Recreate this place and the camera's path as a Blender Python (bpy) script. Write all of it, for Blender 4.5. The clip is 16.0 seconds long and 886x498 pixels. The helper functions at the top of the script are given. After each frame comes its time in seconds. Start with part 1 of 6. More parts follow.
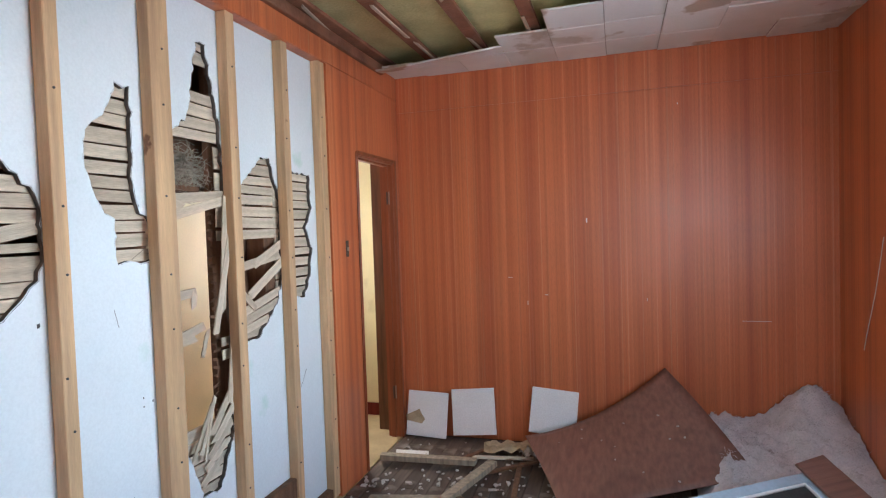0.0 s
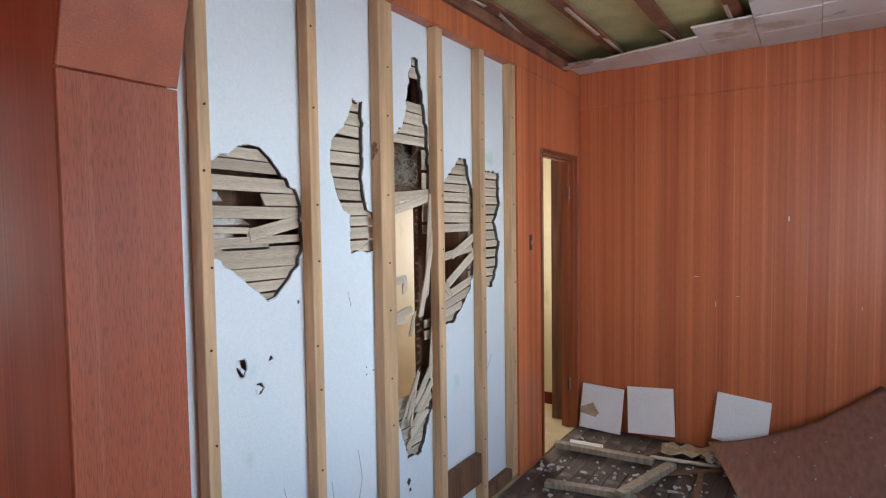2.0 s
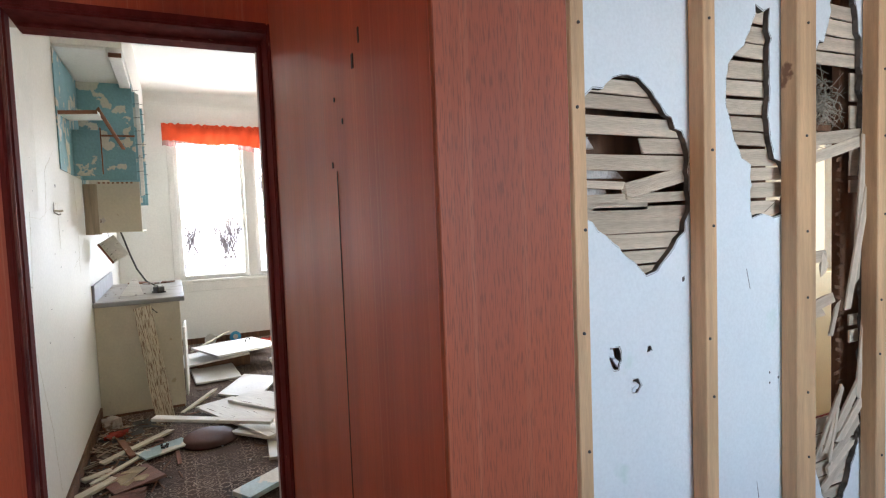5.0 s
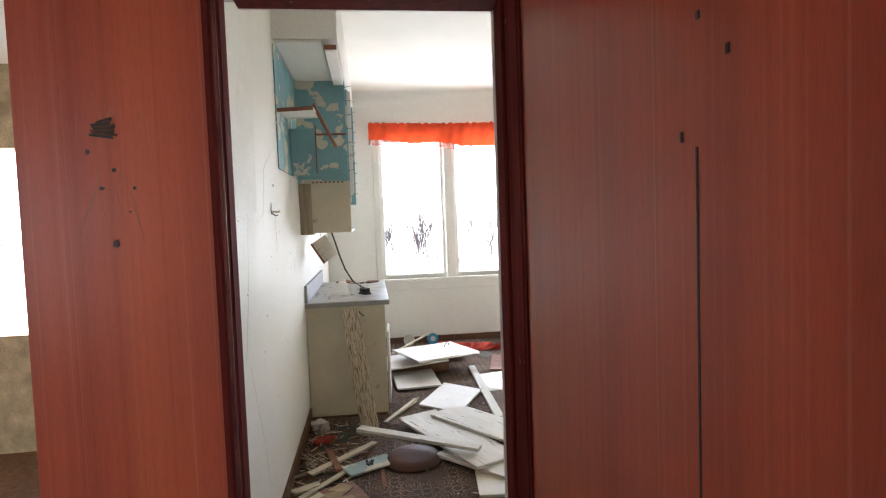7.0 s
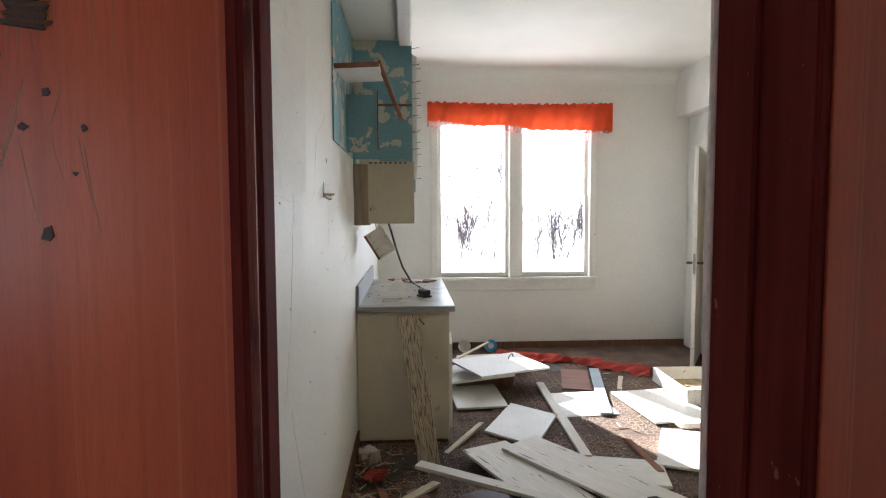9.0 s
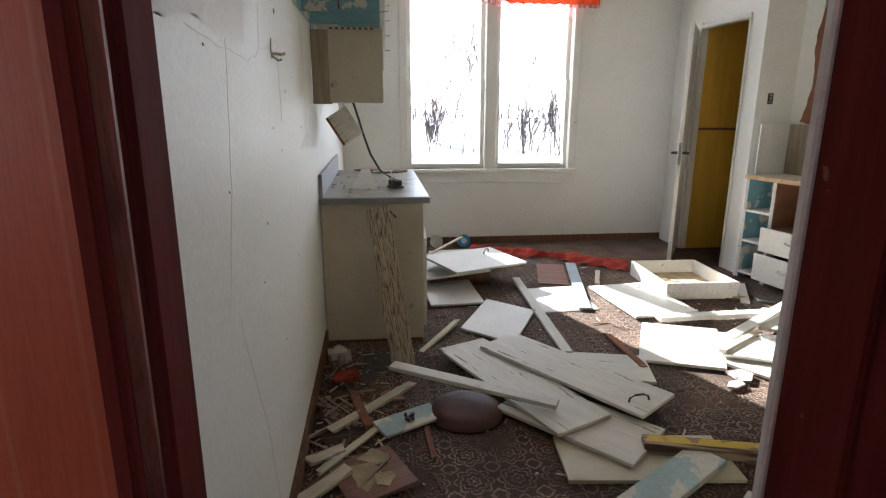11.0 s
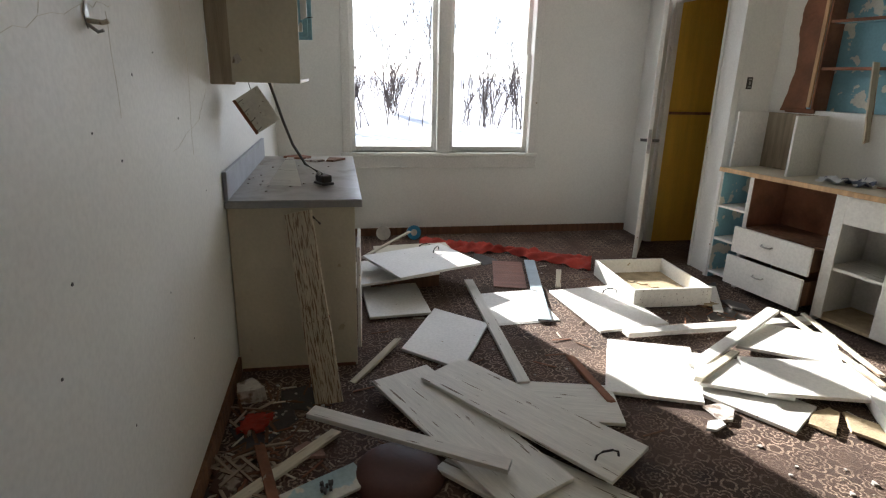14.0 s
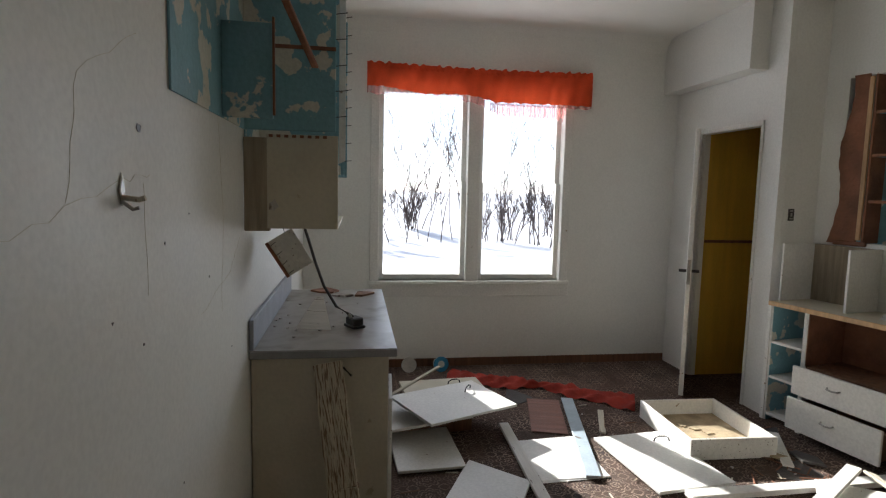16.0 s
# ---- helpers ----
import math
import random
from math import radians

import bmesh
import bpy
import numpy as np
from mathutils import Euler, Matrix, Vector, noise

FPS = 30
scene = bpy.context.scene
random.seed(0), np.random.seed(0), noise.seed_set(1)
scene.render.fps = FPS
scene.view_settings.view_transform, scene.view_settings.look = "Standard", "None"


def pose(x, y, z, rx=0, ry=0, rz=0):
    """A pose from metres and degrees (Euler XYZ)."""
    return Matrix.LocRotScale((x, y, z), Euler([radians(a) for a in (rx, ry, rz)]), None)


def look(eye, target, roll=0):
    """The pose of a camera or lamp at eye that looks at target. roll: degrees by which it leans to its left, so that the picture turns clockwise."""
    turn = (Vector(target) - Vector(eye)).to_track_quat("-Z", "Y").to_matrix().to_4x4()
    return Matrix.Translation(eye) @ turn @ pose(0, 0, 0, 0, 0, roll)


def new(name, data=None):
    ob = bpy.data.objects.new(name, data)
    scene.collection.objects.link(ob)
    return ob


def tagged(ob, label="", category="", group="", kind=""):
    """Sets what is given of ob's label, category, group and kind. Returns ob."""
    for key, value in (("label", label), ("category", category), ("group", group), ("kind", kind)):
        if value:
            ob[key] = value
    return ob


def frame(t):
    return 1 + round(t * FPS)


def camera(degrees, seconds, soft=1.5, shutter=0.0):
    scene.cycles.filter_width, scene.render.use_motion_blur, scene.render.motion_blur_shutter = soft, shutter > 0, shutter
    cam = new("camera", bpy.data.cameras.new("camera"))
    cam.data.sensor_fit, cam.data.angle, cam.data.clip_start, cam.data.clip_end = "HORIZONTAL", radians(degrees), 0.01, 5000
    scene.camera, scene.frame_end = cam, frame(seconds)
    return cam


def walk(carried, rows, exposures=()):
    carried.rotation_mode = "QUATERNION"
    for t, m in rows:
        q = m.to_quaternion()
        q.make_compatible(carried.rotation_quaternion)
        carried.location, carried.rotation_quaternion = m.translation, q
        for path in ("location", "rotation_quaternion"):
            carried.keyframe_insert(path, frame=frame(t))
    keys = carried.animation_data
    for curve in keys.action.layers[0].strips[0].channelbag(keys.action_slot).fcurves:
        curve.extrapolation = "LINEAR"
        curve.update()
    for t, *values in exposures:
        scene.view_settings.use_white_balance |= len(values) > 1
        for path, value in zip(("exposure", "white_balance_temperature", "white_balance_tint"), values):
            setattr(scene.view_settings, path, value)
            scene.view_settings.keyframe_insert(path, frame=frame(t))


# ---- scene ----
cam = camera(76.0, 16.0, soft=1.2)
PATH = [
    (0, (0.179, 0.119, 1.488), (-0.411, 2.028, 1.418), -1.9),
    (0.5, (0.107, 0.106, 1.477), (-0.658, 1.952, 1.401), -1.3),
    (1, (0.082, 0.05, 1.475), (-0.815, 1.835, 1.388), -0.7),
    (1.5, (0.107, -0.008, 1.512), (-0.905, 1.714, 1.414), -0.6),
    (2, (0.118, -0.067, 1.524), (-0.979, 1.603, 1.429), -0.8),
    (2.5, (0.106, -0.135, 1.528), (-1.08, 1.472, 1.434), -0.9),
    (3, (0.096, -0.177, 1.525), (-1.176, 1.364, 1.436), -1.2),
    (3.5, (0.021, -0.16, 1.514), (-1.327, 1.315, 1.424), -1.3),
    (4, (-0.096, -0.061, 1.475), (-1.593, 1.261, 1.383), -1.7),
    (4.5, (-0.187, 0.049, 1.452), (-1.876, 1.115, 1.348), -2.0),
    (5, (-0.303, 0.073, 1.448), (-2.105, 0.933, 1.328), -2.2),
    (5.2, (-0.391, 0.054, 1.448), (-2.213, 0.87, 1.326), -2.1),
    (7.5, (-1.162, -0.018, 1.511), (-3.153, 0.137, 1.397), -1.3),
    (8, (-1.421, -0.111, 1.552), (-3.414, 0.009, 1.429), -0.4),
    (8.2, (-1.463, -0.124, 1.524), (-3.456, -0.008, 1.406), -0.2),
    (10.3, (-1.978, -0.173, 1.438), (-3.96, -0.046, 1.201), -0.4),
    (10.5, (-1.984, -0.176, 1.422), (-3.955, -0.025, 1.115), -0.3),
    (11, (-2.009, -0.166, 1.384), (-3.936, 0.06, 0.9), 0.2),
    (11.5, (-2.026, -0.162, 1.361), (-3.908, 0.141, 0.753), 0.9),
    (12, (-2.057, -0.18, 1.372), (-3.903, 0.187, 0.695), 1.6),
    (12.5, (-2.103, -0.179, 1.384), (-3.94, 0.214, 0.696), 1.9),
    (13, (-2.265, -0.097, 1.379), (-4.105, 0.29, 0.695), 1.8),
    (13.5, (-2.46, 0.009, 1.42), (-4.312, 0.382, 0.765), 1.5),
    (14, (-2.555, 0.025, 1.456), (-4.434, 0.382, 0.873), 1.5),
    (14.5, (-2.642, 0.028, 1.463), (-4.545, 0.368, 0.95), 1.4),
    (15, (-2.742, 0.002, 1.488), (-4.661, 0.329, 1.026), 1.4),
    (15.5, (-2.797, -0.023, 1.54), (-4.742, 0.29, 1.197), 1.4),
    (16, (-2.8, -0.051, 1.576), (-4.766, 0.256, 1.372), 1.3),
]
EXPOSURES = [(t, stops, 5950, 10) for t, stops in ((0.0, 3.58), (1.0, 3.36), (2.5, 3.4), (4.0, 3.5), (5.0, 3.35), (7.5, 3.15), (8.2, 2.95), (10.3, 2.3), (11.0, 2.35), (12.5, 2.5), (13.5, 2.1), (14.5, 1.62), (16.0, 1.35))]
walk(cam, [(t, look(eye, target, roll)) for t, eye, target, roll in PATH], EXPOSURES)

# ---- world, sun, large lights ----
SUN_FROM, SUN_UP = 202.0, 25.0          # where the sun stands: degrees from +x, degrees above the horizon
world = bpy.data.worlds.new("world")
scene.world = world
world.use_nodes = True
sky = world.node_tree.nodes.new("ShaderNodeTexSky")
sky.sky_type, sky.sun_disc = "NISHITA", False
sky.sun_elevation, sky.sun_rotation = radians(SUN_UP), radians(90 - SUN_FROM)
sky.dust_density, sky.air_density = 0.3, 0.7
backdrop = world.node_tree.nodes["Background"]
backdrop.inputs["Strength"].default_value = 0.15
pale, grey = world.node_tree.nodes.new("ShaderNodeMix"), world.node_tree.nodes.new("ShaderNodeRGBToBW")   # thin winter haze
pale.data_type = "RGBA"
pale.inputs[0].default_value = 0.55
world.node_tree.links.new(sky.outputs[0], grey.inputs[0])
world.node_tree.links.new(sky.outputs[0], pale.inputs[6])
world.node_tree.links.new(grey.outputs[0], pale.inputs[7])
world.node_tree.links.new(pale.outputs[2], backdrop.inputs[0])
sun = new("sun", bpy.data.lights.new("sun", "SUN"))
sun.data.energy, sun.data.angle, sun.data.color = 5.0, radians(0.6), (1.0, 0.93, 0.82)
a, e = radians(SUN_FROM), radians(SUN_UP)
sun.matrix_world = look((math.cos(a) * math.cos(e) * 30, math.sin(a) * math.cos(e) * 30, math.sin(e) * 30), (0, 0, 0))


def opening_light(name, at, to, width, height, energy, colour=(0.86, 0.93, 1.0)):
    """Daylight in an opening: a window, or an added one out of view."""
    lamp = new(name, bpy.data.lights.new(name, "AREA"))
    lamp.data.shape, lamp.data.size, lamp.data.size_y = "RECTANGLE", width, height
    lamp.data.energy, lamp.data.color = energy, colour
    lamp.matrix_world = look(at, to)
    return lamp


opening_light("daylight_east_sky", (1.47, 1.8, 1.6), (0.3, 1.83, 0.8), 1.35, 1.3, 1.9, (0.50, 0.81, 1.0))
opening_light("daylight_east_snow", (1.465, 1.8, 1.4), (0.4, 1.83, 2.0), 1.35, 1.3, 0.75, (0.94, 0.98, 0.95))
# fill lamp added behind the walk to balance the panelled walls
opening_light("daylight_south_room", (0.9, -2.95, 1.5), (0.2, 0, 1.35), 0.8, 1.3, 1.4, (0.95, 0.96, 1.0))
# two lamps added out of view to brighten the cream hall
opening_light("daylight_hall_end", (-2.15, 4.27, 1.5), (-2.15, 3, 1.4), 0.45, 1.2, 2.3, (1.0, 0.97, 0.9))
opening_light("daylight_hall_side", (-2.44, 3.97, 1.5), (-1, 3.97, 1.4), 0.5, 1.0, 1.0, (1.0, 0.97, 0.9))
opening_light("daylight_kitchen", (-7.62, 0.98, 1.6), (-6, 1.1, 1.45), 1.5, 1.5, 3.5, (0.97, 0.98, 1.0))

# ---- materials ----
def shade(name, base, rough=0.6, var=0.18, scale=3.0, fine=70.0, bump=0.15, stretch=(1, 1, 1), second=None, cover=(0.55, 0.6), patch=5.0,
          third=None, cover3=(0.62, 0.66), patch3=2.0, metal=0.0, spread=0.0, detail=0.25, grainy=False):
    """A painted, wooden or dusty surface: a tone that varies at two scales, up to two further colours in patches, and fine relief."""
    m = bpy.data.materials.new(name)
    m.use_nodes = True
    n, link = m.node_tree.nodes, m.node_tree.links.new
    out = n["Principled BSDF"]
    coord, mapping = n.new("ShaderNodeTexCoord"), n.new("ShaderNodeMapping")
    mapping.inputs["Scale"].default_value = stretch
    link(coord.outputs["Object"], mapping.inputs[0])

    def noisy(size, depth=4.0, stretched=True):
        t = n.new("ShaderNodeTexNoise")
        t.inputs["Scale"].default_value, t.inputs["Detail"].default_value = size, depth
        link(mapping.outputs[0] if stretched else coord.outputs["Object"], t.inputs["Vector"])
        return t.outputs["Fac"]

    def ramp(fac, stops):
        r = n.new("ShaderNodeValToRGB")
        while len(r.color_ramp.elements) < len(stops):
            r.color_ramp.elements.new(0.5)
        for el, (p, c) in zip(r.color_ramp.elements, stops):
            el.position, el.color = p, (*c, 1)
        link(fac, r.inputs[0])
        return r.outputs[0]

    def mix(kind, fac, one, two):
        x = n.new("ShaderNodeMix")
        x.data_type, x.blend_type = "RGBA", kind
        for socket, v in ((x.inputs[0], fac), (x.inputs[6], one), (x.inputs[7], two)):
            if isinstance(v, (float, int)):
                socket.default_value = v
            elif isinstance(v, tuple):
                socket.default_value = (*v, 1)
            else:
                link(v, socket)
        return x.outputs[2]

    dark, light = tuple(c * (1 - var) for c in base), tuple(min(1, c * (1 + var)) for c in base)
    grain = noisy(fine, 3.0)
    colour = ramp(noisy(scale), [(0.3, dark), (0.7, light)])
    if second:
        colour = mix("MIX", ramp(noisy(patch, 6.0, grainy), [(cover[0], (0, 0, 0)), (cover[1], (1, 1, 1))]), colour, second)
    if third:
        colour = mix("MIX", ramp(noisy(patch3, 8.0, False), [(cover3[0], (0, 0, 0)), (cover3[1], (1, 1, 1))]), colour, third)
    colour = mix("MULTIPLY", detail, colour, ramp(grain, [(0.25, (0.45, 0.45, 0.45)), (0.65, (1, 1, 1))]))
    if spread:
        info = n.new("ShaderNodeObjectInfo")
        colour = mix("MULTIPLY", spread, colour, ramp(info.outputs["Random"], [(0.0, (0.45, 0.42, 0.4)), (1.0, (1, 1, 1))]))
    link(colour, out.inputs["Base Color"])
    r = n.new("ShaderNodeMapRange")
    r.inputs["To Min"].default_value, r.inputs["To Max"].default_value = max(0.05, rough - 0.12), min(1, rough + 0.12)
    link(noisy(scale * 3), r.inputs[0])
    link(r.outputs[0], out.inputs["Roughness"])
    out.inputs["Metallic"].default_value = metal
    if bump:
        b = n.new("ShaderNodeBump")
        b.inputs["Strength"].default_value, b.inputs["Distance"].default_value = bump, 0.01
        link(grain, b.inputs["Height"])
        link(b.outputs[0], out.inputs["Normal"])
    return m


def carpet_shade():
    """Dark red-brown carpet with rows of woven rosettes, 17 cm apart, worn unevenly."""
    m = shade("carpet", (0.085, 0.049, 0.034), 0.95, 0.35, 2.5, 150.0, 0.7, second=(0.042, 0.024, 0.019), cover=(0.52, 0.7), patch=3.0, detail=0.6)
    n, link = m.node_tree.nodes, m.node_tree.links.new
    out = n["Principled BSDF"]
    before = out.inputs["Base Color"].links[0].from_socket

    def calc(kind, one, two=None, three=None):
        x = n.new("ShaderNodeMath")
        x.operation = kind
        for socket, v in zip(x.inputs, (one, two, three)):
            if isinstance(v, (int, float)):
                socket.default_value = v
            elif v is not None:
                link(v, socket)
        return x.outputs[0]

    coord, split = n.new("ShaderNodeTexCoord"), n.new("ShaderNodeSeparateXYZ")
    wobble, shift, place = n.new("ShaderNodeTexNoise"), n.new("ShaderNodeVectorMath"), n.new("ShaderNodeVectorMath")
    wobble.inputs["Scale"].default_value = 60.0
    shift.operation, place.operation = "SCALE", "ADD"
    shift.inputs["Scale"].default_value = 0.012
    link(coord.outputs["Object"], wobble.inputs["Vector"])
    link(wobble.outputs["Color"], shift.inputs[0])
    link(coord.outputs["Object"], place.inputs[0])
    link(shift.outputs[0], place.inputs[1])
    link(place.outputs[0], split.inputs[0])
    u = calc("SUBTRACT", calc("FRACT", calc("MULTIPLY_ADD", split.outputs[0], 1 / 0.17, 4.036 / 0.17 + 0.47 + 30)), 0.5)
    v = calc("SUBTRACT", calc("FRACT", calc("MULTIPLY_ADD", split.outputs[1], 1 / 0.17, -0.347 / 0.17 + 0.47 + 30)), 0.5)
    away = calc("SQRT", calc("ADD", calc("MULTIPLY", u, u), calc("MULTIPLY", v, v)))
    turn = calc("ARCTAN2", v, u)

    def petals(count, radius, swing, width):
        edge = calc("MULTIPLY_ADD", calc("ABSOLUTE", calc("COSINE", calc("MULTIPLY", turn, count / 2))), swing, radius)
        return calc("LESS_THAN", calc("ABSOLUTE", calc("SUBTRACT", away, edge)), width)

    lines = calc("MAXIMUM", calc("MAXIMUM", petals(8, 0.34, 0.11, 0.028), petals(8, 0.25, 0.07, 0.020)), calc("MAXIMUM", petals(6, 0.10, 0.06, 0.026), petals(4, 0.54, 0.10, 0.03)))
    lines = calc("MAXIMUM", lines, calc("LESS_THAN", away, 0.05))
    wear, fibre = n.new("ShaderNodeTexNoise"), n.new("ShaderNodeTexNoise")
    wear.inputs["Scale"].default_value, wear.inputs["Detail"].default_value = 4.0, 6.0
    fibre.inputs["Scale"].default_value, fibre.inputs["Detail"].default_value = 110.0, 3.0
    for t in (wear, fibre):
        link(coord.outputs["Object"], t.inputs["Vector"])
    strength = calc("MULTIPLY", calc("MULTIPLY_ADD", wear.outputs["Fac"], 3.2, -1.05), calc("MULTIPLY_ADD", fibre.outputs["Fac"], 2.6, -0.75))
    clean = n.new("ShaderNodeClamp")
    link(calc("MULTIPLY", strength, lines), clean.inputs[0])
    x = n.new("ShaderNodeMix")
    x.data_type = "RGBA"
    link(clean.outputs[0], x.inputs[0])
    link(before, x.inputs[6])
    x.inputs[7].default_value = (0.46, 0.34, 0.25, 1)
    link(x.outputs[2], out.inputs["Base Color"])
    return m


def sheer_shade(name, colour, open_weave=0.0):
    """Thin cloth that lets light through."""
    m = shade(name, colour, 0.9, 0.2, 6.0, 120.0, 0.3)
    n, link = m.node_tree.nodes, m.node_tree.links.new
    through_cloth, both = n.new("ShaderNodeBsdfTranslucent"), n.new("ShaderNodeMixShader")
    through_cloth.inputs[0].default_value = (*colour, 1)
    both.inputs[0].default_value = 0.4
    link(n["Principled BSDF"].outputs[0], both.inputs[1])
    link(through_cloth.outputs[0], both.inputs[2])
    last = both.outputs[0]
    if open_weave:
        gaps, woven = n.new("ShaderNodeBsdfTransparent"), n.new("ShaderNodeMixShader")
        woven.inputs[0].default_value = open_weave
        link(last, woven.inputs[1])
        link(gaps.outputs[0], woven.inputs[2])
        last = woven.outputs[0]
    link(last, n["Material Output"].inputs[0])
    return m


def veneer_shade(name, light, mid, dark, rough=0.33, pores=0.5, broad=1.0, streak=0.55):
    """Mahogany veneer: upright bands of two widths, thin pale streaks and short dark pores under satin varnish."""
    m = bpy.data.materials.new(name)
    m.use_nodes = True
    n, link = m.node_tree.nodes, m.node_tree.links.new
    out = n["Principled BSDF"]
    coord = n.new("ShaderNodeTexCoord")

    def noisy(flat, tall, depth, distort=0.0):
        mapping, t = n.new("ShaderNodeMapping"), n.new("ShaderNodeTexNoise")
        mapping.inputs["Scale"].default_value = (flat, flat, tall)
        t.inputs["Scale"].default_value, t.inputs["Detail"].default_value, t.inputs["Distortion"].default_value = 1.0, depth, distort
        link(coord.outputs["Object"], mapping.inputs[0])
        link(mapping.outputs[0], t.inputs["Vector"])
        return t.outputs["Fac"]

    def ramp(fac, stops):
        r = n.new("ShaderNodeValToRGB")
        while len(r.color_ramp.elements) < len(stops):
            r.color_ramp.elements.new(0.5)
        for el, (p, c) in zip(r.color_ramp.elements, stops):
            el.position, el.color = p, (*c, 1)
        link(fac, r.inputs[0])
        return r.outputs[0]

    def mix(kind, fac, one, two):
        x = n.new("ShaderNodeMix")
        x.data_type, x.blend_type = "RGBA", kind
        for socket, v in ((x.inputs[0], fac), (x.inputs[6], one), (x.inputs[7], two)):
            if isinstance(v, (float, int)):
                socket.default_value = v
            else:
                link(v, socket)
        return x.outputs[2]

    grey = lambda v: (v, v, v)
    colour = ramp(noisy(7.0 * broad, 0.10, 3.0, 0.3), [(0.34, dark), (0.5, mid), (0.68, light)])
    streaks = noisy(52.0, 0.14, 3.0, 0.2)
    colour = mix("MULTIPLY", streak, colour, ramp(streaks, [(0.32, grey(0.66)), (0.52, grey(1.0))]))
    colour = mix("SCREEN", streak * 0.4, colour, ramp(noisy(110.0, 0.25, 2.0), [(0.58, grey(0.0)), (0.75, (0.8, 0.5, 0.3))]))
    fine = noisy(420.0, 30.0, 2.0)
    colour = mix("MULTIPLY", pores, colour, ramp(fine, [(0.36, grey(0.35)), (0.5, grey(1.0))]))
    colour = mix("MULTIPLY", 0.3, colour, ramp(noisy(1.6, 1.2, 5.0), [(0.3, grey(0.7)), (0.65, grey(1.0))]))
    link(colour, out.inputs["Base Color"])
    r = n.new("ShaderNodeMapRange")
    r.inputs["To Min"].default_value, r.inputs["To Max"].default_value = rough - 0.08, rough + 0.14
    link(noisy(5.0, 3.0, 5.0), r.inputs[0])
    link(r.outputs[0], out.inputs["Roughness"])
    b = n.new("ShaderNodeBump")
    b.inputs["Strength"].default_value, b.inputs["Distance"].default_value = 0.06 + 0.25 * max(0, pores - 0.5), 0.004
    link(fine, b.inputs["Height"])
    link(b.outputs[0], out.inputs["Normal"])
    return m


PANEL = veneer_shade("mahogany_panel", (0.68, 0.205, 0.076), (0.59, 0.167, 0.060), (0.49, 0.125, 0.047), 0.33, 0.18, 1.3)
RED_PANEL = veneer_shade("red_mahogany_panel", (0.60, 0.138, 0.056), (0.52, 0.114, 0.050), (0.43, 0.090, 0.044), 0.34, 0.16, 0.7, 0.35)
JAMB = veneer_shade("open_grain_panel", (0.38, 0.088, 0.024), (0.33, 0.070, 0.020), (0.28, 0.056, 0.017), 0.6, 0.55, 1.0, 0.12)
CASING = shade("dark_stained_casing", (0.15, 0.030, 0.024), 0.78, 0.25, 3.0, 40.0, 0.06, (8, 8, 0.5), second=(0.30, 0.13, 0.08), cover=(0.70, 0.73), patch=22)
CASING.node_tree.nodes["Principled BSDF"].inputs["Specular IOR Level"].default_value = 0.03
# worn arris; its lighter brown also holds the strip's reflected highlight
WORN_SHEEN_EDGE = shade("worn_sheen_arris", (0.26, 0.085, 0.055), 0.6, 0.25, 3.0, 40.0, 0.1, (8, 8, 0.4), second=(0.14, 0.030, 0.024), cover=(0.5, 0.6), patch=5)
STUD = shade("pine_stud", (0.62, 0.40, 0.21), 0.65, 0.22, 3.0, 40.0, 0.2, (10, 10, 0.7), second=(0.22, 0.11, 0.05), cover=(0.7, 0.74), patch=9, spread=0.25)
OLD_WOOD = shade("old_brown_timber", (0.16, 0.075, 0.035), 0.75, 0.35, 3.0, 50.0, 0.4, (10, 10, 0.8))
LATH = shade("weathered_lath", (0.70, 0.58, 0.43), 0.85, 0.2, 3.0, 40.0, 0.4, (0.9, 10, 10), spread=0.5, detail=0.4)
PLASTER = shade("white_plaster", (0.74, 0.79, 0.80), 0.5, 0.04, 1.5, 120.0, 0.08, second=(0.52, 0.68, 0.60), cover=(0.66, 0.80), patch=5.0, detail=0.14)
# broken plaster, its tone darkened for shade on hole edges; scratches use it too
SHADED_EDGE_SCRATCH = shade("shaded_edge_and_scratch", (0.10, 0.085, 0.07), 0.95, 0.4, 20.0, 120.0, 0.6)
CREAM = shade("cream_paint", (0.78, 0.70, 0.46), 0.5, 0.08, 2.0, 120.0, 0.1, second=(0.6, 0.52, 0.34), cover=(0.66, 0.75), patch=3)
KITCHEN = shade("kitchen_wall_paint", (0.80, 0.79, 0.745), 0.54, 0.04, 1.2, 70.0, 0.06, detail=0.16)
DULL = shade("dull_undercoat", (0.79, 0.775, 0.73), 0.65, 0.06, 3.0, 70.0, 0.1, second=(0.72, 0.70, 0.63), cover=(0.55, 0.7), patch=4, detail=0.15)
KITCHEN_CEILING = shade("kitchen_ceiling_paint", (0.82, 0.80, 0.74), 0.7, 0.05, 1.5, 90.0, 0.08, detail=0.1)
WHITE = shade("chalky_white_paint", (0.83, 0.815, 0.77), 0.5, 0.05, 4.0, 60.0, 0.12, second=(0.42, 0.34, 0.25), cover=(0.72, 0.735), patch=18, detail=0.25, spread=0.12)
WORN = shade("worn_white_board", (0.79, 0.77, 0.71), 0.6, 0.08, 4.0, 30.0, 0.3, (0.9, 12, 12), second=(0.22, 0.17, 0.13), cover=(0.66, 0.675), patch=6, spread=0.15, grainy=True)
BARE = shade("flaking_cream_plank", (0.66, 0.60, 0.47), 0.75, 0.15, 4.0, 40.0, 0.4, (0.8, 9, 9), second=(0.30, 0.20, 0.125), cover=(0.58, 0.66), patch=5, grainy=True)
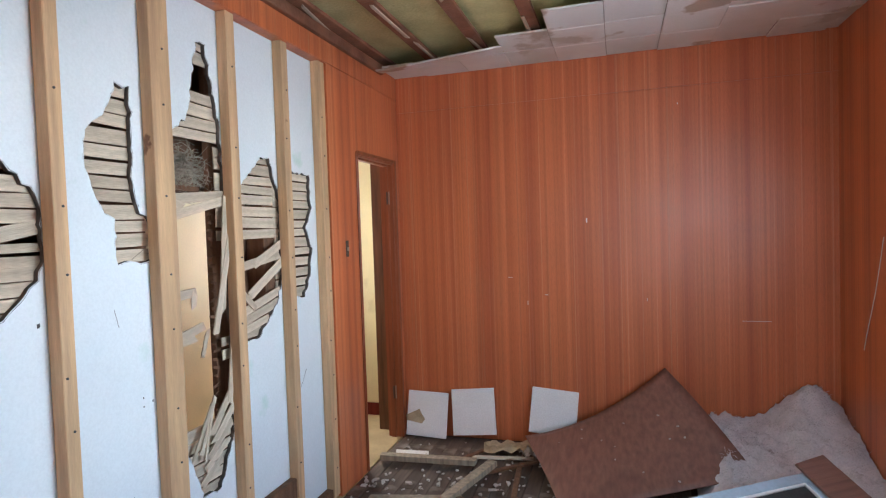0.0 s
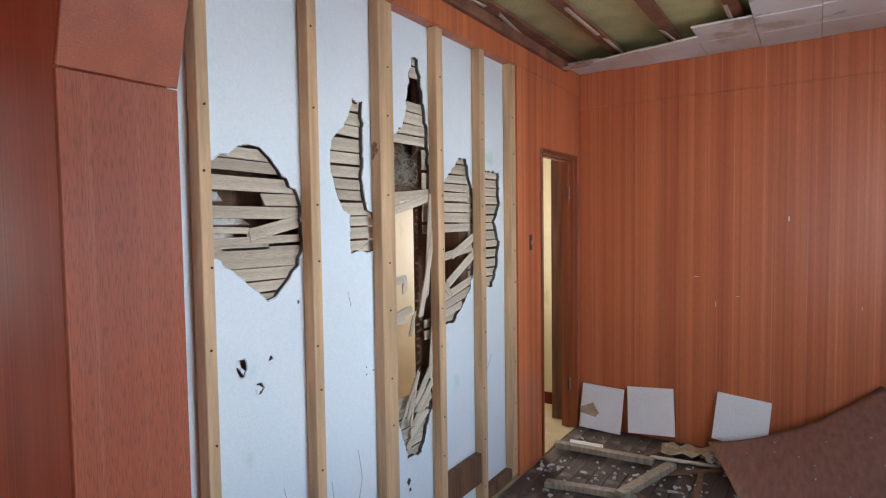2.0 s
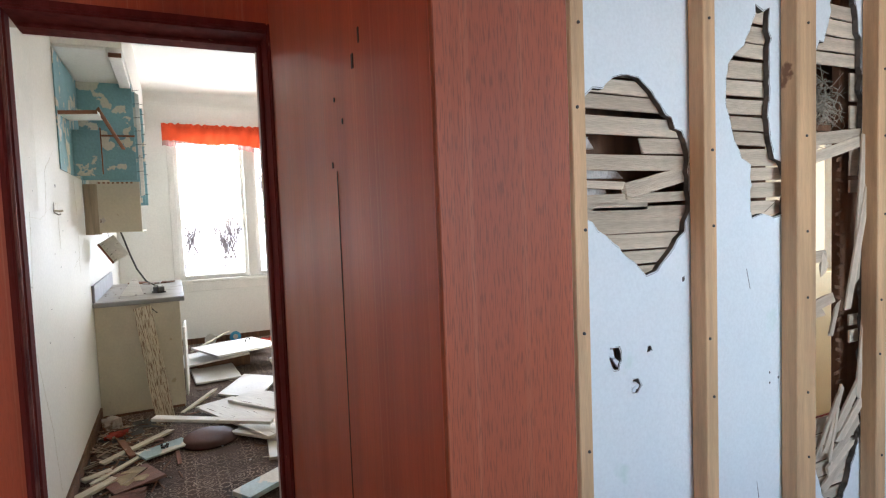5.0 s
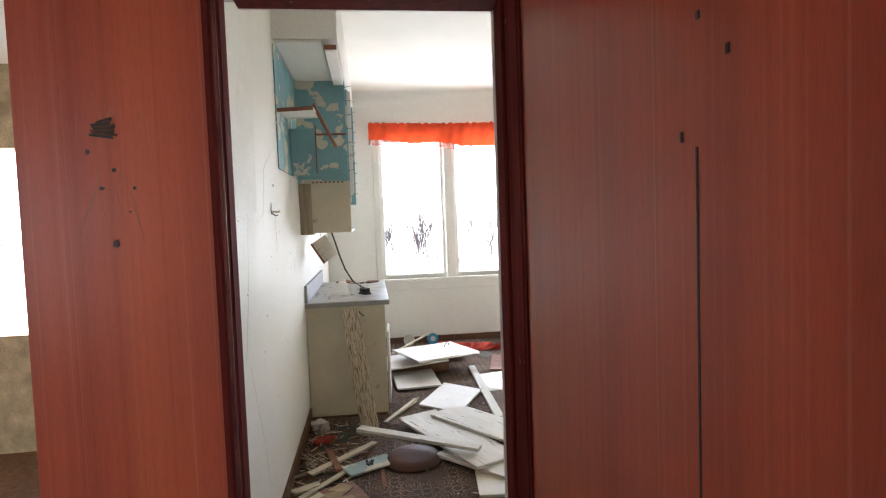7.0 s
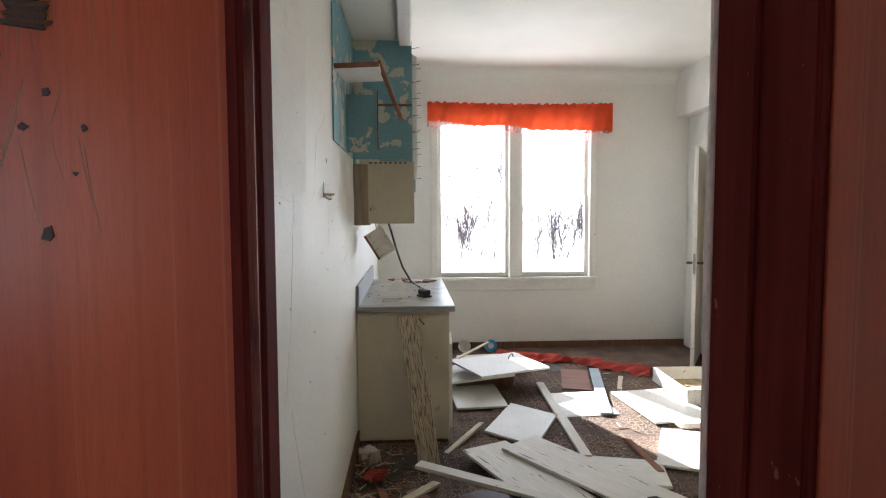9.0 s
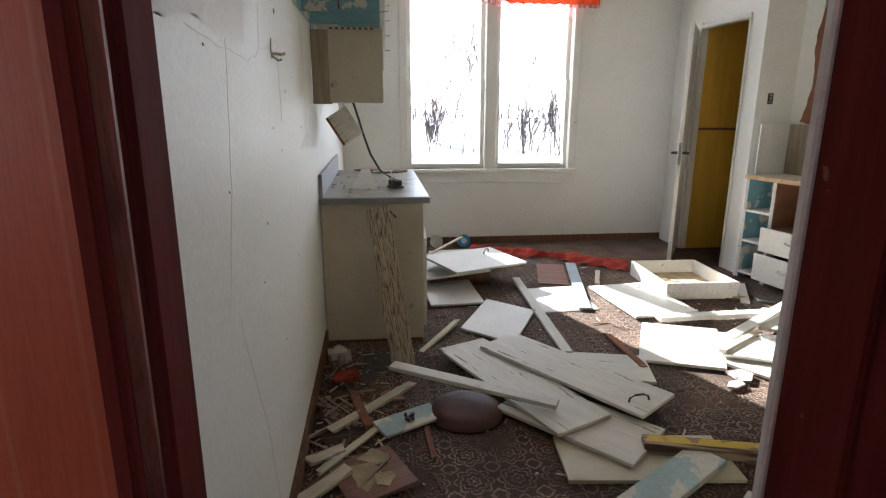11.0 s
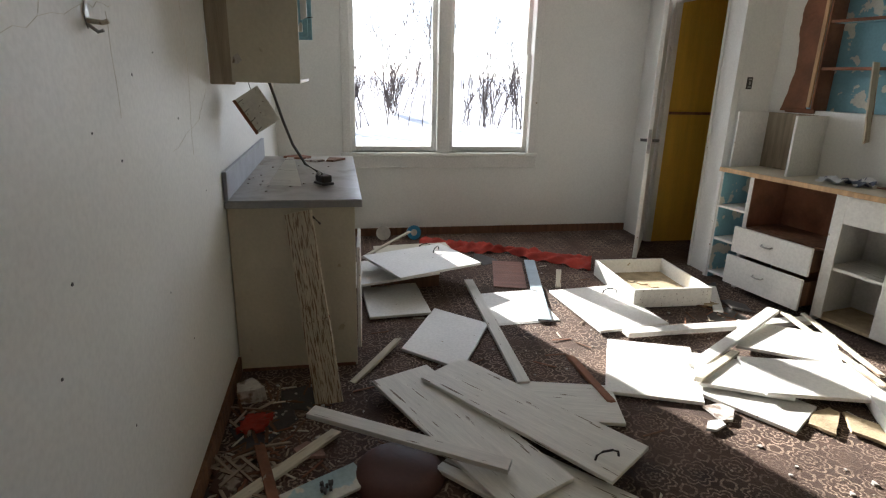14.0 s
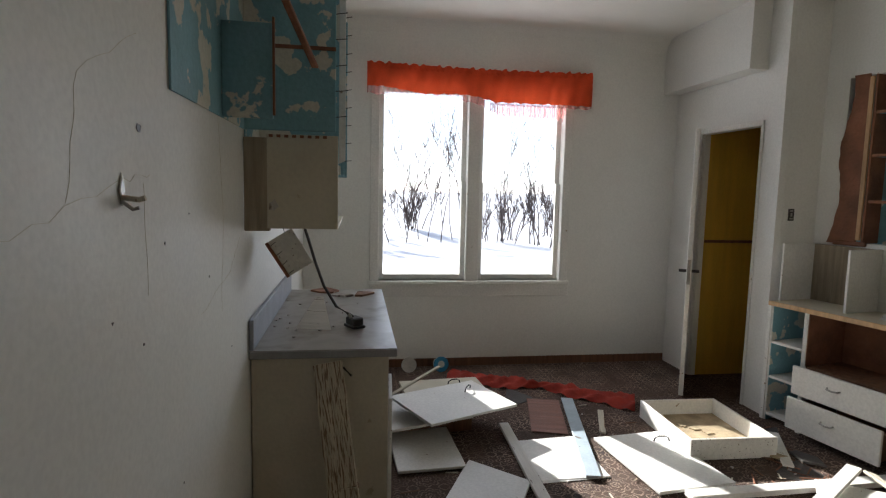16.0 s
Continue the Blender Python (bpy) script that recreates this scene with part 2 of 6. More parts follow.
BLUE = shade("peeling_blue_paint", (0.22, 0.42, 0.49), 0.6, 0.12, 4.0, 60.0, 0.2, second=(0.68, 0.65, 0.55), cover=(0.565, 0.575), patch=7, detail=0.25)
PALE_BLUE = shade("worn_pale_blue_paint", (0.40, 0.52, 0.55), 0.6, 0.12, 4.0, 60.0, 0.2, second=(0.68, 0.66, 0.59), cover=(0.53, 0.55), patch=6, detail=0.3)
STAINED = shade("peeling_stained_plank", (0.40, 0.31, 0.22), 0.75, 0.25, 3.0, 50.0, 0.4, (0.9, 11, 11), second=(0.09, 0.05, 0.034), cover=(0.48, 0.6), patch=4, grainy=True)
FLAKED = shade("flaked_brown_plank", (0.57, 0.50, 0.37), 0.75, 0.2, 4.0, 40.0, 0.4, (0.8, 9, 9), second=(0.20, 0.125, 0.075), cover=(0.50, 0.58), patch=16, grainy=True)
BEIGE = shade("beige_cabinet_paint", (0.60, 0.55, 0.43), 0.5, 0.08, 4.0, 60.0, 0.12, second=(0.45, 0.38, 0.26), cover=(0.68, 0.7), patch=6, detail=0.15)
SPLINTER = shade("split_red_wood", (0.27, 0.115, 0.06), 0.8, 0.3, 6.0, 50.0, 0.4, spread=0.4)
LAMINATE = shade("grey_laminate", (0.38, 0.36, 0.33), 0.35, 0.15, 5.0, 200.0, 0.05, second=(0.20, 0.165, 0.13), cover=(0.48, 0.66), patch=5)
EDGING = shade("laminate_edge", (0.30, 0.30, 0.30), 0.4, 0.1, 8.0, 120.0, 0.05)
CARPET = carpet_shade()
BOARDS = shade("dirty_floorboard", (0.13, 0.09, 0.066), 0.85, 0.3, 3.0, 50.0, 0.35, (0.8, 10, 10), spread=0.5, second=(0.27, 0.22, 0.18), cover=(0.58, 0.7), patch=5)
TAN = shade("tan_carpet", (0.48, 0.36, 0.19), 0.95, 0.2, 4.0, 150.0, 0.6)
YELLOW = shade("yellow_paint", (0.70, 0.43, 0.05), 0.6, 0.1, 3.0, 60.0, 0.1, (5, 5, 0.6))
BRIGHT_YELLOW = shade("bright_yellow_paint", (0.60, 0.43, 0.055), 0.5, 0.12, 5.0, 60.0, 0.15, second=(0.30, 0.20, 0.11), cover=(0.55, 0.6), patch=11)
CURTAIN = sheer_shade("orange_sheer", (0.80, 0.10, 0.03))
FRILL = sheer_shade("pale_pink_sheer", (0.86, 0.42, 0.40), 0.55)
PINK_PILE = shade("red_brown_pile", (0.26, 0.12, 0.09), 1.0, 0.3, 9.0, 160.0, 0.8, second=(0.36, 0.22, 0.17), cover=(0.5, 0.65), patch=8, detail=0.5)
RED_CLOTH = shade("red_cloth", (0.34, 0.034, 0.018), 0.9, 0.3, 8.0, 90.0, 0.4)
TILE = shade("ceiling_tile_board", (0.74, 0.73, 0.71), 0.8, 0.06, 2.0, 120.0, 0.12, second=(0.46, 0.38, 0.30), cover=(0.57, 0.60), patch=1.9, detail=0.1, third=(0.62, 0.58, 0.53), cover3=(0.5, 0.7), patch3=1.2)
WHITE_TILE = shade("loose_ceiling_tile", (0.90, 0.90, 0.88), 0.8, 0.04, 3.0, 120.0, 0.1, second=(0.62, 0.52, 0.40), cover=(0.66, 0.69), patch=3.2)
FRAME_WOOD = shade("red_varnished_frame", (0.27, 0.07, 0.024), 0.35, 0.25, 4.0, 40.0, 0.08, (9, 9, 0.3), detail=0.35)
SPLASH = shade("blue_grey_splash", (0.33, 0.35, 0.39), 0.4, 0.12, 6.0, 80.0, 0.06)
GREYWOOD = shade("grey_weathered_strip", (0.33, 0.27, 0.19), 0.85, 0.3, 4.0, 40.0, 0.4, (9, 9, 0.7))
BATT = shade("yellow_green_batt", (0.55, 0.52, 0.25), 0.95, 0.2, 4.0, 60.0, 0.5)
WOOL = shade("dusty_white_insulation", (0.76, 0.71, 0.71), 1.0, 0.12, 5.0, 90.0, 0.9, second=(0.42, 0.33, 0.29), cover=(0.66, 0.8), patch=7)
HARDBOARD = shade("brown_hardboard", (0.25, 0.12, 0.085), 0.6, 0.2, 3.0, 30.0, 0.25, (14, 0.8, 14), second=(0.14, 0.06, 0.045), cover=(0.55, 0.8), patch=2.5)
SASH = shade("pale_blue_sash", (0.42, 0.50, 0.56), 0.5, 0.12, 6.0, 60.0, 0.15, second=(0.2, 0.17, 0.15), cover=(0.66, 0.7), patch=14)
RUBBLE = shade("plaster_crumbs", (0.66, 0.62, 0.57), 0.95, 0.3, 12.0, 80.0, 0.5, spread=0.6, second=(0.25, 0.19, 0.15), cover=(0.5, 0.62), patch=20)
SAND = shade("tan_scraps", (0.47, 0.37, 0.23), 0.95, 0.25, 10.0, 80.0, 0.5, spread=0.3)
LITTER = shade("mixed_grit", (0.42, 0.35, 0.27), 0.95, 0.5, 9.0, 80.0, 0.3, second=(0.10, 0.06, 0.045), cover=(0.5, 0.56), patch=14)
DARK = shade("dark_metal", (0.05, 0.045, 0.04), 0.5, 0.3, 10.0, 80.0, 0.2)
STEEL = shade("tarnished_steel", (0.42, 0.41, 0.38), 0.35, 0.2, 10.0, 80.0, 0.1, metal=0.9)
PAIL = shade("brown_enamel", (0.085, 0.030, 0.020), 0.62, 0.3, 4.0, 60.0, 0.08, second=(0.2, 0.12, 0.08), cover=(0.74, 0.78), patch=30)
LID_BLUE = shade("blue_plastic", (0.04, 0.28, 0.50), 0.4, 0.08, 8.0, 60.0, 0.05)
PALE_PLASTIC = shade("cloudy_plastic", (0.60, 0.58, 0.52), 0.4, 0.1, 8.0, 60.0, 0.05)
PAPER = shade("printed_paper", (0.66, 0.66, 0.66), 0.7, 0.05, 6.0, 60.0, 0.05, second=(0.12, 0.14, 0.2), cover=(0.55, 0.56), patch=13)
NEST = shade("dry_grass", (0.34, 0.29, 0.22), 0.95, 0.4, 12.0, 60.0, 0.2)
SNOW = shade("snow", (0.88, 0.89, 0.92), 0.7, 0.03, 0.4, 12.0, 0.1, detail=0.03)
BARK = shade("grey_brown_twigs", (0.11, 0.085, 0.075), 0.9, 0.25, 6.0, 40.0, 0.2)
BRICKY = shade("dusty_pink_rubble", (0.34, 0.20, 0.16), 0.95, 0.25, 6.0, 90.0, 0.6, second=(0.5, 0.42, 0.3), cover=(0.6, 0.66), patch=9)
GLASS = bpy.data.materials.new("window_glass")
GLASS.use_nodes = True
glass_node = GLASS.node_tree.nodes["Principled BSDF"]
glass_node.inputs["Transmission Weight"].default_value, glass_node.inputs["Roughness"].default_value = 1.0, 0.0
glass_node.inputs["IOR"].default_value = 1.02


# ---- building helpers ----
def mesh_of(bm, name, material):
    data = bpy.data.meshes.new(name)
    bm.normal_update()
    bm.to_mesh(data)
    bm.free()
    data.materials.append(material)
    return data


def thing(name, label, category, at=None, group="", kind=""):
    """An Empty that stands at the base of a thing and holds its parts."""
    ob = new(name)
    ob.empty_display_size = 0.05
    if at is not None:
        ob.matrix_world = at
    return tagged(ob, label, category, group, kind)


def part(name, bm, material, parent=None, label="", at=None):
    ob = new(name, mesh_of(bm, name, material))
    if parent:
        ob.parent = parent
    if at is not None:
        ob.matrix_local = at
    return tagged(ob, label)


def single(name, bm, material, label, category, at=None, group="", kind=""):
    """A thing that is one mesh."""
    return tagged(part(name, bm, material, None, label, at), label, category, group, kind)


def box(x0, y0, z0, x1, y1, z1, bevel=0.0, into=None):
    bm = bmesh.new()
    v = [bm.verts.new((x, y, z)) for x in (min(x0, x1), max(x0, x1)) for y in (min(y0, y1), max(y0, y1)) for z in (min(z0, z1), max(z0, z1))]
    for f in ((0, 1, 3, 2), (4, 6, 7, 5), (0, 4, 5, 1), (2, 3, 7, 6), (0, 2, 6, 4), (1, 5, 7, 3)):
        bm.faces.new([v[i] for i in f])
    if bevel:
        bmesh.ops.bevel(bm, geom=bm.edges[:], offset=bevel, segments=1, affect="EDGES")
    if into is None:
        return bm
    return join(into, bm)


def join(into, bm):
    temp = bpy.data.meshes.new("temp")
    bm.to_mesh(temp)
    bm.free()
    into.from_mesh(temp)
    bpy.data.meshes.remove(temp)
    return into


def boxes(*rows, bevel=0.0):
    bm = bmesh.new()
    for r in rows:
        box(*r, bevel=bevel, into=bm)
    return bm


def pierced(axis, near, far, a0, a1, z0, z1, openings=()):
    """A wall across an axis, from near to far, along a0..a1 and z0..z1, with openings (a0, a1, z0, z1); one connected mesh."""
    bm = bmesh.new()
    cuts = sorted({a0, a1, *(v for o in openings for v in o[:2])})
    lifts = sorted({z0, z1, *(v for o in openings for v in o[2:])})
    for p, q in zip(cuts, cuts[1:]):
        for lo, hi in zip(lifts, lifts[1:]):
            if not any(o[0] < (p + q) / 2 < o[1] and o[2] < (lo + hi) / 2 < o[3] for o in openings):
                box(*((near, p, lo, far, q, hi) if axis == "x" else (p, near, lo, q, far, hi)), into=bm)
    bmesh.ops.remove_doubles(bm, verts=bm.verts[:], dist=1e-4)
    return bm


def tube(path, radius, sides=6, taper=1.0):
    """A round bar along points."""
    bm = bmesh.new()
    rings = []
    points = [Vector(p) for p in path]
    for i, p in enumerate(points):
        way = (points[min(i + 1, len(points) - 1)] - points[max(i - 1, 0)]).normalized()
        side = way.orthogonal().normalized()
        other = way.cross(side)
        r = radius * (1 + (taper - 1) * i / max(1, len(points) - 1))
        rings.append([bm.verts.new(p + r * (side * math.cos(2 * math.pi * k / sides) + other * math.sin(2 * math.pi * k / sides))) for k in range(sides)])
    for one, two in zip(rings, rings[1:]):
        for k in range(sides):
            bm.faces.new((one[k], one[(k + 1) % sides], two[(k + 1) % sides], two[k]))
    bm.faces.new(rings[0][::-1])
    bm.faces.new(rings[-1])
    return bm


def lathe(profile, sides=24):
    bm = bmesh.new()
    rings = [[bm.verts.new((r * math.cos(2 * math.pi * k / sides), r * math.sin(2 * math.pi * k / sides), z)) for k in range(sides)] for r, z in profile]
    for one, two in zip(rings, rings[1:]):
        for k in range(sides):
            bm.faces.new((one[k], one[(k + 1) % sides], two[(k + 1) % sides], two[k]))
    bm.faces.new(rings[0][::-1])
    bm.faces.new(rings[-1])
    return bm


def rough_board(length, width, thick, seed=0, ragged=0.0, skew=0.0, bow=0.0, steps=8):
    """A board that lies along x with its lower face at z = 0: cut or ragged ends, a slight bow, bevelled edges."""
    rnd = random.Random(seed)
    bm = bmesh.new()
    rows = []
    for i in range(steps + 1):
        f = i / steps
        lift = bow * 4 * f * (1 - f)
        ring = []
        for y, z in ((-0.5, 0), (0.5, 0), (0.5, 1), (-0.5, 1)):
            x = (f - 0.5) * length + skew * y * width
            if i in (0, steps):
                x += rnd.uniform(-ragged, ragged)
            ring.append(bm.verts.new((x, y * width * (1 + rnd.uniform(-0.01, 0.01)), z * thick + lift)))
        rows.append(ring)
    for one, two in zip(rows, rows[1:]):
        for k in range(4):
            bm.faces.new((one[k], two[k], two[(k + 1) % 4], one[(k + 1) % 4]))
    bm.faces.new(rows[0])
    bm.faces.new(rows[-1][::-1])
    bmesh.ops.recalc_face_normals(bm, faces=bm.faces[:])
    edges = [e for e in bm.edges if e.calc_face_angle(0) > 0.8]
    bmesh.ops.bevel(bm, geom=edges, offset=min(0.002, thick * 0.2), segments=1, affect="EDGES")
    return bm


def shard(size, thick, seed, corners=6):
    """A broken flat scrap: a few straight breaks at odd angles, frayed between the corners."""
    rnd = random.Random(seed)
    bm = bmesh.new()
    turns = sorted(2 * math.pi * (k + rnd.uniform(-0.42, 0.42)) / 5 for k in range(5))
    squeeze = rnd.uniform(0.55, 0.85)
    main = [(size * rnd.uniform(0.36, 0.62) * math.cos(t), size * rnd.uniform(0.36, 0.62) * squeeze * math.sin(t)) for t in turns]
    steps = max(1, corners // 3)
    ring = []
    for (x0, y0), (x1, y1) in zip(main, main[1:] + main[:1]):
        for k in range(steps):
            f = (k + (rnd.uniform(-0.3, 0.3) if k else 0)) / steps
            fray = size * (rnd.uniform(-0.05, 0.03) if k else 0)
            ring.append(((x0 + (x1 - x0) * f) * (1 + fray / size), (y0 + (y1 - y0) * f) * (1 + 1.4 * fray / size)))
    corners = len(ring)
    low = [bm.verts.new((x, y, 0)) for x, y in ring]
    top = [bm.verts.new((x * 0.97, y * 0.97, thick)) for x, y in ring]
    bm.faces.new(low[::-1])
    bm.faces.new(top)
    for k in range(corners):
        bm.faces.new((low[k], low[(k + 1) % corners], top[(k + 1) % corners], top[k]))
    return bm


# ---- large structure ----
def setting(name, bm, material, label, category):
    return single(name, bm, material, label, category, kind="structure")


H = 2.58                       # ceiling of the panelled rooms
KH = 2.98                      # ceiling of the kitchen
OX, OY = -1.335, 3.977         # panel faces of the panelled room
KX, KY, KW = -2.72, -0.49, -7.75   # kitchen: door wall, long wall, window wall
DX = -2.45                     # room side of the kitchen's door wall

floor_east = setting("floor", boxes((-2.45, -2.9, -0.05, 2.2, 0.65, -0.02), (-1.53, 0.65, -0.05, 1.5, OY + 0.15, -0.02)), OLD_WOOD, "dark dirty wooden subfloor under the panelled rooms", "floor")
kitchen_floor = setting("floor_kitchen", boxes((KW - 0.1, KY - 0.1, -0.05, DX, 4.4, 0.0)), CARPET, "brown patterned kitchen carpet, dirty and littered", "floor")
setting("floor_hall", boxes((DX + 0.001, 0.66, -0.02, -1.34, 4.29, 0.004)), TAN, "tan carpet of the narrow hall", "floor")
setting("floor_side_room", boxes((-5.2, -3.2, -0.05, DX - 0.001, KY - 0.101, 0.0)), OLD_WOOD, "dark floor of the side room", "floor")

# north wall of the panelled room, with lower sheet and upper band
wall_north = setting("wall_north", boxes((-1.56, OY + 0.012, -0.02, 1.6, OY + 0.15, 2.75)), OLD_WOOD, "mahogany panelled wall with a thin horizontal seam", "wall")
part("panel", box(OX + 0.001, OY, 0, 1.42, OY + 0.011, 2.33), PANEL, wall_north)
part("panel", box(OX + 0.001, OY - 0.001, 2.3315, 1.42, OY + 0.011, H), PANEL, wall_north)
part("scratch", tube([(1.418, 3.395, 1.378), (1.418, 3.43, 1.27), (1.418, 3.494, 1.089), (1.418, 3.60, 0.86), (1.418, 3.637, 0.77)], 0.0022, 4), PLASTER, wall_north, "thin white scrape beside the corner")
for x, z, w, h in ((-0.02, 1.50, 0.008, 0.03), (0.55, 2.22, 0.005, 0.01), (-0.55, 1.14, 0.03, 0.003), (0.9, 0.86, 0.16, 0.002), (-0.42, 0.95, 0.004, 0.03), (-0.30, 1.02, 0.02, 0.003), (0.35, 0.98, 0.003, 0.02)):
    part("scuff", box(x, OY - 0.0006, z, x + w, OY + 0.002, z + h), WHITE, wall_north, "small pale scuff")
wall_east = setting("wall_east", pierced("x", 1.42, 1.56, 0.7, OY, -0.02, 2.75, [(1.08, 2.52, 0.78, 2.22)]), PANEL, "dark mahogany panelled side wall", "wall")
setting("ceiling", boxes((-2.5, -2.9, H + 0.12, 2.3, OY + 0.14, H + 0.2)), OLD_WOOD, "boards above the stripped ceiling", "ceiling")

# arch between the two panelled spaces
ARCH = [(-1.05, 1.82), (-0.985, 2.04), (-0.86, 2.2), (-0.6, 2.3), (0.85, 2.3), (1.1, 2.2), (1.22, 2.04), (1.28, 1.82)]


def arch_header():
    d = 0.016
    rim = [(x - d if x < 0 else x + d, z + d) for x, z in ARCH]
    rim = [(-1.066, H + 0.1)] + [(-1.066, 1.836)] + rim[1:-1] + [(1.296, 1.836), (1.296, H + 0.1)]
    bm = bmesh.new()
    front, back = [bm.verts.new((x, 0.435, z)) for x, z in rim], [bm.verts.new((x, 0.65, z)) for x, z in rim]
    bm.faces.new(front), bm.faces.new(back[::-1])
    for k in range(len(rim)):
        n = (k + 1) % len(rim)
        bm.faces.new((front[n], front[k], back[k], back[n]))
    bmesh.ops.recalc_face_normals(bm, faces=bm.faces[:])
    bmesh.ops.triangulate(bm, faces=[f for f in bm.faces if len(f.verts) > 4])
    return bm


wall_arch = setting("wall_arch", boxes((DX, 0.435, -0.02, -1.067, 0.65, H + 0.1)), RED_PANEL, "smooth mahogany panelled wall with an arched opening", "wall")
part("header", arch_header(), RED_PANEL, wall_arch)
part("pier", box(1.297, 0.435, -0.02, 2.2, 0.65, H + 0.1), RED_PANEL, wall_arch)
part("jamb_panel", box(-1.064, 0.426, 0, -1.05, 0.665, 1.819, 0.002), JAMB, wall_arch, "open-grained mahogany jamb panel")
part("jamb_panel", box(1.28, 0.426, 0, 1.294, 0.665, 1.819, 0.002), JAMB, wall_arch)
for (x0, z0), (x1, z1) in zip(ARCH, ARCH[1:]):
    run = math.hypot(x1 - x0, z1 - z0)
    turn = Matrix.Translation((x0, 0, z0)) @ Matrix.Rotation(-math.atan2(z1 - z0, x1 - x0), 4, "Y")
    part("soffit_panel", box(0.001, 0.426, 0, run - 0.001, 0.665, 0.012, 0.002), JAMB, wall_arch, at=turn)
part("seam", box(-1.625, 0.4335, 0, -1.621, 0.437, 1.56), DARK, wall_arch, "dark open crack between two sheets")
part("corner_bead", box(-1.072, 0.428, 0, -1.066, 0.434, 1.8, 0.002), RED_PANEL, wall_arch)
for x, z, w, h in ((-1.47, 1.76, 0.012, 0.03), (-1.42, 1.80, 0.006, 0.03), (-1.56, 1.66, 0.006, 0.012), (-1.62, 1.72, 0.006, 0.01), (-1.66, 1.57, 0.005, 0.014)):
    part("nail_scar", box(x, 0.4325, z, x + w, 0.437, z + h), DARK, wall_arch)

# wall with the kitchen door, its left panel ending at an open doorway to a side room
DOOR = (-0.352, 0.425, 2.125)
RX = -2.555                    # back of the door's rebate
wall_door = setting("wall_door", pierced("x", RX, DX, -2.9, 0.449, -0.02, KH + 0.1, [(-1.4, -0.83, -0.02, 2.15), (DOOR[0] - 0.018, DOOR[1] + 0.02, -0.02, DOOR[2] + 0.02)]), RED_PANEL, "mahogany panelled wall with the kitchen doorway and a scarred patch", "wall")
part("inner_layer", pierced("x", KX, RX - 0.001, -2.9, 0.449, -0.02, KH + 0.1, [(-1.4, -0.83, -0.02, 2.15), (KY - 0.1, DOOR[1] + 0.02, -0.02, DOOR[2] + 0.02)]), KITCHEN, wall_door)
part("panel_edge", box(DX, -0.836, 0, DX + 0.006, -0.384, 2.4), RED_PANEL, wall_door)
for y, z, w, h in ((-0.635, 1.735, 0.062, 0.032), (-0.613, 1.63, 0.013, 0.016), (-0.643, 1.585, 0.013, 0.014), (-0.566, 1.583, 0.012, 0.014), (-0.617, 1.447, 0.022, 0.036), (-0.672, 1.675, 0.014, 0.018), (-0.58, 1.525, 0.008, 0.01)):
    hole = shard(0.5, 0.003, int(z * 1000))
    bmesh.ops.scale(hole, vec=(w * 2, h * 2, 1), verts=hole.verts)
    part("gouge", hole, DARK, wall_door, "torn hole in the panel", Matrix.Translation((DX + 0.005, y, z)) @ Matrix.Rotation(radians(90), 4, "Y") @ Matrix.Rotation(radians(90), 4, "Z"))
for k in range(9):
    sliver = rough_board(0.055 - 0.003 * k, 0.006, 0.003, 210 + k, 0.008, steps=2)
    part("splinter", sliver, OLD_WOOD if k % 2 else DARK, wall_door, "dark torn fibres of the panel", Matrix.Translation((DX + 0.0085, -0.632 + 0.004 * (k % 3), 1.712 + 0.005 * k)) @ Matrix.Rotation(radians(-8 + 3 * k), 4, "X") @ Matrix.Rotation(radians(90), 4, "Y") @ Matrix.Rotation(radians(90), 4, "Z"))
rnd = random.Random(17)
for k in range(22):
    low = k % 3 == 0
    y, z = (-0.66 + rnd.uniform(-0.08, 0.1), 1.60 + rnd.uniform(-0.06, 0.05)) if low else (-0.62 + rnd.gauss(0, 0.045), 1.76 + rnd.uniform(-0.03, 0.06))
    run, lean = (rnd.uniform(0.05, 0.17), rnd.uniform(-0.6, 0.25)) if low else (rnd.uniform(0.03, 0.09), rnd.uniform(-0.25, 0.25))
    part("scratch", tube([(DX + 0.0064, y, z), (DX + 0.0064, y + lean * run * 0.4, z - run * 0.5), (DX + 0.0064, y + lean * run, z - run)], 0.00045, 3), SAND, wall_door, "pale scratch in the varnish")
# unseen wall; its opening is added for the fill lamp
setting("wall_living_south", pierced("y", -3.02, -2.901, -2.72, 2.3, -0.02, 2.75, [(0.48, 1.32, 0.82, 2.18)]), PANEL, "mahogany panelled wall behind the walk", "wall")
setting("wall_living_east", boxes((2.2, -2.9, -0.02, 2.32, 0.65, 2.75)), PANEL, "plain mahogany panelled wall", "wall")


def rounded(x0, y0, z0, x1, y1, z1, radius):
    """A dressed timber with rounded arrises."""
    bm = box(x0, y0, z0, x1, y1, z1)
    bmesh.ops.bevel(bm, geom=bm.edges[:], offset=radius, segments=3, affect="EDGES", clamp_overlap=True)
    return bm


